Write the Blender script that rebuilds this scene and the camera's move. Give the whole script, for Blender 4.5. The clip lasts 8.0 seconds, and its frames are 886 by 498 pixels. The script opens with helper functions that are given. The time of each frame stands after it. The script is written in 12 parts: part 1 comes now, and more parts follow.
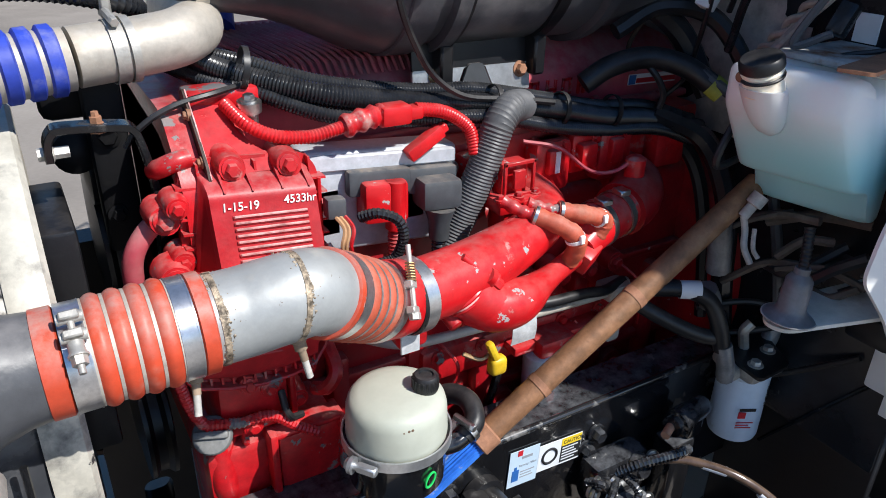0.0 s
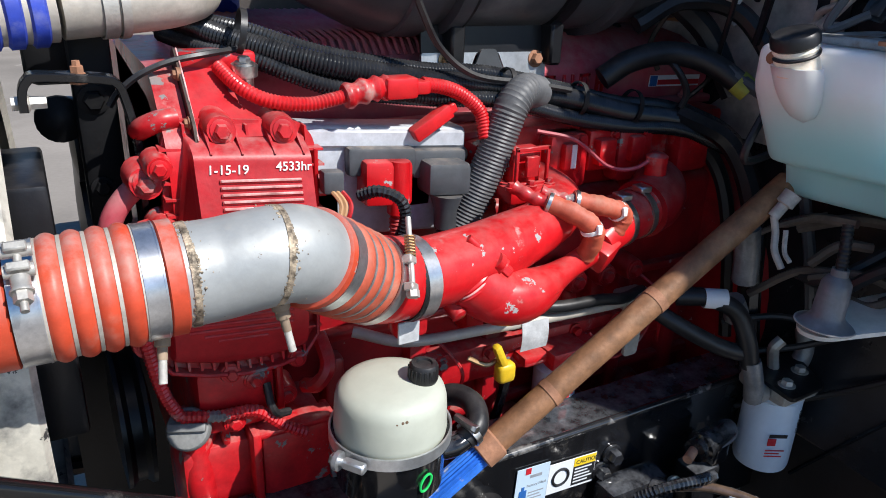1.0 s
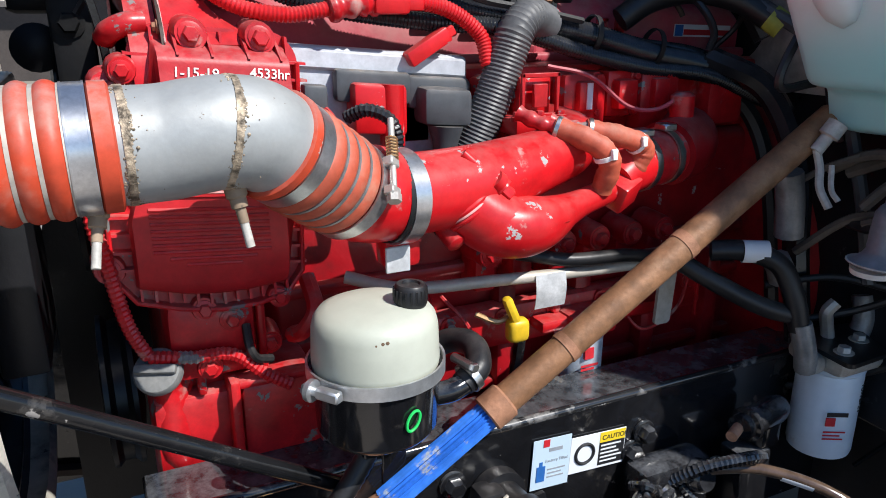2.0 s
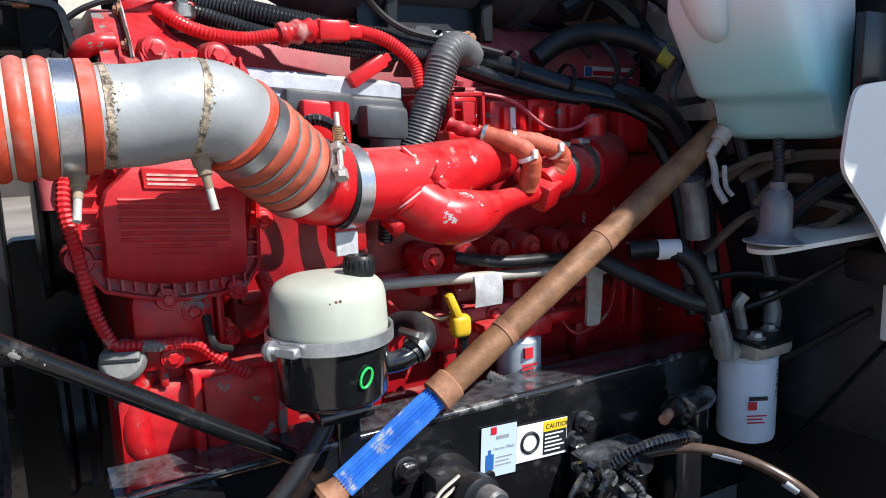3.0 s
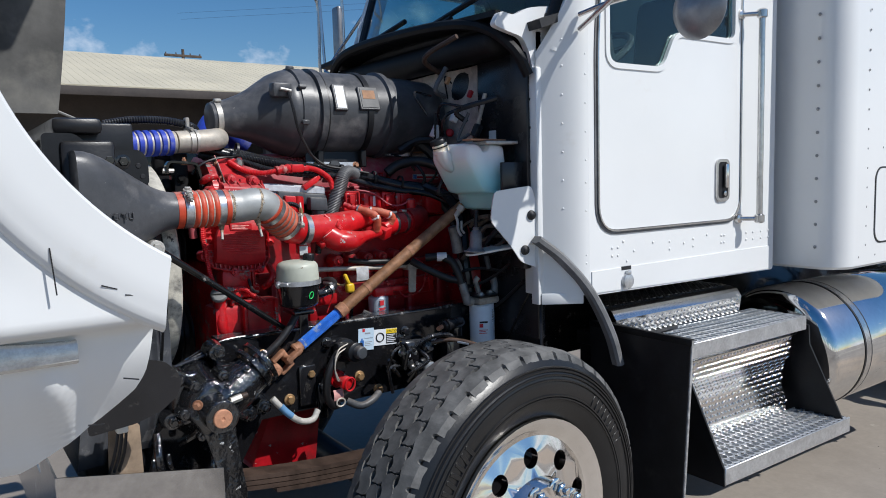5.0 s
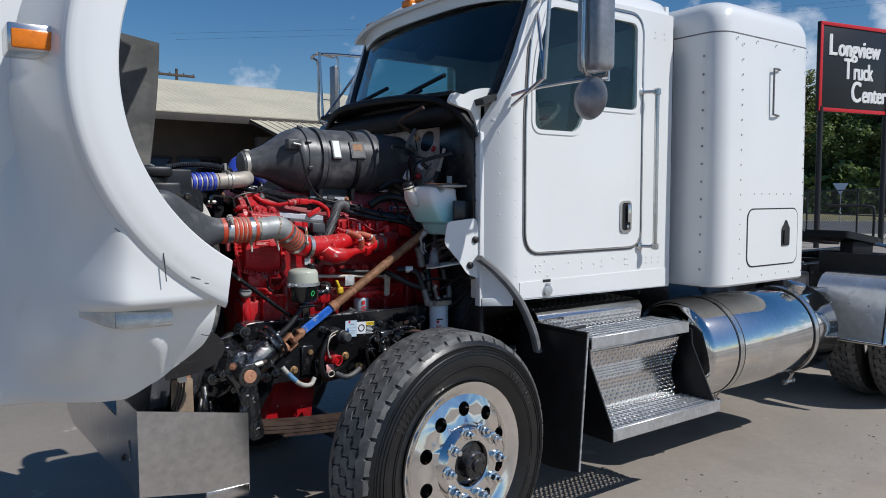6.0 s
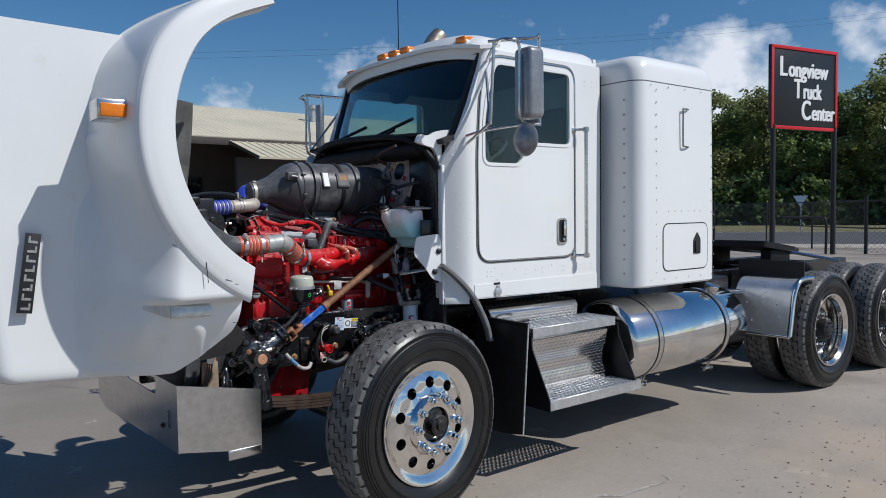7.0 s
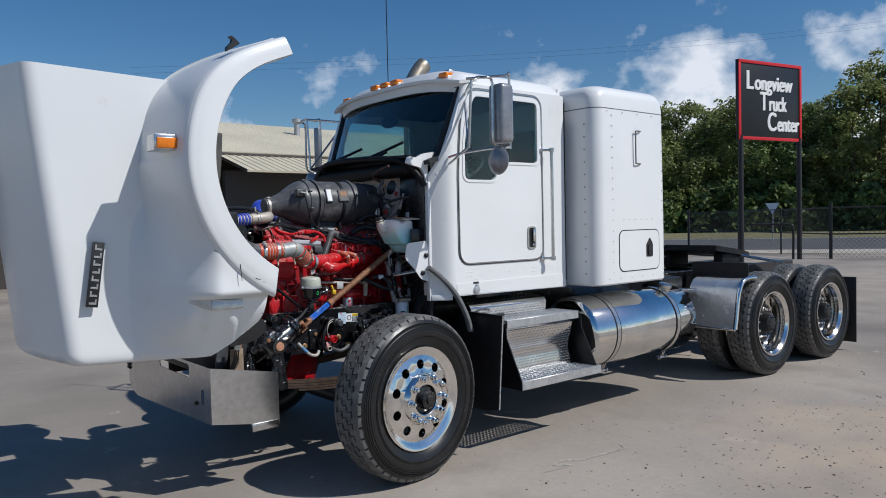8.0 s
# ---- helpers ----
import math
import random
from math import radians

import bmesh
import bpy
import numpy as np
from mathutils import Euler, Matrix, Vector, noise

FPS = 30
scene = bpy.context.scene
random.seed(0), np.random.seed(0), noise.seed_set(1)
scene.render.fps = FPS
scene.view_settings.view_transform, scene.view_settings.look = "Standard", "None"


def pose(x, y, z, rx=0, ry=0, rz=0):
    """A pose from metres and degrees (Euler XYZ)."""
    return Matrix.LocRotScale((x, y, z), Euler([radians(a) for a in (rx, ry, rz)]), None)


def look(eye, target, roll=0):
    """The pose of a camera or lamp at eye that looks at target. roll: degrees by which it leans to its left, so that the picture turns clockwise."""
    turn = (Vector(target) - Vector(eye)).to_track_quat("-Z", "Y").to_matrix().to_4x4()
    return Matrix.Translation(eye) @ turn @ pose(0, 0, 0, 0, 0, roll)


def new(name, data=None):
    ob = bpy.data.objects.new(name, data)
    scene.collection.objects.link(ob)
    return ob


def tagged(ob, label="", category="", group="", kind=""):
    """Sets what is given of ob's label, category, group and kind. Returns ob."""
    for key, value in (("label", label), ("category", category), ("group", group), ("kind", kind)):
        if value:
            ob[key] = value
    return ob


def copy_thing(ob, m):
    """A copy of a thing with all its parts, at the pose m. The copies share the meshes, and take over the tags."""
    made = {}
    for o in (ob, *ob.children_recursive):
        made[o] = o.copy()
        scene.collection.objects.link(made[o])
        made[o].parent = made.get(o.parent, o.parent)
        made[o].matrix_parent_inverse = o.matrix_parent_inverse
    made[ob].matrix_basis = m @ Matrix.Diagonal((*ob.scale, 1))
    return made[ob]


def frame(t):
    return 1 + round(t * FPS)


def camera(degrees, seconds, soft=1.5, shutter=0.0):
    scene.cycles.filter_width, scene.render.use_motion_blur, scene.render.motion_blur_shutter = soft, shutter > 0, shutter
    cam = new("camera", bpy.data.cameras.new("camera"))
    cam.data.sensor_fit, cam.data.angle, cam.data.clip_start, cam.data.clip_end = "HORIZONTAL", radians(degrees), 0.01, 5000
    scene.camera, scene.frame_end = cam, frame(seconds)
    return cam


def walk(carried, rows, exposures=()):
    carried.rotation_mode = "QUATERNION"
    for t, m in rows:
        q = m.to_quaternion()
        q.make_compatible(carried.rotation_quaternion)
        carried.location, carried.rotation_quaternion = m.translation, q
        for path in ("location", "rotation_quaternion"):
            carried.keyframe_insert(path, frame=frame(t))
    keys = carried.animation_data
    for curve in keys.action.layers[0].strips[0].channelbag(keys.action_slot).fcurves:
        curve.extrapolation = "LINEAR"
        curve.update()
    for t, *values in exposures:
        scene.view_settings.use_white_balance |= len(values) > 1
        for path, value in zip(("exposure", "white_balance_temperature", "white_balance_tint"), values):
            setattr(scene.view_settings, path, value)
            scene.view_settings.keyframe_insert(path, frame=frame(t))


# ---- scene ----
cam = camera(62.2, 8.0, soft=0.95)
PATH = [
    (0, (-0.726, -1.174, 1.891), (0.196, 0.356, 0.991), 1.3),
    (0.5, (-0.719, -1.165, 1.85), (0.214, 0.402, 1.028), 2.1),
    (1, (-0.694, -1.155, 1.77), (0.219, 0.452, 1.008), 2.2),
    (1.2, (-0.68, -1.153, 1.735), (0.207, 0.476, 0.987), 1.7),
    (2.3, (-0.608, -1.166, 1.538), (0.207, 0.58, 1.004), -0.5),
    (2.5, (-0.615, -1.184, 1.511), (0.24, 0.561, 1.039), -0.6),
    (3, (-0.671, -1.272, 1.467), (0.306, 0.44, 1.131), -1.7),
    (3.5, (-0.798, -1.464, 1.46), (0.326, 0.163, 1.163), -1.9),
    (4, (-0.955, -1.784, 1.47), (0.228, -0.202, 1.154), -1.0),
    (4.5, (-1.124, -2.246, 1.511), (0.016, -0.625, 1.238), -1.6),
    (4.7, (-1.214, -2.42, 1.531), (-0.075, -0.794, 1.293), -1.7),
    (5.8, (-1.687, -3.356, 1.608), (-0.527, -1.733, 1.459), -0.4),
    (6, (-1.798, -3.5, 1.613), (-0.622, -1.887, 1.474), -0.2),
    (6.5, (-2.014, -3.859, 1.618), (-0.8, -2.274, 1.504), -0.3),
    (7, (-2.287, -4.233, 1.64), (-1.057, -2.658, 1.542), -0.8),
    (7.5, (-2.576, -4.514, 1.639), (-1.317, -2.961, 1.556), -2.1),
    (8, (-2.791, -4.821, 1.64), (-1.522, -3.277, 1.568), -1.3),
]
walk(cam, [(t, look(eye, target, roll)) for t, eye, target, roll in PATH],
     [(0, 0.50, 6150, 10), (2.5, 0.58, 6150, 10), (3.0, 0.69, 6150, 10), (3.5, 0.70, 6150, 10), (4.0, 0.45, 6150, 10), (4.7, 0.10, 6100, 10), (6.0, -0.20, 6050, 10), (8, -0.22, 6050, 10)])

# ---- daylight ----
SUN_WAY = Vector((-0.225, 0.38, -0.48)).normalized()
world = bpy.data.worlds.new("sky")
scene.world = world
world.use_nodes = True
wn, wl = world.node_tree.nodes, world.node_tree.links
wn.clear()
sky = wn.new("ShaderNodeTexSky")
sky.sky_type, sky.sun_disc = "NISHITA", False
sky.sun_elevation = math.asin(-SUN_WAY.z)
sky.sun_rotation = math.atan2(-SUN_WAY.x, -SUN_WAY.y)
sky.air_density, sky.dust_density, sky.ozone_density = 1.0, 0.4, 2.5
geo = wn.new("ShaderNodeTexCoord")
squash = wn.new("ShaderNodeMapping")
squash.inputs["Scale"].default_value = (3.4, 3.4, 4.6)
squash.inputs["Location"].default_value = (1.1, 2.3, 0.7)
puffs = wn.new("ShaderNodeTexNoise")
puffs.inputs["Scale"].default_value, puffs.inputs["Detail"].default_value = 2.6, 12
puffs.inputs["Roughness"].default_value = 0.54
cover = wn.new("ShaderNodeValToRGB")
cover.color_ramp.elements[0].position, cover.color_ramp.elements[1].position = 0.53, 0.70
cloud_rgb = wn.new("ShaderNodeRGB")
cloud_rgb.outputs[0].default_value = (9.6, 9.8, 10.2, 1)
high = wn.new("ShaderNodeSeparateXYZ")
band = wn.new("ShaderNodeValToRGB")
band.color_ramp.elements[0].position, band.color_ramp.elements[0].color = 0.24, (1, 1, 1, 1)
band.color_ramp.elements[1].position, band.color_ramp.elements[1].color = 0.36, (0.0, 0.0, 0.0, 1)
amount = wn.new("ShaderNodeMath")
amount.operation = "MULTIPLY"
blend = wn.new("ShaderNodeMix")
blend.data_type = "RGBA"
deep = wn.new("ShaderNodeHueSaturation")
deep.inputs["Saturation"].default_value = 1.30
deep.inputs["Value"].default_value = 0.92
bg = wn.new("ShaderNodeBackground")
bg.inputs["Strength"].default_value = 0.094
wout = wn.new("ShaderNodeOutputWorld")
wl.new(geo.outputs["Generated"], squash.inputs["Vector"])
wl.new(squash.outputs[0], puffs.inputs["Vector"])
# more cloud towards the road, where the sky is seen low over the trees
toward = wn.new("ShaderNodeVectorMath")
toward.operation = "DOT_PRODUCT"
toward.inputs[1].default_value = (0.93, 0.36, 0.0)
wl.new(geo.outputs["Generated"], toward.inputs[0])
lift = wn.new("ShaderNodeMapRange")
lift.inputs["From Min"].default_value, lift.inputs["From Max"].default_value = 0.55, 1.0
lift.inputs["To Min"].default_value, lift.inputs["To Max"].default_value = 0.135, 0.33
wl.new(toward.outputs["Value"], lift.inputs["Value"])
total = wn.new("ShaderNodeMath")
wl.new(puffs.outputs["Fac"], total.inputs[0])
wl.new(lift.outputs["Result"], total.inputs[1])
thin = wn.new("ShaderNodeMath")             # fewer clouds higher up
thin.operation = "MULTIPLY_ADD"
thin.inputs[1].default_value = -1.3
wl.new(high.outputs["Z"], thin.inputs[0])
wl.new(total.outputs[0], thin.inputs[2])
wl.new(thin.outputs[0], cover.inputs["Fac"])
wl.new(geo.outputs["Generated"], high.inputs[0])
wl.new(high.outputs["Z"], band.inputs["Fac"])
wl.new(cover.outputs["Color"], amount.inputs[0])
wl.new(band.outputs["Color"], amount.inputs[1])
wl.new(amount.outputs[0], blend.inputs["Factor"])
wl.new(sky.outputs["Color"], deep.inputs["Color"])
wl.new(deep.outputs["Color"], blend.inputs["A"])
wl.new(cloud_rgb.outputs[0], blend.inputs["B"])
wl.new(blend.outputs["Result"], bg.inputs["Color"])
wl.new(bg.outputs[0], wout.inputs["Surface"])
sun = new("sun", bpy.data.lights.new("sun", "SUN"))
sun.data.energy, sun.data.angle, sun.data.color = 4.4, radians(0.53), (1.0, 0.95, 0.87)
sun.matrix_world = look((0, 0, 0), SUN_WAY)


# ---- building helpers ----
WORLD_OF = {}
I4 = Matrix.Identity(4)


def thing(name, label, category, base=(0, 0, 0), group="", kind=""):
    ob = new(name)
    ob.location = base
    WORLD_OF[ob] = Matrix.Translation(base)
    return tagged(ob, label, category, group, kind)


def finish(bm, mat, sharp=38):
    me = bpy.data.meshes.new("shape")
    bm.normal_update()
    bm.to_mesh(me)
    bm.free()
    me.polygons.foreach_set("use_smooth", [True] * len(me.polygons))
    me.set_sharp_from_angle(angle=radians(sharp))
    me.materials.append(mat)
    return me


def part(name, bm, mat, parent, label="", sharp=38, at=None, kind=""):
    """Links a bmesh (or a mesh that alike parts share) as one mesh object under a thing or a part."""
    me = bm if isinstance(bm, bpy.types.Mesh) else finish(bm, mat, sharp)
    me.name = name
    ob = new(name, me)
    here = at or I4
    if parent:
        ob.parent = parent
        ob.matrix_parent_inverse = WORLD_OF[parent].inverted()
    ob.matrix_basis = here
    WORLD_OF[ob] = here
    return tagged(ob, label, kind=kind)


def single(name, bm, mat, label, category, kind="", group="", sharp=38, at=None):
    ob = part(name, bm, mat, None, label, sharp, at)
    return tagged(ob, "", category, group, kind)


def BM():
    return bmesh.new()


def box(bm, lo, hi, bevel=0.0, seg=2, m=None):
    c = [(a + b) / 2 for a, b in zip(lo, hi)]
    d = [abs(b - a) for a, b in zip(lo, hi)]
    got = bmesh.ops.create_cube(bm, size=1, matrix=Matrix.Translation(c) @ Matrix.Diagonal((*d, 1)))["verts"]
    if bevel:
        edges = {e for v in got for e in v.link_edges}
        done = bmesh.ops.bevel(bm, geom=list(edges), offset=min(bevel, min(d) * 0.49), segments=seg, affect="EDGES", profile=0.5)
        got = list({v for f in done["faces"] for v in f.verts} | {v for v in got if v.is_valid})
        # take in the flat faces too
        seen = set(got)
        stack = list(got)
        while stack:
            v = stack.pop()
            for e in v.link_edges:
                o = e.other_vert(v)
                if o not in seen:
                    seen.add(o)
                    stack.append(o)
        got = list(seen)
    if m is not None:
        bmesh.ops.transform(bm, matrix=m, verts=got)
    return bm


def axes_of(way):
    z = Vector(way).normalized()
    side = Vector((0, 0, 1)) if abs(z.z) < 0.9 else Vector((1, 0, 0))
    x = side.cross(z).normalized()
    return x, z.cross(x), z


def rings(bm, loops, closed_u=True, cap0=True, cap1=True):
    """Skins rings of points one after another."""
    rows = [[bm.verts.new(p) for p in loop] for loop in loops]
    n = len(rows[0])
    for a, b in zip(rows, rows[1:]):
        for i in range(n if closed_u else n - 1):
            j = (i + 1) % n
            bm.faces.new((a[i], a[j], b[j], b[i]))
    if cap0:
        bm.faces.new(rows[0][::-1])
    if cap1:
        bm.faces.new(rows[-1])
    return bm


def spin(bm, origin, way, profile, seg=24, caps=True, turn=0.0):
    """A turned body: profile of (distance along way, radius)."""
    x, y, z = axes_of(way)
    o = Vector(origin)
    loops = []
    for d, r in profile:
        r = max(r, 0.0004)
        loops.append([o + z * d + (x * math.cos(a) + y * math.sin(a)) * r for a in [turn + 2 * math.pi * k / seg for k in range(seg)]])
    return rings(bm, loops, True, caps, caps)


def rod(bm, p, q, r, seg=12, r2=None):
    p, q = Vector(p), Vector(q)
    return spin(bm, p, q - p, [(0, r), ((q - p).length, r if r2 is None else r2)], seg)


def bolt(bm, p, way, r=0.01, h=0.008, washer=True):
    if washer:
        spin(bm, p, way, [(-0.004, r * 1.45), (0.0015, r * 1.45), (0.002, r * 1.2)], 14)
    spin(bm, p, way, [(0, r), (h * 0.8, r), (h, r * 0.82)], 6)
    return bm


def smooth_path(pts, step=8):
    pts = [Vector(p) for p in pts]
    if len(pts) == 2:
        return [pts[0].lerp(pts[1], k / step) for k in range(step + 1)]
    ext = [pts[0] * 2 - pts[1]] + pts + [pts[-1] * 2 - pts[-2]]
    out = []
    for i in range(1, len(ext) - 2):
        a, b, c, d = ext[i - 1:i + 3]
        for k in range(step):
            t = k / step
            out.append(0.5 * ((2 * b) + (c - a) * t + (2 * a - 5 * b + 4 * c - d) * t * t + (3 * b - a - 3 * c + d) * t ** 3))
    out.append(pts[-1])
    return out


def resample(pts, gap):
    total = sum((b - a).length for a, b in zip(pts, pts[1:]))
    n = max(2, int(total / gap))
    out, goal, run, i = [pts[0]], total / n, 0.0, 0
    want = goal
    for a, b in zip(pts, pts[1:]):
        d = (b - a).length
        while d > 1e-9 and run + d >= want - 1e-9 and len(out) < n:
            out.append(a.lerp(b, (want - run) / d))
            want += goal
        run += d
    out.append(pts[-1])
    return out


def tube(bm, pts, r, seg=10, step=8, gap=None, wave=None, caps=True):
    """A hose along a smooth line. wave: (radius factor low, points a ring) for corrugation; r may be a function of 0..1."""
    line = smooth_path(pts, step)
    if gap:
        line = resample(line, gap)
    n = len(line)
    z0 = (line[1] - line[0]).normalized()
    x, y, _ = axes_of(z0)
    loops = []
    for i, p in enumerate(line):
        t = (line[min(i + 1, n - 1)] - line[max(i - 1, 0)]).normalized()
        x = (x - t * x.dot(t)).normalized()
        y = t.cross(x)
        rr = r(i / (n - 1)) if callable(r) else r
        if wave:
            rr *= wave[0] if i % wave[1] == 0 else 1.0
        loops.append([p + (x * math.cos(a) + y * math.sin(a)) * rr for a in [2 * math.pi * k / seg for k in range(seg)]])
    return rings(bm, loops, True, caps, caps)


def ring_band(bm, origin, way, r, width, thick=0.002, seg=28):
    """A band clamp round a pipe, with its thickness."""
    x, y, z = axes_of(way)
    o = Vector(origin)
    prof = [(-width / 2, r), (-width / 2, r + thick), (width / 2, r + thick), (width / 2, r)]
    loops = []
    for k in range(seg):
        a = 2 * math.pi * k / seg
        u = x * math.cos(a) + y * math.sin(a)
        loops.append([o + z * d + u * q for d, q in prof])
    rows = [[bm.verts.new(p) for p in l] for l in loops]
    for i in range(seg):
        a, b = rows[i], rows[(i + 1) % seg]
        for j in range(4):
            k = (j + 1) % 4
            bm.faces.new((a[j], b[j], b[k], a[k]))
    return bm


def plate(bm, outline, m, thick, holes=()):
    """A flat plate from an outline in its own x, y, with holes that go through; m lays it into the world."""
    b2 = bmesh.new()
    edges = []
    for loop in (outline, *holes):
        vs = [b2.verts.new((x, y, 0)) for x, y in loop]
        edges += [b2.edges.new((vs[i], vs[(i + 1) % len(vs)])) for i in range(len(vs))]
    bmesh.ops.triangle_fill(b2, edges=edges, use_beauty=True, use_dissolve=False)
    bmesh.ops.recalc_face_normals(b2, faces=b2.faces)
    if b2.faces and sum(f.normal.z for f in b2.faces) > 0:
        bmesh.ops.reverse_faces(b2, faces=b2.faces)
    top = bmesh.ops.extrude_face_region(b2, geom=list(b2.faces))["geom"]
    for v in [g for g in top if isinstance(g, bmesh.types.BMVert)]:
        v.co.z += thick
    bmesh.ops.recalc_face_normals(b2, faces=b2.faces)
    bmesh.ops.transform(b2, matrix=m, verts=b2.verts)
    me = bpy.data.meshes.new("tmp")
    b2.to_mesh(me)
    b2.free()
    bm.from_mesh(me)
    bpy.data.meshes.remove(me)
    return bm


def rounded(x0, y0, x1, y1, r, n=5):
    pts = []
    for cx, cy, a0 in ((x1 - r, y1 - r, 0), (x0 + r, y1 - r, 90), (x0 + r, y0 + r, 180), (x1 - r, y0 + r, 270)):
        for k in range(n + 1):
            a = radians(a0 + 90 * k / n)
            pts.append((cx + r * math.cos(a), cy + r * math.sin(a)))
    return pts


def soften(poly, r, n=4):
    """Rounds the corners of an outline."""
    out = []
    k = len(poly)
    for i in range(k):
        p, c, q = (Vector((*poly[(i + d) % k], 0)) for d in (-1, 0, 1))
        a = c + (p - c).normalized() * min(r, (p - c).length * 0.45)
        b = c + (q - c).normalized() * min(r, (q - c).length * 0.45)
        for j in range(n + 1):
            t = j / n
            v = a * (1 - t) ** 2 + c * 2 * t * (1 - t) + b * t * t
            out.append((v.x, v.y))
    return out


# lays a plate's x, y, thickness along world x, z, -y (a wall that faces the driver's side)
def SIDE(y):
    return Matrix(((1, 0, 0, 0), (0, 0, -1, y), (0, 1, 0, 0), (0, 0, 0, 1)))


def sheet(bm, f, nu, nv):
    rows = [[bm.verts.new(f(i / nu, j / nv)) for j in range(nv + 1)] for i in range(nu + 1)]
    for i in range(nu):
        for j in range(nv):
            bm.faces.new((rows[i][j], rows[i + 1][j], rows[i + 1][j + 1], rows[i][j + 1]))
    return bm


def thicken(bm, t):
    bmesh.ops.recalc_face_normals(bm, faces=bm.faces)
    bmesh.ops.solidify(bm, geom=list(bm.faces), thickness=t)
    return bm


def step01(x, a, b):
    t = min(1.0, max(0.0, (x - a) / (b - a)))
    return t * t * (3 - 2 * t)


# ---- materials ----
def material(name, rgb, rough=0.5, metal=0.0, var=0.12, scale=12.0, bump=0.06, bscale=160.0, coat=0.0,
             dirt=None, dirt_amount=0.5, dirt_scale=9.0, dirt_edge=0.10, trans=0.0, ior=1.45, alpha=1.0, sss=0.0, each=0.0, emit=None, spec=0.5,
             dust_sheen=0.0, dust_sheen_rgb=(0.33, 0.28, 0.23), chips=None, chip_cut=0.66, chip_scale=26.0, low_rgb=None, low_z=(0.0, 1.0), bdist=0.002, mottle=0.16):
    m = bpy.data.materials.new(name)
    m.use_nodes = True
    n, l = m.node_tree.nodes, m.node_tree.links
    b = n["Principled BSDF"]
    where = n.new("ShaderNodeTexCoord")
    big = n.new("ShaderNodeTexNoise")
    big.inputs["Scale"].default_value, big.inputs["Detail"].default_value = scale, 6
    fine = n.new("ShaderNodeTexNoise")
    fine.inputs["Scale"].default_value, fine.inputs["Detail"].default_value = bscale, 4
    for t in (big, fine):
        l.new(where.outputs["Object"], t.inputs["Vector"])
    mix = n.new("ShaderNodeMix")
    mix.data_type = "RGBA"
    mix.inputs["A"].default_value = (*[c * (1 - var) for c in rgb], 1)
    mix.inputs["B"].default_value = (*[min(1, c * (1 + var)) for c in rgb], 1)
    ramp = n.new("ShaderNodeValToRGB")
    ramp.color_ramp.elements[0].position, ramp.color_ramp.elements[1].position = 0.36, 0.64
    l.new(big.outputs["Fac"], ramp.inputs["Fac"])
    l.new(ramp.outputs["Color"], mix.inputs["Factor"])
    colour = mix.outputs["Result"]
    if mottle:                              # fine uneven grime at a smaller scale than the broad variation
        grime = n.new("ShaderNodeTexNoise")
        grime.inputs["Scale"].default_value, grime.inputs["Detail"].default_value = max(24.0, scale * 5.0), 9
        grime.inputs["Roughness"].default_value = 0.68
        l.new(where.outputs["Object"], grime.inputs["Vector"])
        span0 = n.new("ShaderNodeMapRange")
        span0.inputs["From Min"].default_value, span0.inputs["From Max"].default_value = 0.32, 0.68
        span0.inputs["To Min"].default_value, span0.inputs["To Max"].default_value = 1 - mottle, 1 + mottle * 0.7
        l.new(grime.outputs["Fac"], span0.inputs["Value"])
        uneven = n.new("ShaderNodeHueSaturation")
        l.new(span0.outputs["Result"], uneven.inputs["Value"])
        l.new(colour, uneven.inputs["Color"])
        colour = uneven.outputs["Color"]
    rough_out = None
    if dirt:
        spots = n.new("ShaderNodeTexNoise")
        spots.inputs["Scale"].default_value, spots.inputs["Detail"].default_value = dirt_scale, 10
        spots.inputs["Roughness"].default_value = 0.62
        l.new(where.outputs["Object"], spots.inputs["Vector"])
        cut = n.new("ShaderNodeValToRGB")
        c0 = 0.72 - 0.32 * dirt_amount
        cut.color_ramp.elements[0].position, cut.color_ramp.elements[1].position = c0, min(1, c0 + dirt_edge)
        l.new(spots.outputs["Fac"], cut.inputs["Fac"])
        over = n.new("ShaderNodeMix")
        over.data_type = "RGBA"
        over.inputs["B"].default_value = (*dirt, 1)
        l.new(colour, over.inputs["A"])
        l.new(cut.outputs["Color"], over.inputs["Factor"])
        colour = over.outputs["Result"]
        rr = n.new("ShaderNodeMapRange")
        rr.inputs["To Min"].default_value, rr.inputs["To Max"].default_value = rough, min(1, rough + 0.4)
        l.new(cut.outputs["Color"], rr.inputs["Value"])
        rough_out = rr.outputs["Result"]
        if metal:
            mm = n.new("ShaderNodeMapRange")
            mm.inputs["To Min"].default_value, mm.inputs["To Max"].default_value = metal, 0.0
            l.new(cut.outputs["Color"], mm.inputs["Value"])
            l.new(mm.outputs["Result"], b.inputs["Metallic"])
    else:
        rr = n.new("ShaderNodeMapRange")
        rr.inputs["To Min"].default_value, rr.inputs["To Max"].default_value = max(0.02, rough * 0.8), min(1, rough * 1.2)
        l.new(big.outputs["Fac"], rr.inputs["Value"])
        rough_out = rr.outputs["Result"]
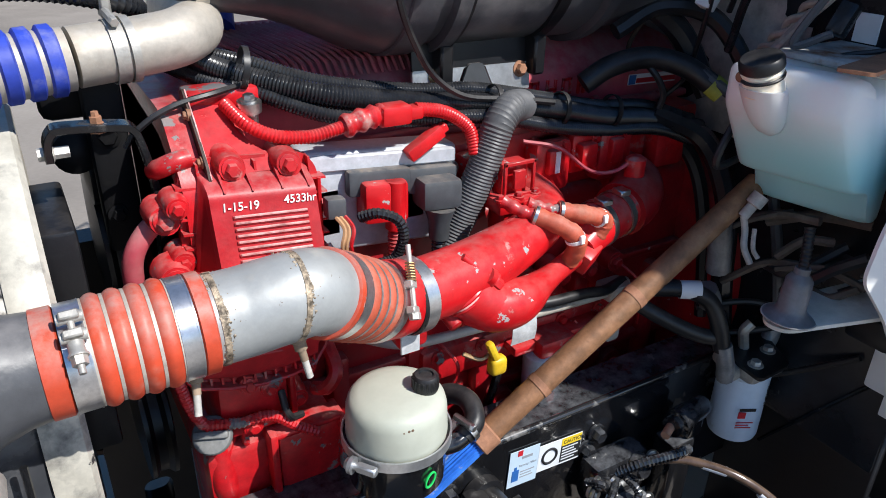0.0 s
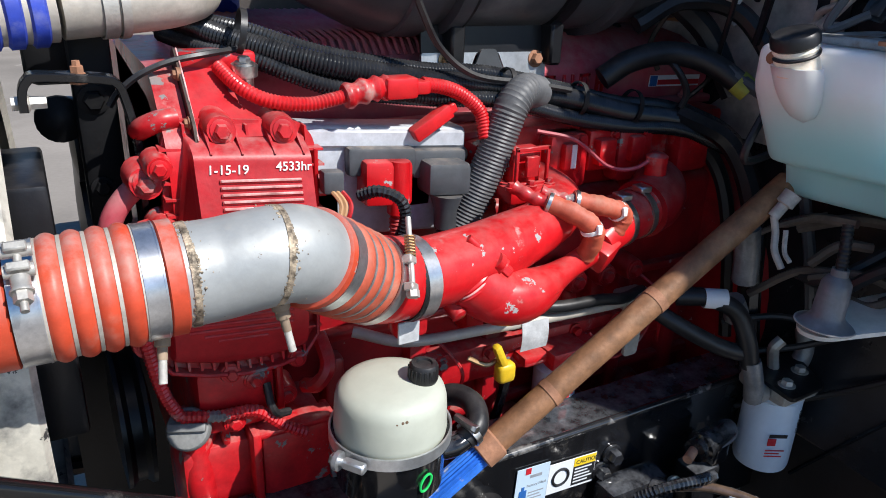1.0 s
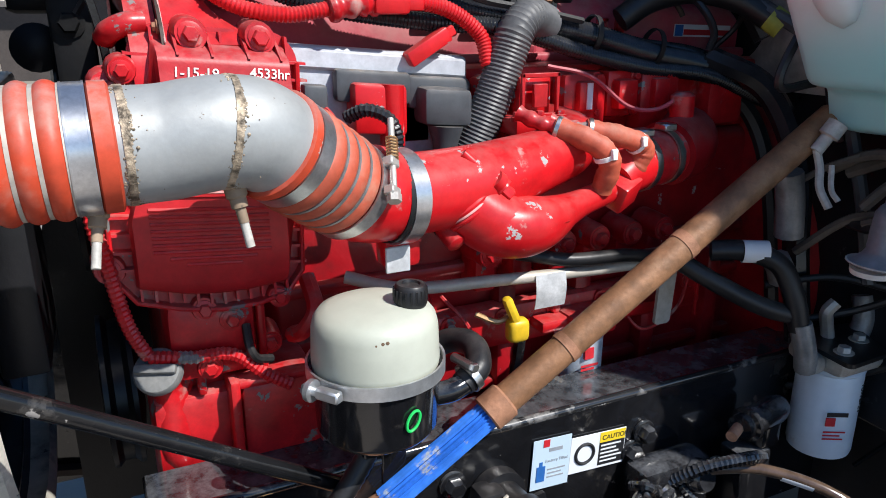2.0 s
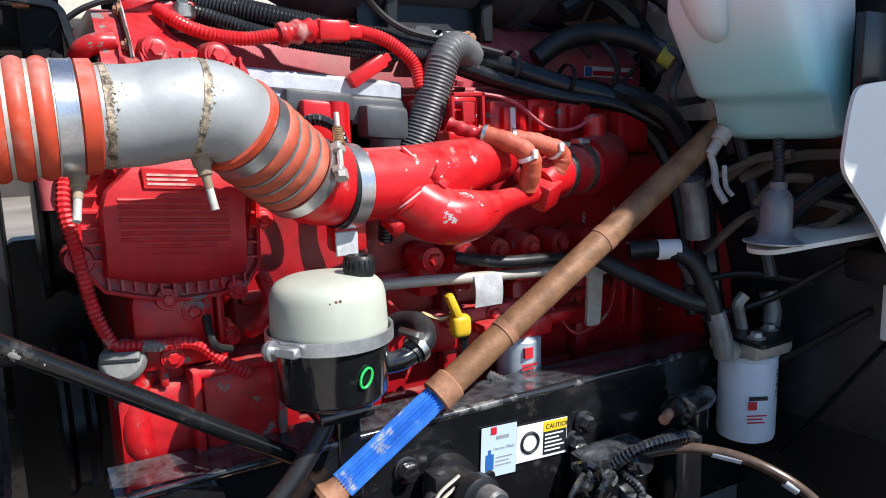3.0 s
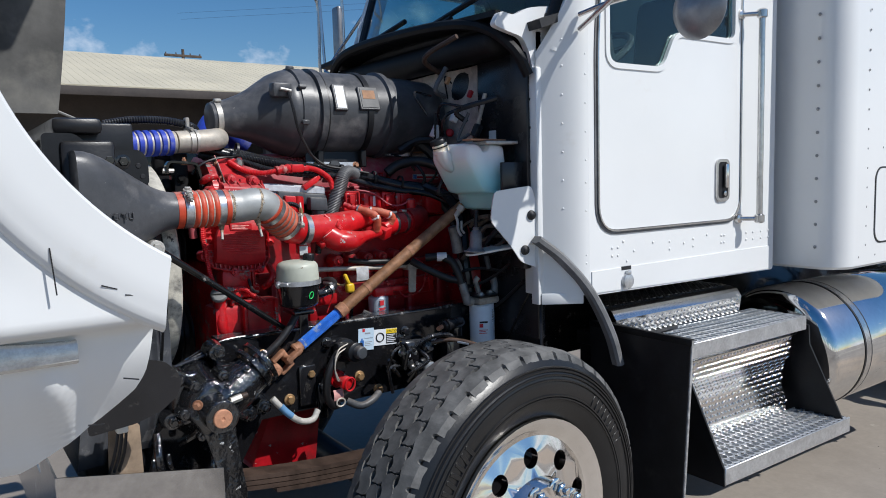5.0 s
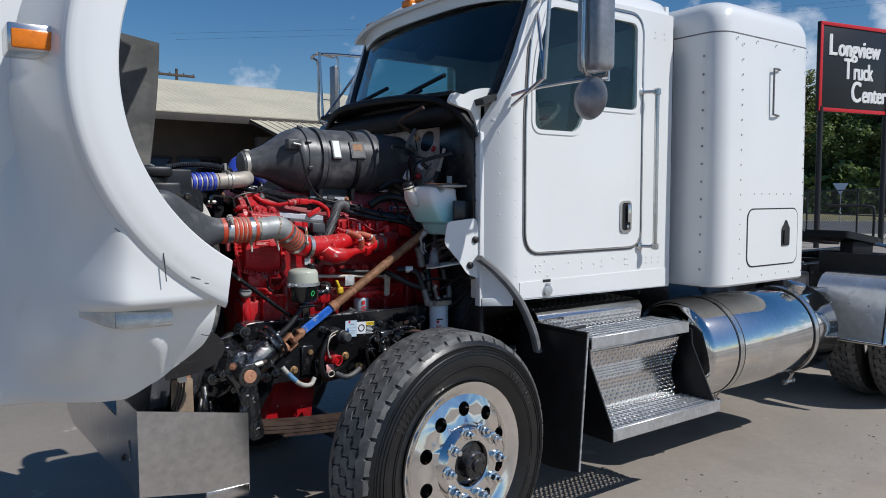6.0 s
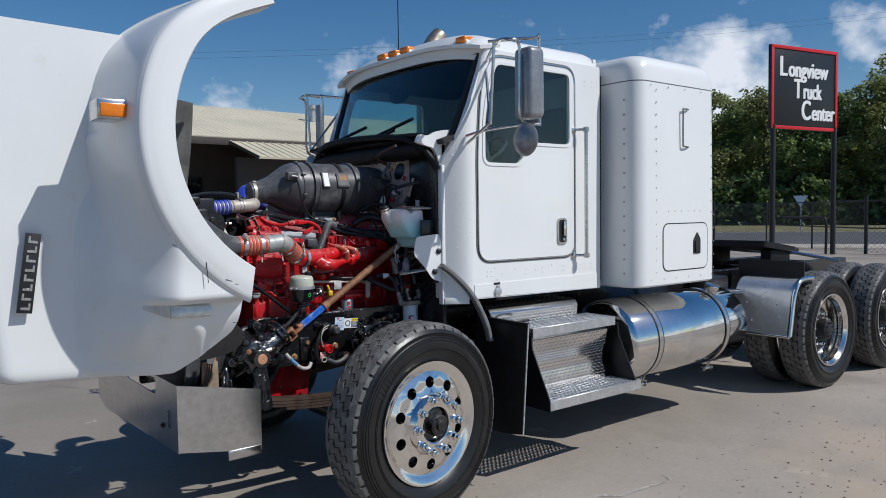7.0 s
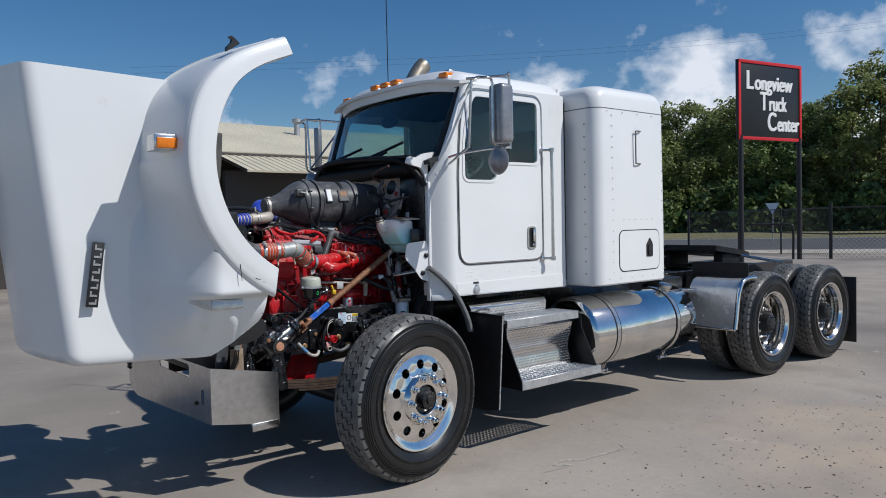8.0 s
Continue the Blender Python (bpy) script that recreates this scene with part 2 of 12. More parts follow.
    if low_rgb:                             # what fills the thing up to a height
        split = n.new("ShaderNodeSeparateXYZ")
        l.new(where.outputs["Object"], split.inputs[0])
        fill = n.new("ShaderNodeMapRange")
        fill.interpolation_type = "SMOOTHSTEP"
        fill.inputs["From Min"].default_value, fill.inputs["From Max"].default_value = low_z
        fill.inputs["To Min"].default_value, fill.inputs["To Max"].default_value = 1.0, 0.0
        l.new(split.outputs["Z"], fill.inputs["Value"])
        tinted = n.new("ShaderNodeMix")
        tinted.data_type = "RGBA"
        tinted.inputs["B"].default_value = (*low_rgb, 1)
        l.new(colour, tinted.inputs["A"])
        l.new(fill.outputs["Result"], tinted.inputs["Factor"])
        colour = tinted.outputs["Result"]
    if chips:                               # flaked paint: small sharp patches, in clusters
        flake = n.new("ShaderNodeTexNoise")
        flake.inputs["Scale"].default_value, flake.inputs["Detail"].default_value = chip_scale, 8
        flake.inputs["Roughness"].default_value = 0.66
        l.new(where.outputs["Object"], flake.inputs["Vector"])
        cut2 = n.new("ShaderNodeValToRGB")
        cut2.color_ramp.elements[0].position, cut2.color_ramp.elements[1].position = chip_cut, chip_cut + 0.012
        l.new(flake.outputs["Fac"], cut2.inputs["Fac"])
        bare = n.new("ShaderNodeMix")
        bare.data_type = "RGBA"
        bare.inputs["B"].default_value = (*chips, 1)
        l.new(colour, bare.inputs["A"])
        l.new(cut2.outputs["Color"], bare.inputs["Factor"])
        colour = bare.outputs["Result"]
    if dust_sheen:                              # dust on the upper sides; on the chassis paint a painted sky sheen
        geom = n.new("ShaderNodeNewGeometry")
        axis = n.new("ShaderNodeSeparateXYZ")
        l.new(geom.outputs["Normal"], axis.inputs[0])
        upward = n.new("ShaderNodeMapRange")
        upward.inputs["From Min"].default_value, upward.inputs["From Max"].default_value = 0.1, 1.0
        l.new(axis.outputs["Z"], upward.inputs["Value"])
        patch = n.new("ShaderNodeTexNoise")
        patch.inputs["Scale"].default_value, patch.inputs["Detail"].default_value = 34.0, 9
        patch.inputs["Roughness"].default_value = 0.7
        l.new(where.outputs["Object"], patch.inputs["Vector"])
        much = n.new("ShaderNodeMapRange")
        much.inputs["From Min"].default_value, much.inputs["From Max"].default_value = 0.36, 0.66
        l.new(patch.outputs["Fac"], much.inputs["Value"])
        both = n.new("ShaderNodeMath")
        both.operation = "MULTIPLY"
        l.new(upward.outputs["Result"], both.inputs[0])
        l.new(much.outputs["Result"], both.inputs[1])
        share = n.new("ShaderNodeMath")
        share.operation = "MULTIPLY"
        share.inputs[1].default_value = dust_sheen
        l.new(both.outputs[0], share.inputs[0])
        upper_tint = n.new("ShaderNodeMix")
        upper_tint.data_type = "RGBA"
        upper_tint.inputs["B"].default_value = (*dust_sheen_rgb, 1)
        l.new(colour, upper_tint.inputs["A"])
        l.new(share.outputs[0], upper_tint.inputs["Factor"])
        colour = upper_tint.outputs["Result"]
    if each:
        info = n.new("ShaderNodeObjectInfo")
        tint = n.new("ShaderNodeHueSaturation")
        span = n.new("ShaderNodeMapRange")
        span.inputs["To Min"].default_value, span.inputs["To Max"].default_value = 1 - each, 1 + each
        l.new(info.outputs["Random"], span.inputs["Value"])
        l.new(span.outputs["Result"], tint.inputs["Value"])
        l.new(colour, tint.inputs["Color"])
        colour = tint.outputs["Color"]
    l.new(colour, b.inputs["Base Color"])
    l.new(rough_out, b.inputs["Roughness"])
    if not (dirt and metal):
        b.inputs["Metallic"].default_value = metal
    b.inputs["Coat Weight"].default_value = coat
    b.inputs["Coat Roughness"].default_value = 0.06
    b.inputs["Transmission Weight"].default_value = trans
    b.inputs["IOR"].default_value = ior
    b.inputs["Alpha"].default_value = alpha
    b.inputs["Specular IOR Level"].default_value = spec
    if sss:
        b.inputs["Subsurface Weight"].default_value = sss
        b.inputs["Subsurface Radius"].default_value = (0.03, 0.03, 0.03)
    if emit:
        b.inputs["Emission Color"].default_value = (*emit[:3], 1)
        b.inputs["Emission Strength"].default_value = emit[3]
    if bump:
        bp = n.new("ShaderNodeBump")
        bp.inputs["Strength"].default_value, bp.inputs["Distance"].default_value = bump, bdist
        l.new(fine.outputs["Fac"], bp.inputs["Height"])
        l.new(bp.outputs["Normal"], b.inputs["Normal"])
    return m


DUST = (0.30, 0.24, 0.18)
RED = material("engine_red", (0.50, 0.009, 0.014), 0.34, var=0.18, scale=9, bump=0.16, bscale=90, dirt=(0.40, 0.24, 0.21), dirt_amount=0.40, dirt_scale=15, dirt_edge=0.09, dust_sheen=0.55, dust_sheen_rgb=(0.46, 0.28, 0.25), chips=(0.19, 0.185, 0.18), chip_cut=0.615, chip_scale=19.0, mottle=0.30)
RED_CLEAN = material("pipe_red", (0.55, 0.008, 0.012), 0.30, var=0.12, scale=7, bump=0.10, bscale=70, dirt=(0.45, 0.20, 0.18), dirt_amount=0.22, dirt_scale=22, dirt_edge=0.06, dust_sheen=0.30, dust_sheen_rgb=(0.50, 0.28, 0.25), chips=(0.40, 0.385, 0.375), chip_cut=0.640, mottle=0.20)
RED_DUSTY = material("dusty_red", (0.46, 0.055, 0.080), 0.5, var=0.25, scale=8, bump=0.2, bscale=120, dirt=(0.36, 0.21, 0.19), dirt_amount=0.75, dirt_scale=6, dirt_edge=0.3, dust_sheen=0.6, dust_sheen_rgb=(0.48, 0.31, 0.28), chips=(0.45, 0.40, 0.38), chip_cut=0.70)
# deeper red and near-black blotches put the shade between engine parts into the colour
RED_SHADED = material("gap_shaded_red", (0.33, 0.007, 0.012), 0.30, var=0.35, scale=6, bump=0.25, bscale=80, dirt=(0.022, 0.010, 0.010), dirt_amount=0.58, dirt_scale=10, dirt_edge=0.3, dust_sheen=0.6, dust_sheen_rgb=(0.36, 0.20, 0.17), chips=(0.36, 0.31, 0.29), chip_cut=0.655)
RED_SHOULDER = material("flaked_red", (0.50, 0.009, 0.014), 0.36, var=0.16, scale=9, bump=0.16, bscale=90, dirt=(0.42, 0.26, 0.24), dirt_amount=0.26, dirt_scale=18, dirt_edge=0.10, dust_sheen=0.15, dust_sheen_rgb=(0.42, 0.22, 0.20), chips=(0.150, 0.158, 0.165), chip_cut=0.535, chip_scale=11.0, mottle=0.26)
COVER_RED = material("matt_red_plastic", (0.44, 0.011, 0.017), 0.46, var=0.12, scale=9, bump=0.14, bscale=200, dirt=(0.44, 0.20, 0.19), dirt_amount=0.26, dirt_scale=16, dirt_edge=0.25, dust_sheen=0.55, dust_sheen_rgb=(0.47, 0.25, 0.23), mottle=0.22)
WHITE = material("white_body_paint", (0.77, 0.775, 0.765), 0.30, var=0.025, scale=1.6, bump=0.015, bscale=40, coat=0.25, dirt=(0.62, 0.58, 0.50), dirt_amount=0.22, dirt_scale=5, dirt_edge=0.3, mottle=0.0)
WHITE_DIRTY = material("dirty_white_plastic", (0.70, 0.68, 0.62), 0.5, var=0.06, scale=6, bump=0.05, dirt=(0.32, 0.22, 0.13), dirt_amount=0.38, dirt_scale=9, dirt_edge=0.25)
# the bluish grey on upward faces is sky reflection put into the colour
BLACK_GLOSS = material("black_chassis_paint", (0.010, 0.010, 0.0115), 0.14, var=0.3, scale=6, bump=0.42, bscale=28, coat=0.5, dirt=(0.060, 0.055, 0.050), dirt_amount=0.36, dirt_scale=18, dirt_edge=0.12, dust_sheen=0.40, dust_sheen_rgb=(0.26, 0.27, 0.29), chips=(0.24, 0.22, 0.20), chip_cut=0.70, chip_scale=40)
BLACK_SATIN = material("satin_black", (0.009, 0.009, 0.0105), 0.36, var=0.3, scale=8, bump=0.15, bscale=120, dirt=(0.030, 0.027, 0.024), dirt_amount=0.36, dirt_scale=12, dirt_edge=0.3, dust_sheen=0.16, dust_sheen_rgb=(0.16, 0.14, 0.12))
BLACK_PLASTIC = material("black_plastic", (0.015, 0.016, 0.019), 0.24, var=0.2, scale=10, bump=0.12, bscale=260, dirt=(0.06, 0.058, 0.055), dirt_amount=0.38, dirt_scale=7, dirt_edge=0.4, dust_sheen=0.22, dust_sheen_rgb=(0.24, 0.23, 0.22))
GREY_PLASTIC = material("grey_plastic", (0.062, 0.067, 0.074), 0.45, var=0.15, scale=12, bump=0.1, dirt=DUST, dirt_amount=0.3, dust_sheen=0.5)
RUBBER = material("black_rubber", (0.012, 0.012, 0.0135), 0.42, var=0.25, scale=14, bump=0.1, dirt=(0.06, 0.055, 0.05), dirt_amount=0.38, dirt_edge=0.3, dust_sheen=0.22, dust_sheen_rgb=(0.20, 0.18, 0.165))
RUBBER_GREY = material("grey_rubber_seal", (0.16, 0.16, 0.16), 0.55, var=0.2, scale=10, bump=0.1, dirt=(0.2, 0.18, 0.16), dirt_amount=0.4, dirt_edge=0.3)
LINER = material("dusty_rubber_sheet", (0.085, 0.083, 0.078), 0.75, var=0.35, scale=5, bump=0.3, bscale=60, dirt=(0.21, 0.20, 0.175), dirt_amount=0.62, dirt_scale=7, dirt_edge=0.3)
TYRE = material("tyre_side", (0.010, 0.010, 0.0105), 0.34, var=0.2, scale=5, bump=0.15, bscale=140, dirt=(0.022, 0.021, 0.020), dirt_amount=0.42, dirt_scale=6, dirt_edge=0.35)
TREAD = material("tyre_tread", (0.105, 0.103, 0.099), 0.55, var=0.3, scale=20, bump=0.25, bscale=120, dirt=(0.21, 0.204, 0.195), dirt_amount=0.60, dirt_scale=14, dirt_edge=0.35)
CHROME = material("polished_aluminium", (0.80, 0.775, 0.74), 0.13, 1.0, var=0.04, scale=5, bump=0.02, bscale=60, mottle=0.05)
TANK_ALU = material("polished_tank_aluminium", (0.72, 0.715, 0.70), 0.06, 1.0, var=0.10, scale=4, bump=0.03, bscale=30, dirt=(0.34, 0.32, 0.29), dirt_amount=0.12, dirt_scale=6, dirt_edge=0.3, mottle=0.05)
FENDER_STEEL = material("worn_fender_steel", (0.80, 0.795, 0.78), 0.27, 0.72, var=0.08, scale=5, bump=0.03, bscale=40, dirt=(0.40, 0.37, 0.33), dirt_amount=0.22, dirt_scale=5, dirt_edge=0.35)
PLATE_ALU = material("bright_tread_plate", (0.66, 0.655, 0.64), 0.15, 1.0, var=0.08, scale=7, bump=0.05, bscale=60, dirt=(0.32, 0.29, 0.25), dirt_amount=0.22, dirt_scale=9, dirt_edge=0.3, mottle=0.08)
STAINLESS = material("stainless_steel", (0.62, 0.61, 0.60), 0.24, 1.0, var=0.06, scale=6, bump=0.02, bscale=90, dirt=(0.30, 0.27, 0.22), dirt_amount=0.2, dirt_scale=7, dirt_edge=0.3)
ALU_DULL = material("dull_aluminium", (0.60, 0.61, 0.62), 0.40, 0.85, var=0.10, scale=18, bump=0.10, bscale=220, dirt=(0.42, 0.39, 0.34), dirt_amount=0.46, dirt_scale=12, dirt_edge=0.35)
ALU_CAST = material("cast_aluminium", (0.48, 0.46, 0.42), 0.5, 0.5, var=0.18, scale=14, bump=0.3, bscale=130, dirt=(0.22, 0.15, 0.09), dirt_amount=0.45, dirt_scale=11, dirt_edge=0.3)
ALU_DUSTY = material("dusty_aluminium_tube", (0.50, 0.46, 0.40), 0.55, 0.3, var=0.14, scale=12, bump=0.2, bscale=130, dirt=(0.36, 0.28, 0.19), dirt_amount=0.5, dirt_scale=13, dirt_edge=0.3, dust_sheen=0.6, dust_sheen_rgb=(0.44, 0.37, 0.28))
WELD = material("weld_bead", (0.33, 0.265, 0.19), 0.55, 0.35, var=0.7, scale=120, bump=0.9, bscale=240)
ELBOW = material("satin_aluminium_elbow", (0.365, 0.375, 0.370), 0.50, 0.30, var=0.07, scale=9, bump=0.10, bscale=150, dirt=(0.40, 0.36, 0.30), dirt_amount=0.34, dirt_scale=15, dirt_edge=0.25, dust_sheen=0.30, dust_sheen_rgb=(0.46, 0.43, 0.38), chips=(0.17, 0.13, 0.10), chip_cut=0.672, chip_scale=75, mottle=0.10)
CLAMP = material("clamp_steel", (0.62, 0.62, 0.63), 0.30, 0.9, var=0.1, scale=30, bump=0.04, dirt=(0.40, 0.34, 0.27), dirt_amount=0.32, dirt_scale=26, dirt_edge=0.3)
RED_WORN = material("worn_red_edge", (0.66, 0.30, 0.28), 0.6, var=0.4, scale=60, bump=0.1, dirt=(0.74, 0.62, 0.58), dirt_amount=0.6, dirt_scale=40, dirt_edge=0.2)
STEEL = material("zinc_steel", (0.55, 0.54, 0.52), 0.34, 1.0, var=0.12, scale=40, bump=0.05, dirt=(0.22, 0.17, 0.12), dirt_amount=0.36, dirt_scale=40, dirt_edge=0.2)
BRASS = material("yellow_zinc_bolt", (0.52, 0.33, 0.16), 0.42, 0.7, var=0.2, scale=50, bump=0.1, dirt=(0.20, 0.11, 0.06), dirt_amount=0.4, dirt_scale=60, dirt_edge=0.2)
COPPER = material("bare_copper_cap", (0.55, 0.27, 0.16), 0.55, 0.15, var=0.15, scale=40, bump=0.1)
CLEANER = material("dusty_black_plastic", (0.060, 0.062, 0.068), 0.36, var=0.25, scale=6, bump=0.12, bscale=200, dirt=(0.25, 0.235, 0.23), dirt_amount=0.56, dirt_scale=9, dirt_edge=0.35, dust_sheen=0.35, dust_sheen_rgb=(0.27, 0.26, 0.25), chips=(0.20, 0.19, 0.18), chip_cut=0.70)
SHROUD = material("smooth_black_shroud", (0.050, 0.053, 0.060), 0.20, var=0.3, scale=5, bump=0.10, bscale=40, dirt=(0.20, 0.195, 0.19), dirt_amount=0.44, dirt_scale=9, dirt_edge=0.25)
RUST_TAN = material("mud_covered_steel", (0.30, 0.22, 0.15), 0.75, var=0.3, scale=9, bump=0.3, bscale=90, dirt=(0.16, 0.10, 0.06), dirt_amount=0.5, dirt_scale=14, dirt_edge=0.25)
SLEEVE = material("clear_sleeved_hose", (0.10, 0.065, 0.045), 0.15, var=0.3, scale=40, bump=0.05, coat=0.6)
WORN_SHROUD = material("worn_painted_aluminium", (0.50, 0.47, 0.41), 0.5, var=0.12, scale=12, bump=0.12, bscale=120, dirt=(0.030, 0.030, 0.032), dirt_amount=0.78, dirt_scale=8, dirt_edge=0.05)
BLACK_CHIPPED = material("chipped_black_paint", (0.010, 0.010, 0.011), 0.14, var=0.3, scale=8, bump=0.2, bscale=60, dirt=(0.06, 0.055, 0.05), dirt_amount=0.35, dirt_scale=20, chips=(0.30, 0.28, 0.26), chip_cut=0.665, chip_scale=45)
FOIL = material("grey_foil_sleeve", (0.24, 0.24, 0.24), 0.4, 0.3, var=0.25, scale=30, bump=0.5, bscale=90)
SILICONE = material("orange_silicone", (0.56, 0.066, 0.026), 0.45, var=0.10, scale=14, bump=0.06, bscale=160, dirt=(0.46, 0.25, 0.19), dirt_amount=0.46, dirt_scale=16, dirt_edge=0.30, dust_sheen=0.75, dust_sheen_rgb=(0.42, 0.33, 0.29), chips=(0.40, 0.33, 0.30), chip_cut=0.66, chip_scale=22, mottle=0.16)
SILICONE_DULL = material("dusty_orange_hose", (0.46, 0.085, 0.042), 0.6, var=0.18, scale=20, bump=0.1, dirt=(0.42, 0.26, 0.18), dirt_amount=0.55, dirt_scale=18, dirt_edge=0.3, dust_sheen=0.5, dust_sheen_rgb=(0.48, 0.34, 0.27))
BLUE_HOSE = material("blue_silicone", (0.03, 0.06, 0.42), 0.5, var=0.2, scale=16, bump=0.1, dirt=(0.36, 0.36, 0.40), dirt_amount=0.56, dirt_scale=14, dirt_edge=0.3)
CREAM = material("cream_plastic", (0.47, 0.485, 0.405), 0.40, var=0.05, scale=8, bump=0.04, sss=0.1, dirt=(0.40, 0.36, 0.26), dirt_amount=0.2, dirt_scale=9, dirt_edge=0.4, mottle=0.05)
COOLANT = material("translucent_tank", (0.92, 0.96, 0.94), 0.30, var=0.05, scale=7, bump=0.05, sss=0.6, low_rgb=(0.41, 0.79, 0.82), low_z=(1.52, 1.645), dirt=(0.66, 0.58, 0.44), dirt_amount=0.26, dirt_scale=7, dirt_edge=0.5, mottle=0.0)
TANK_NECK = material("tan_neck_plastic", (0.90, 0.80, 0.66), 0.4, sss=0.9, var=0.1, bump=0.05)
RUST = material("rusty_steel_tube", (0.25, 0.125, 0.062), 0.55, 0.15, var=0.30, scale=30, bump=0.30, bscale=170, dirt=(0.42, 0.28, 0.17), dirt_amount=0.55, dirt_scale=17, dirt_edge=0.4)
RUST_LIGHT = material("rusted_casting", (0.33, 0.16, 0.09), 0.66, 0.1, var=0.25, scale=30, bump=0.4, bscale=150, dirt=(0.12, 0.06, 0.04), dirt_amount=0.45, dirt_scale=30, dirt_edge=0.3)
BLUE = material("blue_spline_coating", (0.035, 0.16, 0.60), 0.32, var=0.2, scale=30, bump=0.1, dirt=(0.34, 0.37, 0.40), dirt_amount=0.42, dirt_scale=38, dirt_edge=0.06, chips=(0.10, 0.08, 0.07), chip_cut=0.68, chip_scale=60)
YELLOW = material("yellow_plastic", (0.72, 0.47, 0.02), 0.4, var=0.08, bump=0.05)
GLASS_DARK = material("dark_window_tint", (0.40, 0.58, 0.58), 0.02, var=0.0, bump=0, trans=1.0, ior=1.45, mottle=0.0)
PANE_BLACK = material("dark_pane", (0.01, 0.012, 0.014), 0.06, var=0.1, bump=0, mottle=0.0)
ECM_GREY = material("grey_module_paint", (0.50, 0.52, 0.56), 0.45, 0.1, var=0.08, scale=16, bump=0.08, dirt=(0.40, 0.36, 0.32), dirt_amount=0.4, dirt_scale=14, dirt_edge=0.3, dust_sheen=0.4)
QUILT = material("grey_insulation", (0.52, 0.46, 0.41), 0.42, var=0.3, scale=14, bump=1.0, bscale=70, dirt=(0.14, 0.12, 0.105), dirt_amount=0.42, dirt_scale=9, dirt_edge=0.3)
GLASS = material("tinted_glass", (0.66, 0.82, 0.83), 0.02, var=0.0, bump=0, trans=1.0, ior=1.45, mottle=0.0)
AMBER = material("amber_lens", (0.75, 0.20, 0.01), 0.18, var=0.08, scale=60, bump=0.3, bscale=300)
MIRROR_BACK = material("dull_mirror_housing", (0.30, 0.305, 0.32), 0.34, 0.55, var=0.1, scale=8, bump=0.05, dirt=(0.22, 0.20, 0.18), dirt_amount=0.3, dirt_scale=8, dirt_edge=0.3)
MIRROR = material("mirror_glass", (0.75, 0.77, 0.78), 0.03, 1.0, var=0.02, bump=0, mottle=0.0)
RUST_DARK = material("dark_spring_steel", (0.055, 0.035, 0.026), 0.6, var=0.3, scale=20, bump=0.2)
INTERIOR = material("cab_trim", (0.022, 0.023, 0.026), 0.7, var=0.15, bump=0.1)
CAN_GREY = material("dull_blue_white_can", (0.52, 0.58, 0.65), 0.35, 0.2, var=0.10, scale=20, bump=0.05, dirt=(0.16, 0.13, 0.11), dirt_amount=0.45, dirt_scale=22, dirt_edge=0.3)
FILTER = material("filter_white", (0.66, 0.73, 0.80), 0.3, var=0.03, bump=0.02, dirt=(0.4, 0.36, 0.30), dirt_amount=0.2, mottle=0.04)
LABEL = material("white_label", (0.74, 0.76, 0.78), 0.4, var=0.03, bump=0.02, mottle=0.0)
LABEL_BLUE = material("pale_blue_label", (0.52, 0.64, 0.74), 0.4, var=0.03, bump=0.02, mottle=0.0)
LABEL_YELLOW = material("yellow_label", (0.80, 0.56, 0.02), 0.4, var=0.03, bump=0.02, mottle=0.0)
INK = material("black_print", (0.015, 0.015, 0.017), 0.5, var=0.1, bump=0)
INK_RED = material("red_print", (0.55, 0.02, 0.03), 0.45, var=0.05, bump=0)
INK_BLUE = material("blue_print", (0.03, 0.13, 0.40), 0.45, var=0.05, bump=0)
INK_GREY = material("grey_print", (0.30, 0.32, 0.35), 0.45, var=0.05, bump=0)
PAINT_PEN = material("white_paint_pen", (0.85, 0.84, 0.80), 0.6, var=0.05, bump=0.1)
GREEN_PEN = material("green_paint_pen", (0.03, 0.60, 0.12), 0.5, var=0.05, bump=0)
WIRE_TAN = material("tan_wire", (0.42, 0.24, 0.12), 0.5, var=0.1, bump=0)
SIGN_BLACK = material("sign_black", (0.012, 0.013, 0.015), 0.4, var=0.1, bump=0.02)
SIGN_RED = material("sign_red", (0.60, 0.015, 0.02), 0.4, var=0.05, bump=0.02)
SIGN_WHITE = material("sign_white", (0.82, 0.82, 0.80), 0.5, var=0.02, bump=0, mottle=0.0)
GALV = material("galvanised_pipe", (0.42, 0.43, 0.44), 0.5, 0.6, var=0.1, bump=0.05)
POST_BLACK = material("black_steel_post", (0.018, 0.018, 0.02), 0.5, var=0.2, bump=0.05)
ROOF = material("cream_metal_roof", (0.60, 0.54, 0.40), 0.5, var=0.06, scale=0.6, bump=0.02, mottle=0.04)
WALL_DARK = material("dark_brown_wall", (0.055, 0.045, 0.040), 0.7, var=0.15, scale=2, bump=0.1)
WALL_GREY = material("grey_wall", (0.045, 0.043, 0.044), 0.7, var=0.1, scale=2, bump=0.1)
BARK = material("bark", (0.10, 0.075, 0.055), 0.9, var=0.3, scale=6, bump=0.5, bscale=30)
CONCRETE = material("yard_concrete", (0.285, 0.25, 0.212), 0.80, var=0.30, scale=0.28, bump=0.35, bscale=55, dirt=(0.185, 0.162, 0.138), dirt_amount=0.60, dirt_scale=0.55, dirt_edge=0.28, chips=(0.36, 0.32, 0.27), chip_cut=0.645, chip_scale=1.7, mottle=0.08)


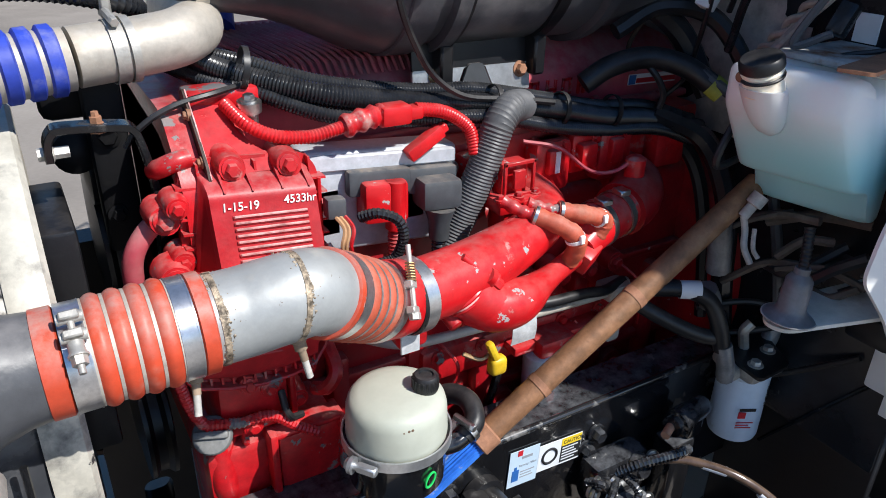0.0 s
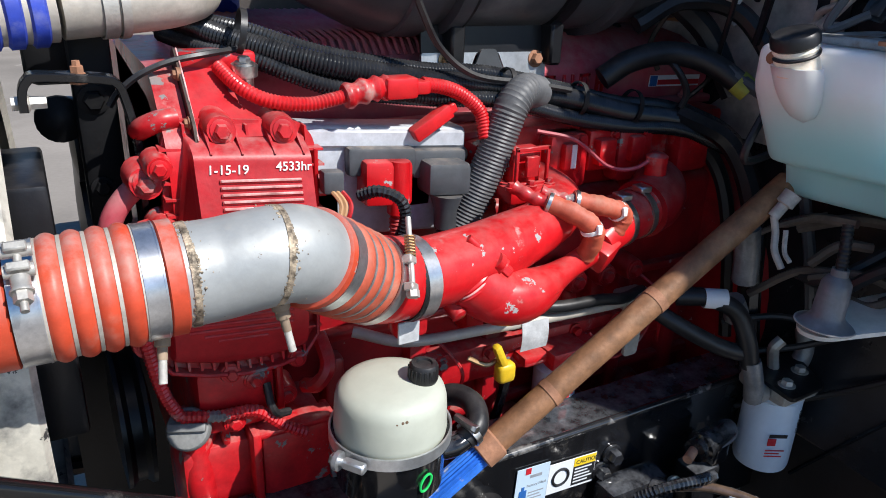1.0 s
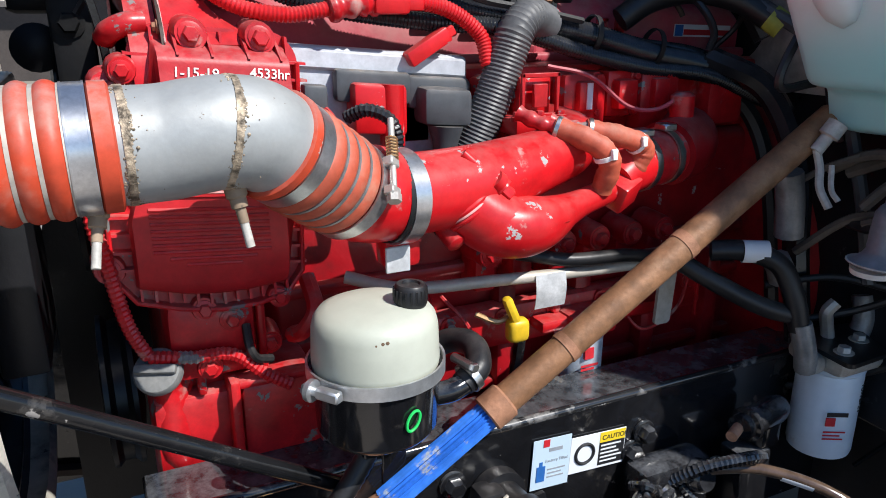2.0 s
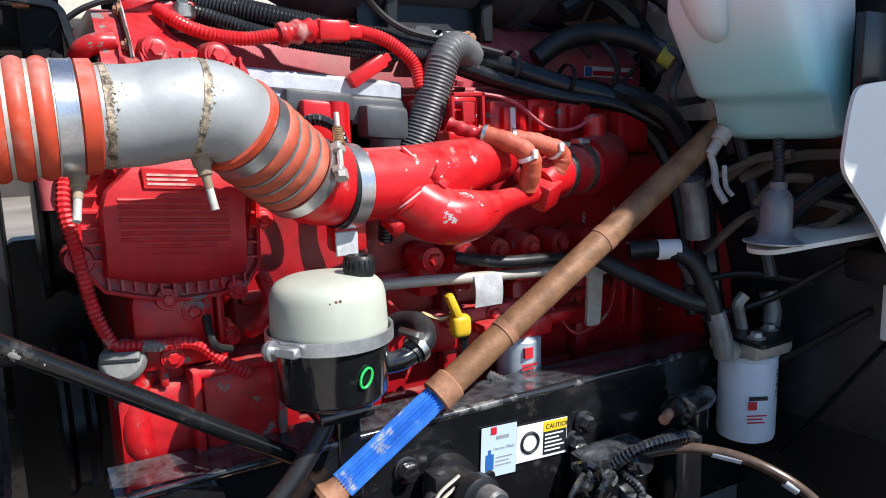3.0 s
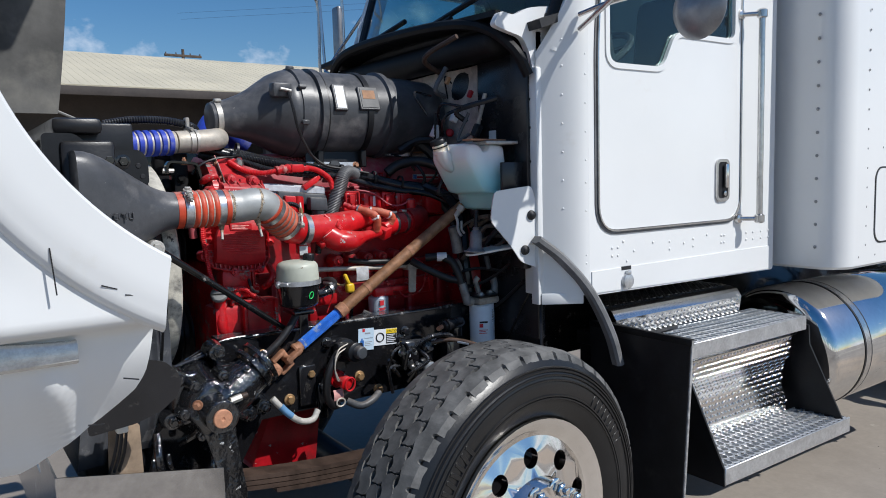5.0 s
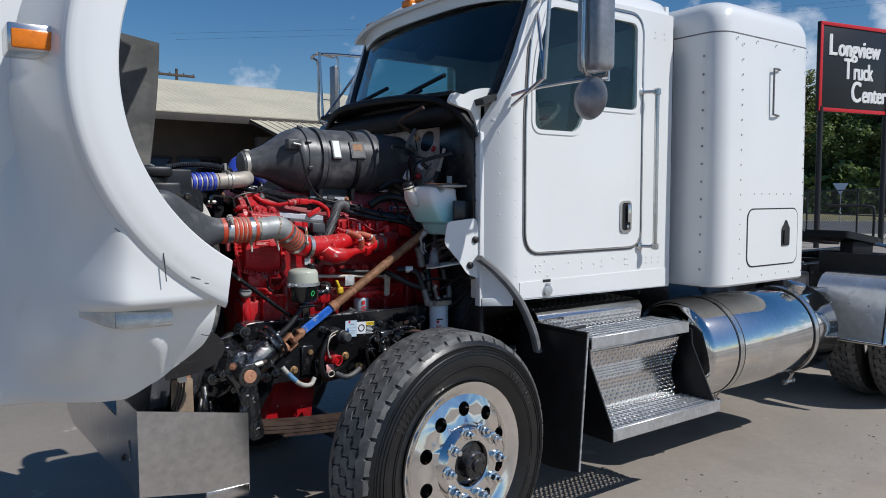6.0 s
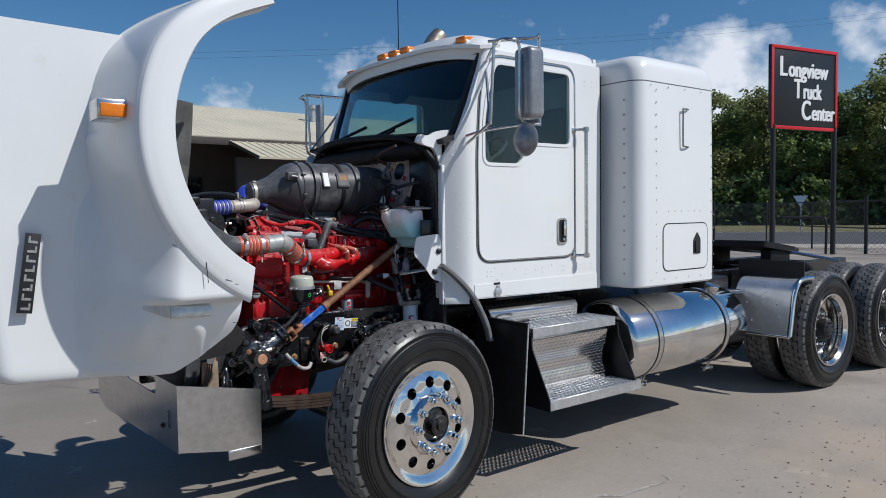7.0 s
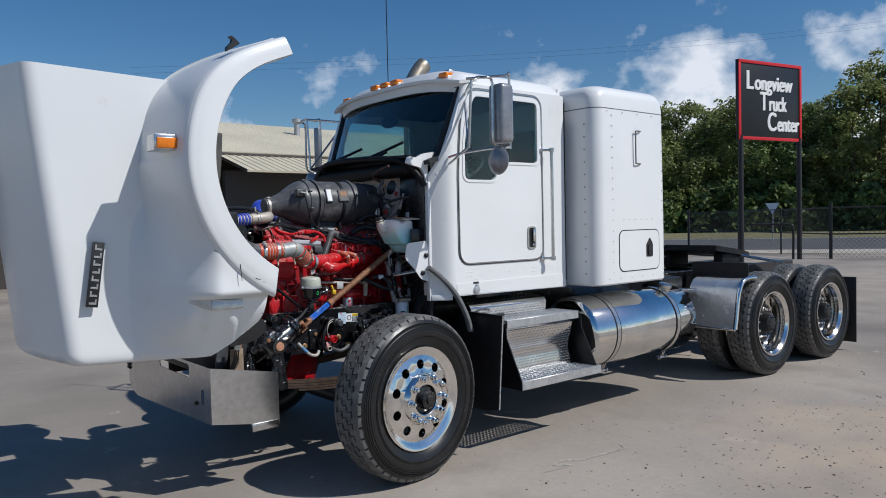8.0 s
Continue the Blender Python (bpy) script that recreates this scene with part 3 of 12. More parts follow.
def spread_dust(m, centre, reach, rgb):
    """Pale dust swept into one part of the yard, with a ragged edge."""
    n, l = m.node_tree.nodes, m.node_tree.links
    b = n["Principled BSDF"]
    where = n.new("ShaderNodeTexCoord")
    gap = n.new("ShaderNodeVectorMath")
    gap.operation = "DISTANCE"
    gap.inputs[1].default_value = centre
    l.new(where.outputs["Object"], gap.inputs[0])
    ragged = n.new("ShaderNodeTexNoise")
    ragged.inputs["Scale"].default_value, ragged.inputs["Detail"].default_value = 1.3, 9
    l.new(where.outputs["Object"], ragged.inputs["Vector"])
    push = n.new("ShaderNodeMath")
    push.operation = "MULTIPLY_ADD"
    push.inputs[1].default_value = reach * 1.8
    l.new(ragged.outputs["Fac"], push.inputs[0])
    l.new(gap.outputs["Value"], push.inputs[2])
    fade = n.new("ShaderNodeMapRange")
    fade.inputs["From Min"].default_value, fade.inputs["From Max"].default_value = reach * 1.1, reach * 2.0
    fade.inputs["To Min"].default_value, fade.inputs["To Max"].default_value = 0.85, 0.0
    l.new(push.outputs[0], fade.inputs["Value"])
    over = n.new("ShaderNodeMix")
    over.data_type = "RGBA"
    over.inputs["B"].default_value = (*rgb, 1)
    l.new(b.inputs["Base Color"].links[0].from_socket, over.inputs["A"])
    l.new(fade.outputs["Result"], over.inputs["Factor"])
    l.new(over.outputs["Result"], b.inputs["Base Color"])


spread_dust(CONCRETE, (2.9, -3.2, 0), 1.6, (0.46, 0.36, 0.265))
spread_dust(CONCRETE, (14.0, 6.0, 0), 7.0, (0.40, 0.335, 0.265))
ASPHALT = material("asphalt", (0.085, 0.085, 0.09), 0.85, var=0.12, scale=0.5, bump=0.3, bscale=60, mottle=0.06)
GRASS = material("dry_grass", (0.17, 0.155, 0.075), 0.9, var=0.3, scale=0.8, bump=0.4, bscale=40, mottle=0.0)
GRAVEL = material("pale_gravel", (0.42, 0.38, 0.32), 0.9, var=0.2, scale=3, bump=0.4, bscale=40, mottle=0.0)


def leaf_material(name, rgb):
    m = material(name, rgb, 0.55, var=0.35, scale=0.5, bump=0)
    n, l = m.node_tree.nodes, m.node_tree.links
    b = n["Principled BSDF"]
    island = n.new("ShaderNodeNewGeometry")
    hsv = n.new("ShaderNodeHueSaturation")
    span = n.new("ShaderNodeMapRange")
    span.inputs["To Min"].default_value, span.inputs["To Max"].default_value = 0.55, 1.5
    l.new(island.outputs["Random Per Island"], span.inputs["Value"])
    l.new(span.outputs["Result"], hsv.inputs["Value"])
    src = b.inputs["Base Color"].links[0].from_socket
    l.new(src, hsv.inputs["Color"])
    l.new(hsv.outputs["Color"], b.inputs["Base Color"])
    back = n.new("ShaderNodeBsdfTranslucent")
    l.new(hsv.outputs["Color"], back.inputs["Color"])
    leaf = n.new("ShaderNodeMixShader")
    leaf.inputs["Fac"].default_value = 0.38
    l.new(b.outputs[0], leaf.inputs[1])
    l.new(back.outputs[0], leaf.inputs[2])
    l.new(leaf.outputs[0], n["Material Output"].inputs["Surface"])
    return m


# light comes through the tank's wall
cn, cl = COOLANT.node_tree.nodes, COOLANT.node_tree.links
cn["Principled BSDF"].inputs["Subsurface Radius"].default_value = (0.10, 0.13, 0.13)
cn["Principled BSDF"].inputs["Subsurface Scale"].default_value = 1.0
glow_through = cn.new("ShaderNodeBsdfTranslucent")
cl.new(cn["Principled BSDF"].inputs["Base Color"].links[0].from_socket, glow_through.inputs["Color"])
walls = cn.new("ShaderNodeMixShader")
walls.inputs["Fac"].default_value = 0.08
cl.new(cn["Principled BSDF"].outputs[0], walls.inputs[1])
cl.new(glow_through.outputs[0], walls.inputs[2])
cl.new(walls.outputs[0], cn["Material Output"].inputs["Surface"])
LEAF = leaf_material("green_leaves", (0.165, 0.225, 0.075))
LEAF_B = leaf_material("olive_leaves", (0.235, 0.265, 0.095))
# a darker copy of the leaf green that carries the wood's inner shade
LEAF_SHADED = leaf_material("shaded_leaves", (0.10, 0.115, 0.045))
OILY = material("oily_black_casting", (0.010, 0.010, 0.011), 0.10, var=0.4, scale=9, bump=1.0, bscale=30, bdist=0.012, coat=1.0, spec=1.0, dirt=(0.035, 0.03, 0.026), dirt_amount=0.28, dirt_scale=16, dirt_edge=0.10, chips=(0.42, 0.42, 0.41), chip_cut=0.655, chip_scale=30)
RING_GREY = material("worn_grey_ring", (0.58, 0.55, 0.47), 0.45, 0.1, var=0.2, scale=10, bump=0.15, bscale=120, dirt=(0.085, 0.082, 0.082), dirt_amount=0.66, dirt_scale=11, dirt_edge=0.16, chips=(0.05, 0.05, 0.05), chip_cut=0.63, chip_scale=34)
RUST_SHELF = material("rust_stained_shelf", (0.46, 0.44, 0.41), 0.55, var=0.2, scale=12, bump=0.2, bscale=90, dirt=(0.26, 0.11, 0.045), dirt_amount=0.60, dirt_scale=11, dirt_edge=0.14)
DUSTY_LINE = material("dust_caked_line", (0.13, 0.105, 0.085), 0.8, var=0.3, scale=20, bump=0.3, dirt=(0.10, 0.08, 0.065), dirt_amount=0.5, dirt_scale=24, dirt_edge=0.3)
STAIN = material("brown_stain", (0.16, 0.10, 0.06), 0.7, var=0.3, scale=60, bump=0.05)
# pale patches on gloss black put the sky's glint along edges into the colour
EDGE_GLOSS = material("edge_sky_glint", (0.020, 0.020, 0.022), 0.16, var=0.3, scale=10, bump=0.2, bscale=60, coat=0.8, dirt=(0.22, 0.21, 0.20), dirt_amount=0.42, dirt_scale=22, dirt_edge=0.12)
EDGE_PALE = material("frayed_pale_edge", (0.42, 0.41, 0.39), 0.7, var=0.3, scale=40, bump=0.3)
COWL_BLACK = material("grimy_black_paint", (0.007, 0.007, 0.008), 0.55, spec=0.3, var=0.35, scale=8, bump=0.2, bscale=90, dirt=(0.028, 0.025, 0.022), dirt_amount=0.4, dirt_scale=12, dirt_edge=0.3)
RIVET = material("painted_rivets", (0.30, 0.30, 0.30), 0.35, var=0.1, bump=0.02)
STACK = material("heat_tinted_steel", (0.42, 0.37, 0.29), 0.40, 0.85, var=0.15, scale=5, bump=0.06, dirt=(0.24, 0.20, 0.15), dirt_amount=0.5, dirt_scale=7, dirt_edge=0.4)
LAMP_GREY = material("grey_lamp_housing", (0.60, 0.58, 0.54), 0.4, var=0.1, scale=20, bump=0.05, dirt=(0.22, 0.19, 0.16), dirt_amount=0.4, dirt_scale=20, dirt_edge=0.3)
LENS_CLEAR = material("clear_lamp_lens", (0.62, 0.61, 0.58), 0.10, 0.3, var=0.12, scale=30, bump=0.25, bscale=320, coat=0.6, dirt=(0.42, 0.36, 0.28), dirt_amount=0.25, dirt_scale=25, dirt_edge=0.3)
SLEEVE_GREY = material("grubby_sleeve", (0.46, 0.44, 0.40), 0.5, var=0.2, scale=30, bump=0.3, bscale=180, dirt=(0.16, 0.12, 0.09), dirt_amount=0.55, dirt_scale=30, dirt_edge=0.25)
PATCH_BLUE = material("faded_blue_band", (0.10, 0.22, 0.38), 0.5, var=0.2, scale=30, bump=0.2, dirt=(0.30, 0.30, 0.29), dirt_amount=0.45, dirt_scale=50, dirt_edge=0.25)
POST_GREY = material("cloudy_grey_plastic", (0.17, 0.175, 0.19), 0.30, var=0.25, scale=18, bump=0.2, bscale=90, dirt=(0.20, 0.17, 0.14), dirt_amount=0.45, dirt_scale=20, dirt_edge=0.3)
CONDUIT_GREY = material("dusty_grey_conduit", (0.085, 0.086, 0.090), 0.46, var=0.2, scale=14, bump=0.12, bscale=200, dirt=(0.13, 0.125, 0.12), dirt_amount=0.5, dirt_scale=9, dirt_edge=0.35, dust_sheen=0.3, dust_sheen_rgb=(0.30, 0.29, 0.28))
HOSE_CREAM = material("cream_hose", (0.50, 0.44, 0.37), 0.5, var=0.2, scale=20, bump=0.2, bscale=120, dirt=(0.20, 0.16, 0.12), dirt_amount=0.4, dirt_scale=30, dirt_edge=0.25)
LIME = material("yellow_green_tape", (0.38, 0.40, 0.06), 0.5, var=0.1, bump=0.05)
TAG_GREY = material("grubby_paper_tag", (0.52, 0.53, 0.54), 0.35, var=0.18, scale=30, bump=0.2, bscale=90, dirt=(0.30, 0.27, 0.24), dirt_amount=0.4, dirt_scale=60, dirt_edge=0.2)
CAP_GREY = material("faded_grey_cap", (0.17, 0.172, 0.168), 0.5, var=0.15, scale=30, bump=0.15, bscale=200, dust_sheen=0.4, dust_sheen_rgb=(0.40, 0.39, 0.36))
PEBBLE = material("mixed_pebbles", (0.23, 0.20, 0.17), 0.85, var=0.75, scale=9, bump=0.2, bscale=200)
CHALK = material("worn_chalk", (0.40, 0.37, 0.33), 0.9, var=0.2, scale=30, bump=0.1, dirt=(0.27, 0.24, 0.2), dirt_amount=0.62, dirt_scale=40, dirt_edge=0.25)


# ---- the yard's floor ----
def build_ground():
    bm = BM()
    sheet(bm, lambda u, v: (-300 + 900 * u, -400 + 900 * v, 0), 60, 60)
    single("ground", bm, CONCRETE, "worn tan concrete truck yard with tyre stains", "ground", "structure")


build_ground()


# ---- the truck ----
truck = thing("semi_truck", "white conventional semi truck with its hood tilted open", "truck", (2.6, 0, 0))
CAB_Y = 0.83


def letters(text, size, thick, mat, parent, at, name="lettering", align="LEFT", bold=0.0, shear=0.0):
    c = bpy.data.curves.new("words", "FONT")
    c.body, c.size, c.extrude, c.align_x, c.offset, c.shear = text, size, thick, align, bold, shear
    ob = bpy.data.objects.new("words", c)
    scene.collection.objects.link(ob)
    bpy.context.view_layer.update()
    me = bpy.data.meshes.new_from_object(ob.evaluated_get(bpy.context.evaluated_depsgraph_get()))
    bpy.data.objects.remove(ob)
    me.transform(at)
    me.materials.clear()
    me.materials.append(mat)
    return part(name, me, mat, parent)


def face(o, right, up):
    """A frame whose x runs right, y up, z out of the surface, with its origin at o."""
    r, u = Vector(right).normalized(), Vector(up).normalized()
    u = (u - r * u.dot(r)).normalized()
    n = r.cross(u)
    return Matrix(((r.x, u.x, n.x, o[0]), (r.y, u.y, n.y, o[1]), (r.z, u.z, n.z, o[2]), (0, 0, 0, 1)))


def bars(bm, m, x, y, w, h, rows, fill=0.62):
    """Lines of print too small to read, as thin bars."""
    for k in range(rows):
        yy = y - h * (k + 0.5) / rows
        hh = h / rows * fill / 2
        ww = w * (0.72 + 0.28 * ((k * 7 + 3) % 5) / 4)
        box(bm, (x, yy - hh, 0.0003), (x + ww, yy + hh, 0.0008), m=m)
    return bm


def rivets(bm, pts, way, r=0.006, h=0.003):
    for p in pts:
        spin(bm, p, way, [(0, r), (h * 0.6, r * 0.8), (h, r * 0.3)], 7)
    return bm


# ---- frame, axles ----
def build_frame():
    for s in (-1, 1):
        bm = BM()
        # C-section rail, its front end cut on a slope
        for lo, hi in (((-0.62, 0.413, 0.78), (6.6, 0.421, 1.064)), ((-0.62, 0.33, 1.056), (6.6, 0.419, 1.064)), ((-0.62, 0.33, 0.780), (6.6, 0.419, 0.788))):
            a, b = (lo[0], s * lo[1], lo[2]), (hi[0], s * hi[1], hi[2])
            box(bm, [min(p, q) for p, q in zip(a, b)], [max(p, q) for p, q in zip(a, b)], 0.003, 1)
        rail = part("frame_rail", bm, BLACK_GLOSS, truck, "glossy black steel frame rail")
        part("rail_edge", rod(BM(), (-0.60, s * 0.416, 1.0605), (6.58, s * 0.416, 1.0605), 0.0068, 14), EDGE_GLOSS, rail, "rounded upper edge with its sky glint painted in")
        bm = BM()
        plate(bm, soften([(-1.02, 0.62), (-0.60, 0.62), (-0.50, 0.785), (-0.50, 1.055), (-0.64, 1.065), (-0.80, 0.99), (-1.02, 0.93)], 0.02), SIDE(s * 0.421 + (0.0 if s < 0 else 0.012)), 0.012)
        part("frame_horn", bm, BLACK_GLOSS, truck, "glossy black front frame bracket")
    for x in (0.9, 2.2, 3.4, 4.1, 5.22, 6.4):
        part("cross_member", box(BM(), (x, -0.42, 0.82), (x + 0.09, 0.42, 1.02), 0.01), BLACK_SATIN, truck)
    bm = BM()
    tube(bm, [(0, -0.98, 0.50), (0, -0.75, 0.50), (0, -0.45, 0.40), (0, 0.45, 0.40), (0, 0.75, 0.50), (0, 0.98, 0.50)], 0.055, 12)
    part("front_axle", bm, BLACK_SATIN, truck)
    for s in (-1, 1):
        bm = BM()
        for k in range(4):
            reach = 0.84 - 0.12 * k
            loops = []
            for j in range(17):
                x = -reach + 2 * reach * j / 16
                z = 0.575 + 0.095 * (x / 0.84) ** 2 - 0.017 * k
                loops.append([(x, s * 0.435 + dy, z + dz) for dy, dz in ((-0.040, -0.007), (0.040, -0.007), (0.040, 0.007), (-0.040, 0.007))])
            rings(bm, loops)
        bmesh.ops.recalc_face_normals(bm, faces=bm.faces)
        part("leaf_spring", bm, RUST_DARK, truck, "dark rusty leaf spring")
    for x in (4.57, 5.89):
        bm = BM()
        spin(bm, (x, -0.9, 0.53), (0, 1, 0), [(0, 0.07), (0.62, 0.08), (0.70, 0.20), (0.9, 0.24), (1.1, 0.20), (1.18, 0.08), (1.8, 0.07)], 18)
        part("rear_axle", bm, BLACK_SATIN, truck)


build_frame()


# ---- wheels: each is made round its own centre, its outer face towards -y ----
def tyre_mesh(width, R, rim_r):
    w = width / 2
    prof = [(-w * 0.62, rim_r - 0.012), (-w * 0.80, rim_r + 0.012), (-w * 0.97, rim_r + 0.06), (-w * 1.0, rim_r + 0.105), (-w * 0.965, R - 0.070), (-w * 0.905, R - 0.047),
            (-w * 0.83, R - 0.030), (-w * 0.76, R - 0.021), (-w * 0.4, R - 0.015), (0, R - 0.014), (w * 0.4, R - 0.015), (w * 0.76, R - 0.021), (w * 0.83, R - 0.030), (w * 0.905, R - 0.047), (w * 0.965, R - 0.070),
            (w * 1.0, rim_r + 0.105), (w * 0.97, rim_r + 0.06), (w * 0.80, rim_r + 0.012), (w * 0.62, rim_r - 0.012)]
    bm = BM()
    # raised rings on the outer sidewall
    fine = prof[:3]
    for (d0, r0), (d1, r1) in zip(prof[2:6], prof[3:7]):
        for r in (rim_r + 0.066, rim_r + 0.074, R - 0.086, R - 0.072, R - 0.060, R - 0.050):
            if r0 < r < r1:
                d = d0 + (d1 - d0) * (r - r0) / (r1 - r0)
                fine += [(d, r - 0.0035), (d - 0.004, r - 0.002), (d - 0.004, r + 0.002), (d, r + 0.0035)]
        fine.append((d1, r1))
    spin(bm, (0, 0, 0), (0, 1, 0), fine + prof[7:], 72, caps=False)
    return finish(bm, TYRE, 30)


def tread_mesh(width, R, n=45):
    """Three rows of wavy blocks parted by zigzag grooves, between two notched shoulder ribs."""
    bm = BM()
    w = width / 2
    pitch = 2 * math.pi / n
    cuts, amp, gap, lean = (-0.58, -0.19, 0.19, 0.58), 0.050, 0.020, 0.35

    def put(x, t, r):
        a = pitch * (t + lean * x)
        return bm.verts.new((r * math.cos(a), x * w, r * math.sin(a)))

    def wall(low, top, skip=()):
        m = len(low)
        for i in range(m):
            if i not in skip:
                j = (i + 1) % m
                bm.faces.new((low[i], low[j], top[j], top[i]))
        bm.faces.new(top)
    rng = random.Random(8)
    for c in range(3):
        a, b = cuts[c] + gap, cuts[c + 1] - gap
        mid = (a + b) / 2
        for k in range(n):
            t0 = k + 0.42 * c
            # sides swing out and in; the ends carry a small step
            half = [(b - amp * 0.3, -0.475), (b + amp, -0.20), (b + amp * 0.6, -0.05), (b - amp * 0.8, 0.12), (b - amp, 0.30), (b - amp * 0.1, 0.44)]
            end = [(b - 0.06, 0.475), (mid + 0.05, 0.455), (mid + 0.01, 0.50), (mid - 0.05, 0.515), (a + 0.06, 0.49)]
            outline = half + end + [(a - (x - b), -t) for x, t in half] + [(2 * mid - x, -t) for x, t in end]
            wear = rng.uniform(-0.0008, 0.0008)
            low = [put(mid + (x - mid) * 1.03, t0 + t, R - 0.024) for x, t in outline]
            edge = [put(x, t0 + t * 0.975, R - 0.004) for x, t in outline]
            top = [put(mid + (x - mid) * 0.955, t0 + t * 0.945, R + wear) for x, t in outline]
            for i in range(len(outline)):
                q = (i + 1) % len(outline)
                bm.faces.new((low[i], low[q], edge[q], edge[i]))
            wall(edge, top)
    for s in (-1, 1):
        for k in range(n):
            i0 = 0.58 + gap
            # the inner edge follows the zigzag; the outer edge has a short, wide notch
            raw = [(i0 + amp * 0.3, -0.5), (i0 - amp * 0.8, -0.25), (i0 - amp * 0.5, -0.05), (i0 + amp, 0.14), (i0 + amp * 0.9, 0.32), (i0 + amp * 0.3, 0.5), (0.93, 0.5), (0.93, 0.12), (0.865, 0.09), (0.855, 0.02), (0.875, -0.05), (0.93, -0.08), (0.93, -0.5)]
            low, top = [], []
            for x, t in raw:
                fall = 0.013 * max(0.0, (x - 0.62) / 0.31) ** 1.5
                outer = x > 0.92
                low.append(put(s * (1.02 if outer else x), s * t + k, R - (0.032 if outer else 0.026)))
                top.append(put(s * x, s * t + k, R - fall))
            wall(low, top, (5, 12))
    bmesh.ops.recalc_face_normals(bm, faces=bm.faces)
    return finish(bm, TREAD, 30)


def rim_mesh(dish):
    """Polished ten-hole disc wheel. dish > 0: the disc bulges outwards (front); < 0: deep dish (rear outer)."""
    bm = BM()
    R = 0.325
    out = -0.115
    if dish > 0:
        prof = [(out + 0.06, R - 0.028), (out, R + 0.006), (out - 0.008, R + 0.004), (out - 0.006, R - 0.012), (out + 0.012, R - 0.035), (out + 0.018, R - 0.05)]
        hole_r, hole_y, inner = 0.215, out + 0.0, [(out - 0.012, 0.165), (out - 0.040, 0.150), (out - 0.046, 0.145), (out - 0.046, 0.100), (out - 0.042, 0.094), (out - 0.005, 0.090)]
        spin(bm, (0, 0, 0), (0, 1, 0), [(p[0], p[1]) for p in prof], 60, caps=False)
        ring_in = [(out + 0.018, R - 0.05), (out + 0.006, 0.255), (out - 0.004, 0.175), (out - 0.012, 0.165)]
    else:
        prof = [(out + 0.06, R - 0.028), (out, R + 0.006), (out - 0.008, R + 0.004), (out - 0.006, R - 0.012), (out + 0.02, R - 0.035), (out + 0.13, R - 0.045), (out + 0.16, R - 0.055)]
        spin(bm, (0, 0, 0), (0, 1, 0), prof, 60, caps=False)
        ring_in = [(out + 0.16, R - 0.055), (out + 0.15, 0.255), (out + 0.13, 0.175), (out + 0.128, 0.165)]
        inner = [(out + 0.128, 0.165), (out + 0.120, 0.150), (out + 0.118, 0.145), (out + 0.118, 0.085)]
    # the disc, with ten round holes: sector by sector
    (y0, r0), (y1, r1), (y2, r2), (y3, r3) = ring_in
    rc, hr = (r1 + r2) / 2 + 0.005, 0.030

    def depth(r):
        for (ya, ra), (yb, rb) in zip(ring_in, ring_in[1:]):
            if rb <= r <= ra:
                return ya + (yb - ya) * (ra - r) / (ra - rb)
        return y3
    nh = 10
    for k in range(nh):
        a0 = 2 * math.pi * (k + 0.5) / nh
        half = math.pi / nh
        outer_loop, hole_loop = [], []
        steps = 6
        corner = [(r0, -half + 2 * half * i / steps) for i in range(steps + 1)] + [(r3 + (r0 - r3) * (steps - i) / steps, half) for i in range(1, steps)] + \
                 [(r3, half - 2 * half * i / steps) for i in range(steps + 1)] + [(r3 + (r0 - r3) * i / steps, -half) for i in range(1, steps)]
        for r, a in corner:
            outer_loop.append((r * math.cos(a0 + a), depth(r), r * math.sin(a0 + a)))
            dx, dy = r * math.cos(a) - rc, r * math.sin(a)
            q = math.atan2(dy, dx)
            hx, hz = rc + hr * math.cos(q), hr * math.sin(q)
            rr, aa = math.hypot(hx, hz), math.atan2(hz, hx)
            hole_loop.append((rr * math.cos(a0 + aa), depth(rr), rr * math.sin(a0 + aa)))
        deep = [(x, y + 0.022, z) for x, y, z in hole_loop]
        rings(bm, [outer_loop, hole_loop, deep], True, False, False)
    spin(bm, (0, 0, 0), (0, 1, 0), inner, 48, caps=False)
    bmesh.ops.remove_doubles(bm, verts=bm.verts, dist=0.0004)
    bmesh.ops.recalc_face_normals(bm, faces=bm.faces)
    return finish(bm, CHROME, 32)


def barrel_mesh():
    bm = BM()
    spin(bm, (0, 0, 0), (0, 1, 0), [(-0.09, 0.30), (-0.05, 0.285), (0.11, 0.285), (0.13, 0.31)], 48, caps=False)
    spin(bm, (0, 0, 0), (0, 1, 0), [(-0.01, 0.19), (0.0, 0.20), (0.10, 0.20), (0.11, 0.10)], 36)
    return finish(bm, BLACK_SATIN)


def hub_mesh(front):
    bm = BM()
    if front:
        spin(bm, (0, -0.115, 0), (0, -1, 0), [(-0.02, 0.088), (0.020, 0.086), (0.024, 0.080), (0.026, 0.060), (0.068, 0.056), (0.074, 0.050), (0.074, 0.026), (0.084, 0.024), (0.086, 0.0)], 36)
        for k in range(6):
            a = k * math.pi / 3
            bolt(bm, (0.042 * math.cos(a), -0.188, 0.042 * math.sin(a)), (0, -1, 0), 0.005, 0.005, False)
    else:
        spin(bm, (0, 0.005, 0), (0, -1, 0), [(-0.02, 0.11), (0.05, 0.100), (0.10, 0.088), (0.105, 0.080), (0.108, 0.0)], 32)
        for k in range(8):
            a = k * math.pi / 4
            bolt(bm, (0.064 * math.cos(a), -0.103, 0.064 * math.sin(a)), (0, -1, 0), 0.008, 0.012, False)
    return finish(bm, BLACK_GLOSS if front else BLACK_SATIN)


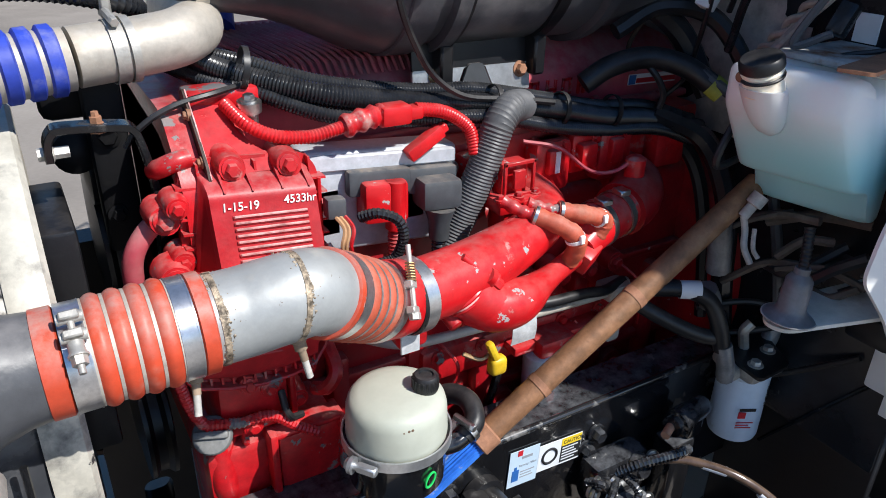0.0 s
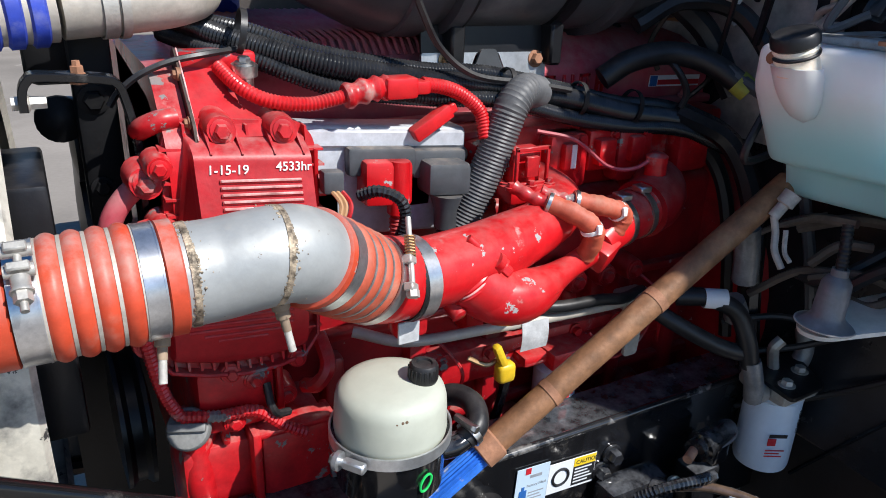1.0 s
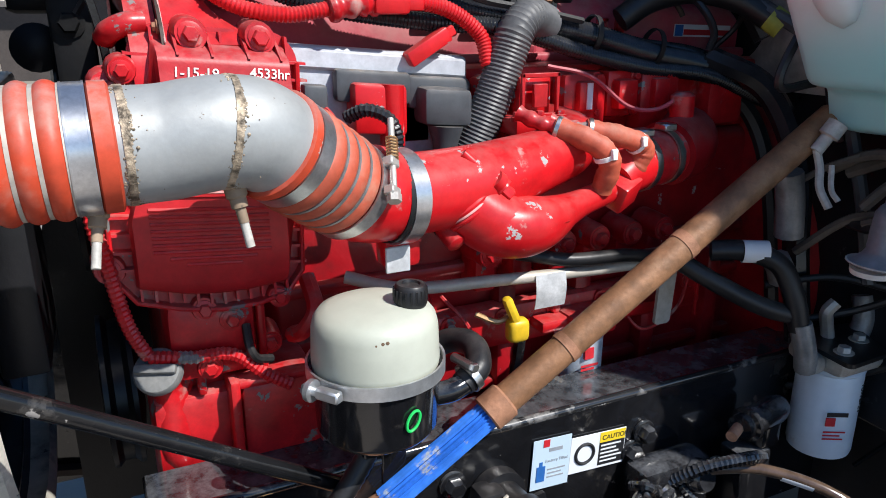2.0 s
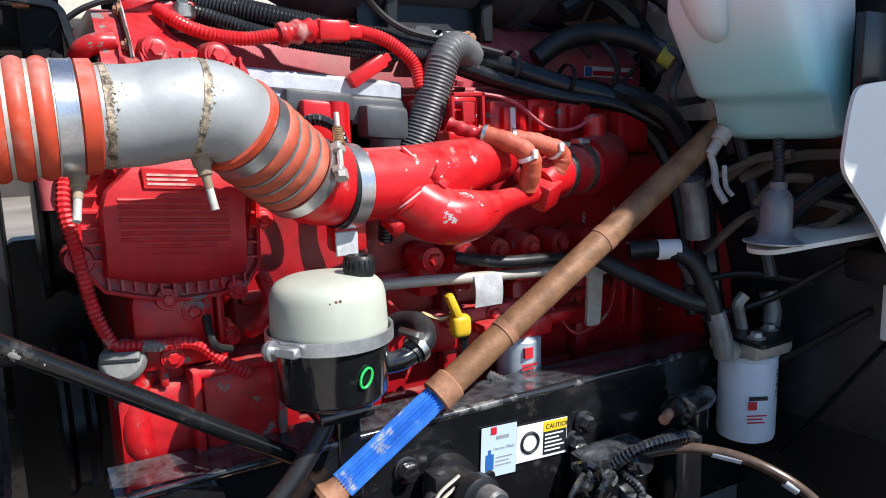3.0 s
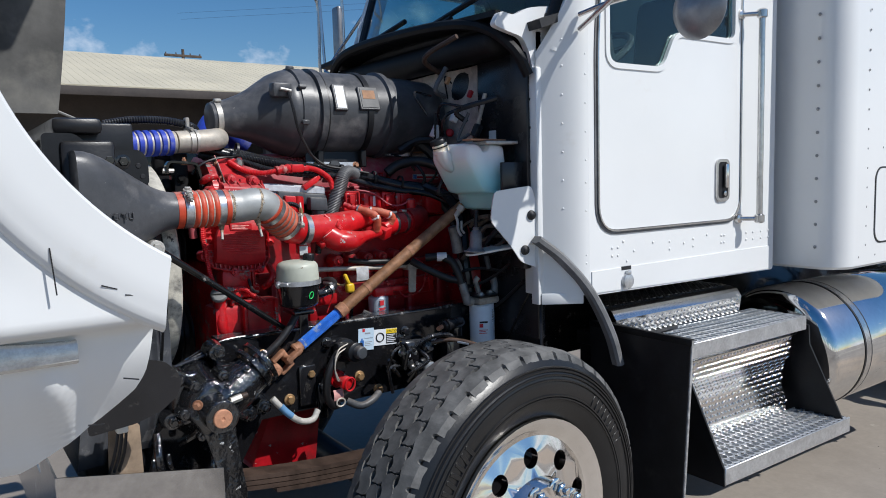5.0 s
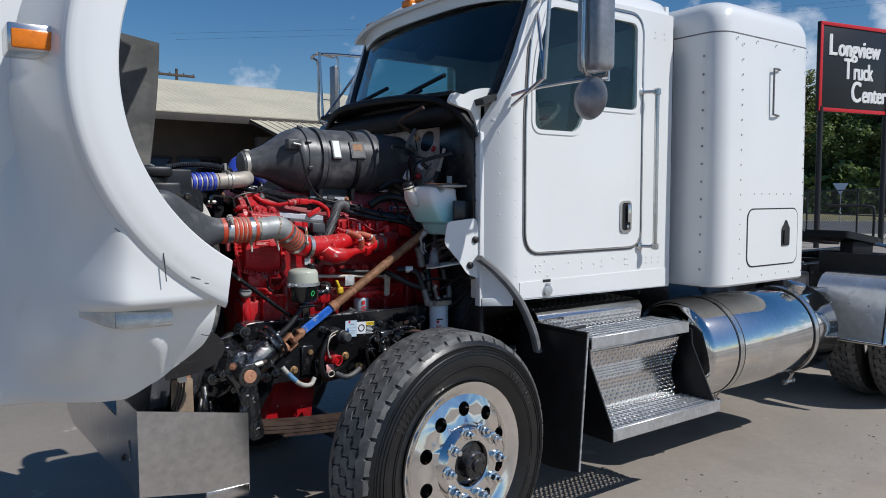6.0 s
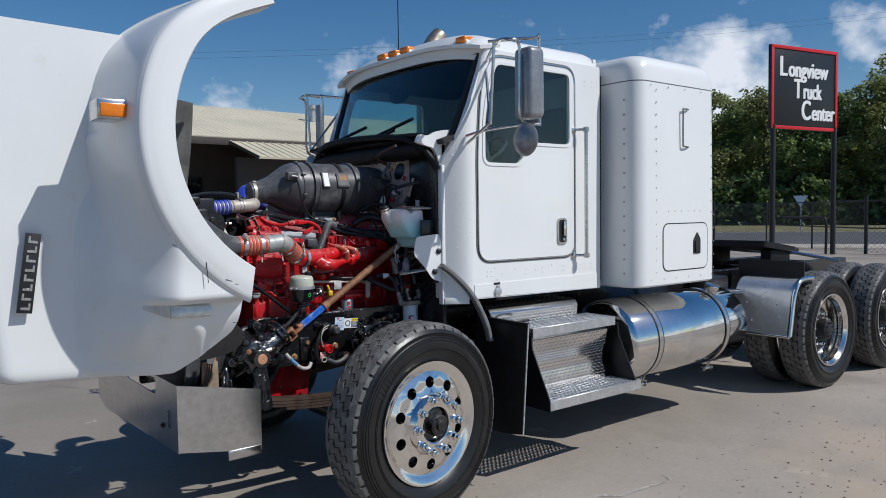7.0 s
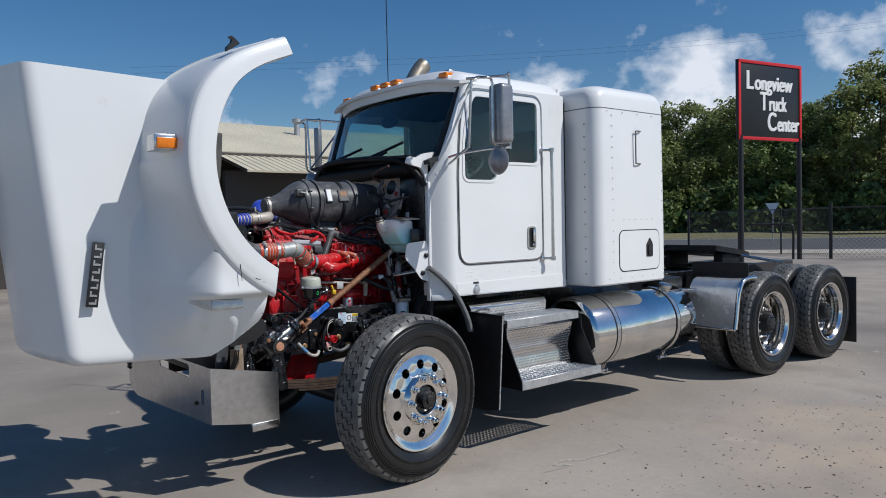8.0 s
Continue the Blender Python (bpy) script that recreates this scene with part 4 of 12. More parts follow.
def nut_mesh(front):
    bm = BM()
    y = -0.161 if front else 0.003
    spin(bm, (0, y, 0), (0, -1, 0), [(0, 0.026), (0.006, 0.026), (0.010, 0.020)], 16)
    spin(bm, (0, y, 0), (0, -1, 0), [(0.008, 0.0195), (0.030, 0.0195), (0.034, 0.016), (0.036, 0.011), (0.050, 0.011), (0.052, 0.008)], 6)
    return finish(bm, CHROME)


TYRE_ME, TREAD_ME = tyre_mesh(0.285, 0.53, 0.325), tread_mesh(0.234, 0.53)
RIM_F, RIM_R, BARREL = rim_mesh(1), rim_mesh(-1), barrel_mesh()
HUB_F, HUB_R, NUT_F, NUT_R = hub_mesh(True), hub_mesh(False), nut_mesh(True), nut_mesh(False)


def sidewall_marks(parent, at):
    """Raised marks on the sidewall, as plain bars."""
    bm = BM()
    for a0, count in ((52, 9), (-22, 8), (150, 7)):
        for k in range(count):
            a = radians(a0 - k * 3.4)
            m = Matrix.Rotation(-a, 4, "Y") @ Matrix.Translation((0.418, -0.1415, 0)) @ Matrix.Rotation(radians(6 * (k % 3 - 1)), 4, "Y")
            box(bm, (-0.021, -0.002, -0.006), (0.021, 0.0015, 0.006), 0.001, 1, m=m)
    part("sidewall_marking", bm, TYRE, parent, at=at, kind="stuff")


def wheel(at, front, marks=False, dual=False):
    h = part("wheel", HUB_F if front else HUB_R, None, truck, "polished ten-hole aluminium wheel with black tyre", at=at)
    part("tyre", TYRE_ME, None, h, at=at)
    part("tread", TREAD_ME, None, h, at=at)
    part("rim", RIM_F if front else RIM_R, None, h, "polished aluminium disc", at=at)
    part("rim_barrel", BARREL, None, h, at=at)
    for k in range(10):
        a = 2 * math.pi * (k + (0 if front else 0.5)) / 10
        part("wheel_nut", NUT_F if front else NUT_R, None, h, at=at @ Matrix.Translation((0.143 * math.cos(a), 0, 0.143 * math.sin(a))))
    if marks:
        sidewall_marks(h, at)
    if dual:
        inner = at @ Matrix.Translation((0, 0.335, 0))
        part("inner_tyre", TYRE_ME, None, h, at=inner)
        part("inner_tread", TREAD_ME, None, h, at=inner)


FAR = Matrix.Rotation(math.pi, 4, "Z")
wheel(pose(0, -1.045, 0.53, 0, 0, 7), True, True)
wheel(pose(0, 1.045, 0.53, 0, 0, 7) @ FAR, True)
for ax in (4.57, 5.89):
    wheel(pose(ax, -1.055, 0.53, 0, 25, 0), False, True, True)
    wheel(pose(ax, 1.055, 0.53, 0, 10, 0) @ FAR, False, False, True)


# ---- cab ----
DOOR_IN = soften([(0.66, 1.355), (1.495, 1.355), (1.495, 2.585), (0.765, 2.585), (0.69, 2.385), (0.66, 2.00)], 0.085, 6)
PANE = soften([(0.70, 1.945), (1.00, 1.945), (1.075, 2.085), (1.46, 2.085), (1.46, 2.555), (0.80, 2.555), (0.725, 2.34), (0.70, 2.18)], 0.045, 5)


def grow(poly, d):
    cx, cy = sum(p[0] for p in poly) / len(poly), sum(p[1] for p in poly) / len(poly)
    n = len(poly)
    out = []
    for i in range(n):
        p, c, q = poly[i - 1], poly[i], poly[(i + 1) % n]
        tx, ty = q[0] - p[0], q[1] - p[1]
        k = math.hypot(tx, ty) or 1
        out.append((c[0] + ty / k * d, c[1] - tx / k * d))
    return out


def build_cab_side(s):
    y = s * CAB_Y
    near = s < 0

    def lay(depth, thick):
        # a plate whose outer face lies depth outside the cab's side
        yy = y + s * depth
        return SIDE(yy + (thick if near else 0.0))
    outline = soften([(0.60, 1.11), (1.78, 1.095), (1.78, 2.64), (0.72, 2.64), (0.60, 2.33)], 0.015)
    bm = BM()
    plate(bm, outline, lay(0, 0.035), 0.035, [DOOR_IN])
    part("side_panel", bm, WHITE, truck, "riveted white cab side panel")
    bm = BM()
    plate(bm, grow(DOOR_IN, 0.012), lay(0.006, 0.030), 0.030, [PANE])
    door = part("door", bm, WHITE, truck, "white cab door")
    bm = BM()
    plate(bm, grow(PANE, 0.018), lay(0.011, 0.016), 0.016, [grow(PANE, -0.002)])
    part("window_seal", bm, WHITE, door)
    bm = BM()
    plate(bm, grow(PANE, -0.002), lay(-0.006, 0.005), 0.005)
    part("window_glass", bm, GLASS_DARK, door, "dark tinted side window").visible_shadow = False
    # the seal round the door
    bm = BM()
    plate(bm, grow(DOOR_IN, 0.030), lay(0.004, 0.012), 0.012, [grow(DOOR_IN, 0.013)])
    part("door_seal", bm, RUBBER_GREY, truck, "grey rubber door seal")
    bm = BM()
    plate(bm, grow(DOOR_IN, 0.020), lay(0.011, 0.008), 0.008, [grow(DOOR_IN, 0.014)])
    part("seal_bead", bm, STAINLESS, truck)
    # door handle
    bm = BM()
    plate(bm, rounded(1.335, 1.42, 1.425, 1.595, 0.025), lay(0.014, 0.010), 0.010, [rounded(1.347, 1.432, 1.413, 1.583, 0.018)])
    handle = part("door_handle", bm, STAINLESS, door, "black recessed handle with chrome frame")
    bm = BM()
    plate(bm, rounded(1.345, 1.430, 1.415, 1.585, 0.018), lay(0.0085, 0.003), 0.003)
    part("handle_cup", bm, INK, handle)
    bm = BM()
    box(bm, (1.385, min(y + s * 0.028, y + s * 0.010), 1.475), (1.408, max(y + s * 0.028, y + s * 0.010), 1.575), 0.006)
    part("pull", bm, CHROME, handle)
    bm = BM()
    spin(bm, (1.395, y + s * 0.008, 1.452), (0, s, 0), [(0, 0.011), (0.008, 0.011), (0.009, 0.008)], 14)
    part("lock", bm, STAINLESS, handle)
    # rivets
    bm = BM()
    pts = [(x, z) for x in (0.72, 0.75, 1.05, 1.20, 1.39, 1.41, 1.57, 1.62, 1.68, 1.74) for z in (1.275, 1.245)]
    pts += [(0.78, 1.295), (0.84, 1.255), (0.80, 1.22), (0.95, 1.28), (1.14, 1.262), (1.29, 1.285)]
    pts += [(x, 1.185) for x in (0.70, 0.9, 1.1, 1.3, 1.5, 1.7)]
    pts += [(x, 1.915) for x in (0.74, 0.80, 0.86, 0.92, 0.98, 1.05)] + [(1.62, z) for z in (2.5, 2.53)] + [(1.70, z) for z in (2.5, 2.53)]
    rivets(bm, [(x, y + s * 0.001, z) for x, z in pts], (0, s, 0), 0.0055, 0.0022)
    part("rivets", bm, WHITE, truck, kind="stuff")
    # cowl side: runs inwards from the door to the front edge
    bm = BM()

    def cowl(u, v):
        x = 0.452 + 0.150 * u
        top = 1.98 + 0.34 * u
        return (x, s * (0.722 + 0.108 * math.sin(u * math.pi / 2)), 1.115 + (top - 1.115) * v)
    sheet(bm, cowl, 10, 12)
    thicken(bm, 0.012)
    part("cowl_side", bm, WHITE, truck, "white riveted cowl side")
    bm = BM()
    slope = Vector((-0.45, s, 0)).normalized()
    for u, zs in ((0.06, (1.19, 1.40, 1.66, 1.82, 1.9)), (0.42, (1.22, 1.245, 1.43, 1.53, 1.63, 1.73, 1.83, 1.93, 2.02)), (0.9, (1.23, 1.26, 1.42, 1.52, 1.6, 1.7, 1.8, 1.9, 1.97))):
        px, py, _ = cowl(u, 0)
        rivets(bm, [(px, py, z) for z in zs], slope, 0.0042, 0.0014)
    part("rivets", bm, WHITE, truck, kind="stuff")
    # sill panel and seam
    bm = BM()
    plate(bm, [(0.61, 1.118), (1.765, 1.10), (1.765, 1.205), (1.62, 1.205), (0.61, 1.197)], lay(0.004, 0.006), 0.006)
    sill = part("sill_panel", bm, WHITE, truck, "white sill panel")
    if near:
        bm = BM()
        spin(bm, (0.795, y - 0.004, 1.145), (0, -1, 0), [(0, 0.030), (0.006, 0.030), (0.012, 0.027), (0.014, 0.02)], 20)
        box(bm, (0.785, y - 0.02, 1.17), (0.805, y - 0.004, 1.185), 0.003)
        part("filler_cap", bm, ALU_DULL, sill, "round silver key cap")
        bm = BM()
        box(bm, (0.765, y - 0.006, 1.188), (0.818, y - 0.003, 1.202), 0.001)
        part("label", bm, INK, sill)
    # grab handle
    bm = BM()
    gy = y + s * 0.07
    rod(bm, (1.555, gy, 1.325), (1.555, gy, 2.205), 0.013, 12)
    for z in (1.34, 2.19):
        spin(bm, (1.555, gy, z - 0.02), (0, 0, 1), [(0, 0.012), (0.006, 0.021), (0.034, 0.021), (0.04, 0.012)], 14)
        rod(bm, (1.555, gy, z), (1.50, y + s * 0.01, z), 0.010, 10)
        spin(bm, (1.50, y, z), (0, s, 0), [(0, 0.022), (0.016, 0.020), (0.02, 0.012)], 14)
    part("grab_handle", bm, STAINLESS, truck, "long brushed steel grab handle")
    # mirror: arms, head, round spot mirror
    my = s * 1.26
    bm = BM()
    for pts in ([(0.72, y, 2.555), (0.55, s * 1.12, 2.60), (0.53, my + s * -0.02, 2.59), (0.585, my, 2.57), (0.59, my, 2.40), (0.59, my, 2.18), (0.64, my, 2.13)],
                [(0.50, s * 1.10, 2.60), (0.70, my, 2.615), (0.745, my, 2.60), (0.745, my, 2.13)],
                [(0.56, y, 2.10), (0.60, s * 0.98, 2.125), (0.74, my, 2.15)],
                [(0.72, y, 2.52), (0.53, s * 1.08, 2.15)], [(0.53, s * 1.08, 2.14), (0.53, s * 1.12, 2.60)], [(0.56, y, 2.05), (0.53, s * 1.08, 2.15)]):
        tube(bm, pts, 0.009, 8, 6)
    m_arm = part("mirror_arm", bm, STAINLESS, truck, "chrome west coast mirror bracket")
    bm = BM()
    if s < 0:
        box(bm, (0.605, my - 0.068, 2.16), (0.725, my + 0.068, 2.555), 0.030, 4)
    else:
        box(bm, (0.695, my - 0.040, 2.16), (0.725, my + 0.040, 2.555), 0.012, 3)
    part("mirror_head", bm, MIRROR_BACK, m_arm, "tall dull grey mirror head")
    bm = BM()
    box(bm, (0.723, my - (0.052 if s < 0 else 0.032), 2.19), (0.728, my + (0.052 if s < 0 else 0.032), 2.525), 0.002, 1)
    part("mirror_glass", bm, MIRROR, m_arm)
    bm = BM()
    spin(bm, (0.60, my, 2.045), (1, 0, 0), [(0, 0.02), (0.01, 0.06), (0.022, 0.088), (0.034, 0.095), (0.040, 0.092)], 28)
    tube(bm, [(0.745, my, 2.14), (0.66, my, 2.12), (0.62, my, 2.06)], 0.007, 8, 5)
    part("spot_mirror", bm, MIRROR_BACK, m_arm, "round convex spot mirror")


for side in (-1, 1):
    build_cab_side(side)


def build_cab_shell():
    W = CAB_Y

    # roof: crowned, rounded at the sides and the back, a brow in front
    def roof(u, v):
        y = -W + 2 * W * v
        k = abs(y / W)
        x0 = 0.60 + 0.13 * k ** 3
        x = x0 + (1.80 - x0) * u
        edge = (1 - k ** 7)
        z = 2.625 + 0.150 * max(0.0, edge) ** 0.5
        front = min(1.0, (x - x0) / 0.10)
        back = min(1.0, (1.80 - x) / 0.10)
        z -= 0.075 * (1 - front) ** 2 * (0.4 + 0.6 * edge) + 0.06 * (1 - math.sqrt(max(0, 1 - (1 - back) ** 2)))
        return (x, y * (1 - 0.02 * (1 - back)), z)
    bm = BM()
    sheet(bm, roof, 30, 36)
    thicken(bm, 0.02)
    part("roof", bm, WHITE, truck, "white cab roof with amber marker lamps")
    bm = BM()
    sheet(bm, lambda u, v: (0.735 - 0.13 * (1 - abs(2 * v - 1) ** 3) - 0.01 * u, -W + 0.01 + (2 * W - 0.02) * v, 2.565 + 0.09 * u + 0.055 * (1 - abs(2 * v - 1) ** 4)), 4, 30)
    thicken(bm, 0.015)
    part("roof_brow", bm, WHITE, truck)
    for yy in (-0.66, -0.14, 0.0, 0.14, 0.66):
        k = abs(yy / W)
        x = 0.61 + 0.13 * k ** 3
        z = 2.715 if k < 0.5 else 2.690
        bm = BM()
        box(bm, (x - 0.005, yy - 0.05, z - 0.006), (x + 0.12, yy + 0.05, z + 0.022), 0.006)
        base = part("marker_lamp", bm, WHITE, truck, "amber roof marker lamp")
        bm = BM()
        box(bm, (x - 0.02, yy - 0.047, z + 0.004), (x + 0.085, yy + 0.047, z + 0.046), 0.012, 3)
        part("lens", bm, AMBER, base)
    # peak over the windscreen
    bm = BM()
    sheet(bm, lambda u, v: (0.72 - 0.165 * u + 0.10 * abs(2 * v - 1) ** 3, (2 * v - 1) * 0.855, 2.675 - 0.028 * u + 0.05 * (1 - (2 * v - 1) ** 4)), 5, 34)
    thicken(bm, 0.022)
    part("peak", bm, WHITE, truck, "white roof peak over the windscreen", sharp=60)
    # back wall
    bm = BM()
    box(bm, (1.755, -W + 0.035, 1.10), (1.785, W - 0.035, 2.70), 0.005)
    part("back_wall", bm, WHITE, truck)
    bm = BM()
    box(bm, (0.62, -W + 0.036, 1.115), (1.755, W - 0.036, 1.16), 0.004)
    part("cab_floor", bm, BLACK_SATIN, truck)

    # windscreen, bowed in plan
    def screen(u, v, out=0.0):
        k = 2 * v - 1
        bow = 0.13 * abs(k) ** 2.6
        y = k * (0.725 + 0.055 * u)
        z = 2.105 + 0.505 * u + 0.03 * u * (1 - k * k)
        return (0.41 + 0.215 * u + bow * (0.9 - 0.2 * u) - out, y, z)
    bm = BM()
    sheet(bm, lambda u, v: screen(u, v), 8, 30)
    thicken(bm, 0.006)
    part("windscreen", bm, GLASS, truck, "clear curved windscreen").visible_shadow = False
    # black surround of the screen
    bm = BM()
    edge = [screen(u / 8, 0) for u in range(9)] + [screen(1, v / 30) for v in range(1, 31)] + [screen(1 - u / 8, 1) for u in range(1, 9)] + [screen(0, 1 - v / 30) for v in range(1, 30)]
    loop = edge + [edge[0]]
    tube(bm, loop, 0.022, 8, 1)
    part("screen_seal", bm, RUBBER, truck)
    # posts beside the screen
    for s in (-1, 1):
        bm = BM()
        tube(bm, [(0.515, s * 0.745, 1.98), (0.575, s * 0.775, 2.14), (0.665, s * 0.805, 2.40), (0.745, s * 0.81, 2.64)], 0.034, 12)
        part("screen_post", bm, WHITE, truck)
    # wipers
    for y0, y1 in ((-0.05, -0.45), (0.55, 0.1)):
        bm = BM()
        rod(bm, (0.385, y0, 2.12), (0.42, (y0 + y1) / 2 - 0.02, 2.18), 0.010, 6)
        rod(bm, (0.405, y0 + 0.10, 2.135), (0.44, y1, 2.235), 0.011, 6)
        part("wiper", bm, RUBBER, truck)
    # inside: dash, wheel, seats, mirror
    bm = BM()
    sheet(bm, lambda u, v: (0.42 + 0.42 * u, -0.78 + 1.56 * v, 2.08 + 0.05 * math.sin(u * 3.1) - 0.28 * step01(u, 0.8, 1)), 12, 12)
    thicken(bm, 0.03)
    part("dashboard", bm, INTERIOR, truck, "dark cab dashboard")
    bm = BM()
    c, tilt = Vector((0.98, -0.42, 2.02)), Vector((-0.55, 0, 0.83)).normalized()
    x, y, z = axes_of(tilt)
    pts = [c + (x * math.cos(a) + y * math.sin(a)) * 0.225 for a in [2 * math.pi * k / 28 for k in range(29)]]
    tube(bm, pts, 0.015, 8, 1)
    for a in (0.3, 2.4, 4.5):
        rod(bm, c, c + (x * math.cos(a) + y * math.sin(a)) * 0.22, 0.012, 6)
    spin(bm, c, tilt, [(-0.05, 0.05), (0.02, 0.05), (0.025, 0.03)], 16)
    part("steering_wheel", bm, INTERIOR, truck)
    for yy in (-0.42, 0.42):
        bm = BM()
        box(bm, (1.12, yy - 0.24, 1.60), (1.62, yy + 0.24, 1.76), 0.05, 3)
        box(bm, (1.50, yy - 0.23, 1.70), (1.64, yy + 0.23, 2.38), 0.05, 3, m=Matrix.Translation((1.57, 0, 1.7)) @ Matrix.Rotation(radians(8), 4, "Y") @ Matrix.Translation((-1.57, 0, -1.7)))
        box(bm, (1.2, yy - 0.18, 1.16), (1.55, yy + 0.18, 1.62), 0.03, 2)
        part("seat", bm, INTERIOR, truck, "dark fabric cab seat")
    bm = BM()
    spin(bm, (0.66, 0.05, 2.46), (1, 0, 0), [(0, 0.02), (0.02, 0.05), (0.03, 0.05)], 20)
    bmesh.ops.transform(bm, matrix=Matrix.Translation((0, 0.05, 0)) @ Matrix.Diagonal((1, 2.2, 1, 1)) @ Matrix.Translation((0, -0.05, 0)), verts=bm.verts)
    part("inside_mirror", bm, INTERIOR, truck)
    # headliner
    bm = BM()
    box(bm, (0.72, -0.78, 2.615), (1.75, 0.78, 2.63), 0.004)
    part("headliner", bm, INTERIOR, truck)
    # exhaust stack on the far side, aerial, horn box on the roof
    bm = BM()
    tube(bm, [(1.62, 1.0, 1.1), (1.62, 1.0, 2.6), (1.62, 1.0, 2.86), (1.65, 1.0, 3.02), (1.74, 1.0, 3.16), (1.80, 1.0, 3.22)], 0.078, 18, 6)
    part("exhaust_stack", bm, STACK, truck, "curved heat-tinted exhaust stack")
    bm = BM()
    rod(bm, (1.0, 0.5, 2.74), (1.0, 0.5, 4.2), 0.004, 6)
    part("aerial", bm, BLACK_SATIN, truck)
    bm = BM()
    box(bm, (0.98, -0.36, 2.76), (1.06, -0.24, 2.85), 0.01)
    tube(bm, [(1.02, -0.30, 2.80), (1.4, -0.42, 2.80), (1.7, -0.5, 2.76)], 0.018, 8, 4)
    part("air_horn", bm, STAINLESS, truck)


build_cab_shell()


def build_cowl():
    # firewall with its black panels, plenum and white trim
    bm = BM()
    box(bm, (0.455, -0.715, 0.95), (0.49, 0.715, 2.06), 0.006)
    part("firewall", bm, BLACK_PLASTIC, truck, "black firewall")
    bm = BM()
    sheet(bm, lambda u, v: (0.452 - 0.012 * math.sin(11 * u + 3 * v) * math.sin(9 * v), -0.40 + 0.68 * u, 1.46 + 0.52 * v), 28, 20)
    thicken(bm, 0.004)
    part("insulation", bm, QUILT, truck, "crumpled tan foil insulation on the firewall", sharp=70)
    bm = BM()
    box(bm, (0.33, -0.62, 1.98), (0.46, 0.66, 2.08), 0.04, 3)
    part("air_plenum", bm, COWL_BLACK, truck)
    bm = BM()
    tube(bm, [(0.42, -0.72, 1.90), (0.37, -0.69, 2.0), (0.32, -0.55, 2.09), (0.30, -0.2, 2.13), (0.30, 0.4, 2.13), (0.36, 0.70, 2.02)], 0.020, 8)
    part("hood_seal", bm, COWL_BLACK, truck, "black rubber hood seal")
    bm = BM()
    sheet(bm, lambda u, v: (0.31 + 0.16 * u, -0.68 + 1.36 * v, 2.12 - 0.01 * u + 0.02 * math.sin(math.pi * v)), 4, 14)
    thicken(bm, 0.02)
    part("cowl_top", bm, COWL_BLACK, truck)
    # white corner trim below the screen
    bm = BM()
    plate(bm, soften([(0.27, 2.06), (0.30, 2.11), (0.36, 2.10), (0.42, 2.13), (0.47, 2.14), (0.56, 2.15), (0.56, 1.90), (0.45, 1.90), (0.43, 1.98), (0.40, 2.03), (0.33, 2.045)], 0.02), SIDE(-0.690), 0.025)
    part("cowl_trim", bm, WHITE, truck, "white moulded cowl corner")
    # the white front edge of the cab, and the lower front return
    bm = BM()
    box(bm, (0.440, -0.735, 1.12), (0.475, -0.66, 1.93), 0.006)
    part("cab_edge", bm, WHITE, truck)
    bm = BM()
    box(bm, (0.436, -0.738, 1.085), (0.448, -0.700, 1.33), 0.003)
    box(bm, (0.448, -0.745, 1.085), (0.60, -0.735, 1.125), 0.003, m=Matrix.Translation((0.45, -0.74, 0)) @ Matrix.Rotation(radians(-34), 4, "Z") @ Matrix.Translation((-0.45, 0.74, 0)))
    part("cab_edge_lower", bm, WHITE, truck)
    bm = BM()
    for z in (1.5, 1.6, 1.72, 1.82):
        spin(bm, (0.4395, -0.70, z), (-1, 0, 0), [(0, 0.006), (0.003, 0.004)], 8)
    part("screws", bm, COWL_BLACK, truck, kind="stuff")
    # black side panel behind the reservoir
    bm = BM()
    box(bm, (0.425, -0.70, 1.50), (0.45, -0.42, 1.99), 0.006)
    box(bm, (0.33, -0.675, 1.47), (0.44, -0.66, 1.60), 0.004)
    part("inner_panel", bm, BLACK_PLASTIC, truck, "black inner cowl panel")
    # white splash shield with two black fasteners
    bm = BM()
    yaw = Matrix.Translation((0.475, -0.725, 0)) @ Matrix.Rotation(radians(-6), 4, "Z")
    pts = soften([(-0.215, 0.255), (-0.205, 0.285), (-0.05, 0.30), (0.0, 0.12), (0.0, 0.02), (-0.02, 0.0), (-0.10, 0.03), (-0.15, 0.10), (-0.225, 0.18)], 0.02)
    lay = yaw @ Matrix(((1, 0, 0, 0), (0, 0, -1, 0.004), (0, 1, 0, 1.215), (0, 0, 0, 1)))
    plate(bm, pts, lay, 0.006)
    shield = part("splash_shield", bm, WHITE, truck, "white plastic splash shield with black fasteners")
    for px, pz in ((-0.055, 0.195), (-0.085, 0.072)):
        bm = BM()
        o = yaw @ Vector((px, -0.004, 1.215 + pz))
        w = (yaw.to_3x3() @ Vector((0, -1, 0)))
        spin(bm, o, w, [(0, 0.018), (0.005, 0.0165), (0.008, 0.009), (0.010, 0.009), (0.012, 0.005)], 18)
        part("fastener", bm, RUBBER, shield)
    # rubber seal that hangs from the cab's corner behind the wheel
    bm = BM()
    line = smooth_path([(0.42, -0.745, 1.325), (0.50, -0.79, 1.25), (0.585, -0.84, 1.13), (0.645, -0.88, 0.98), (0.67, -0.90, 0.86)], 8)
    loops = []
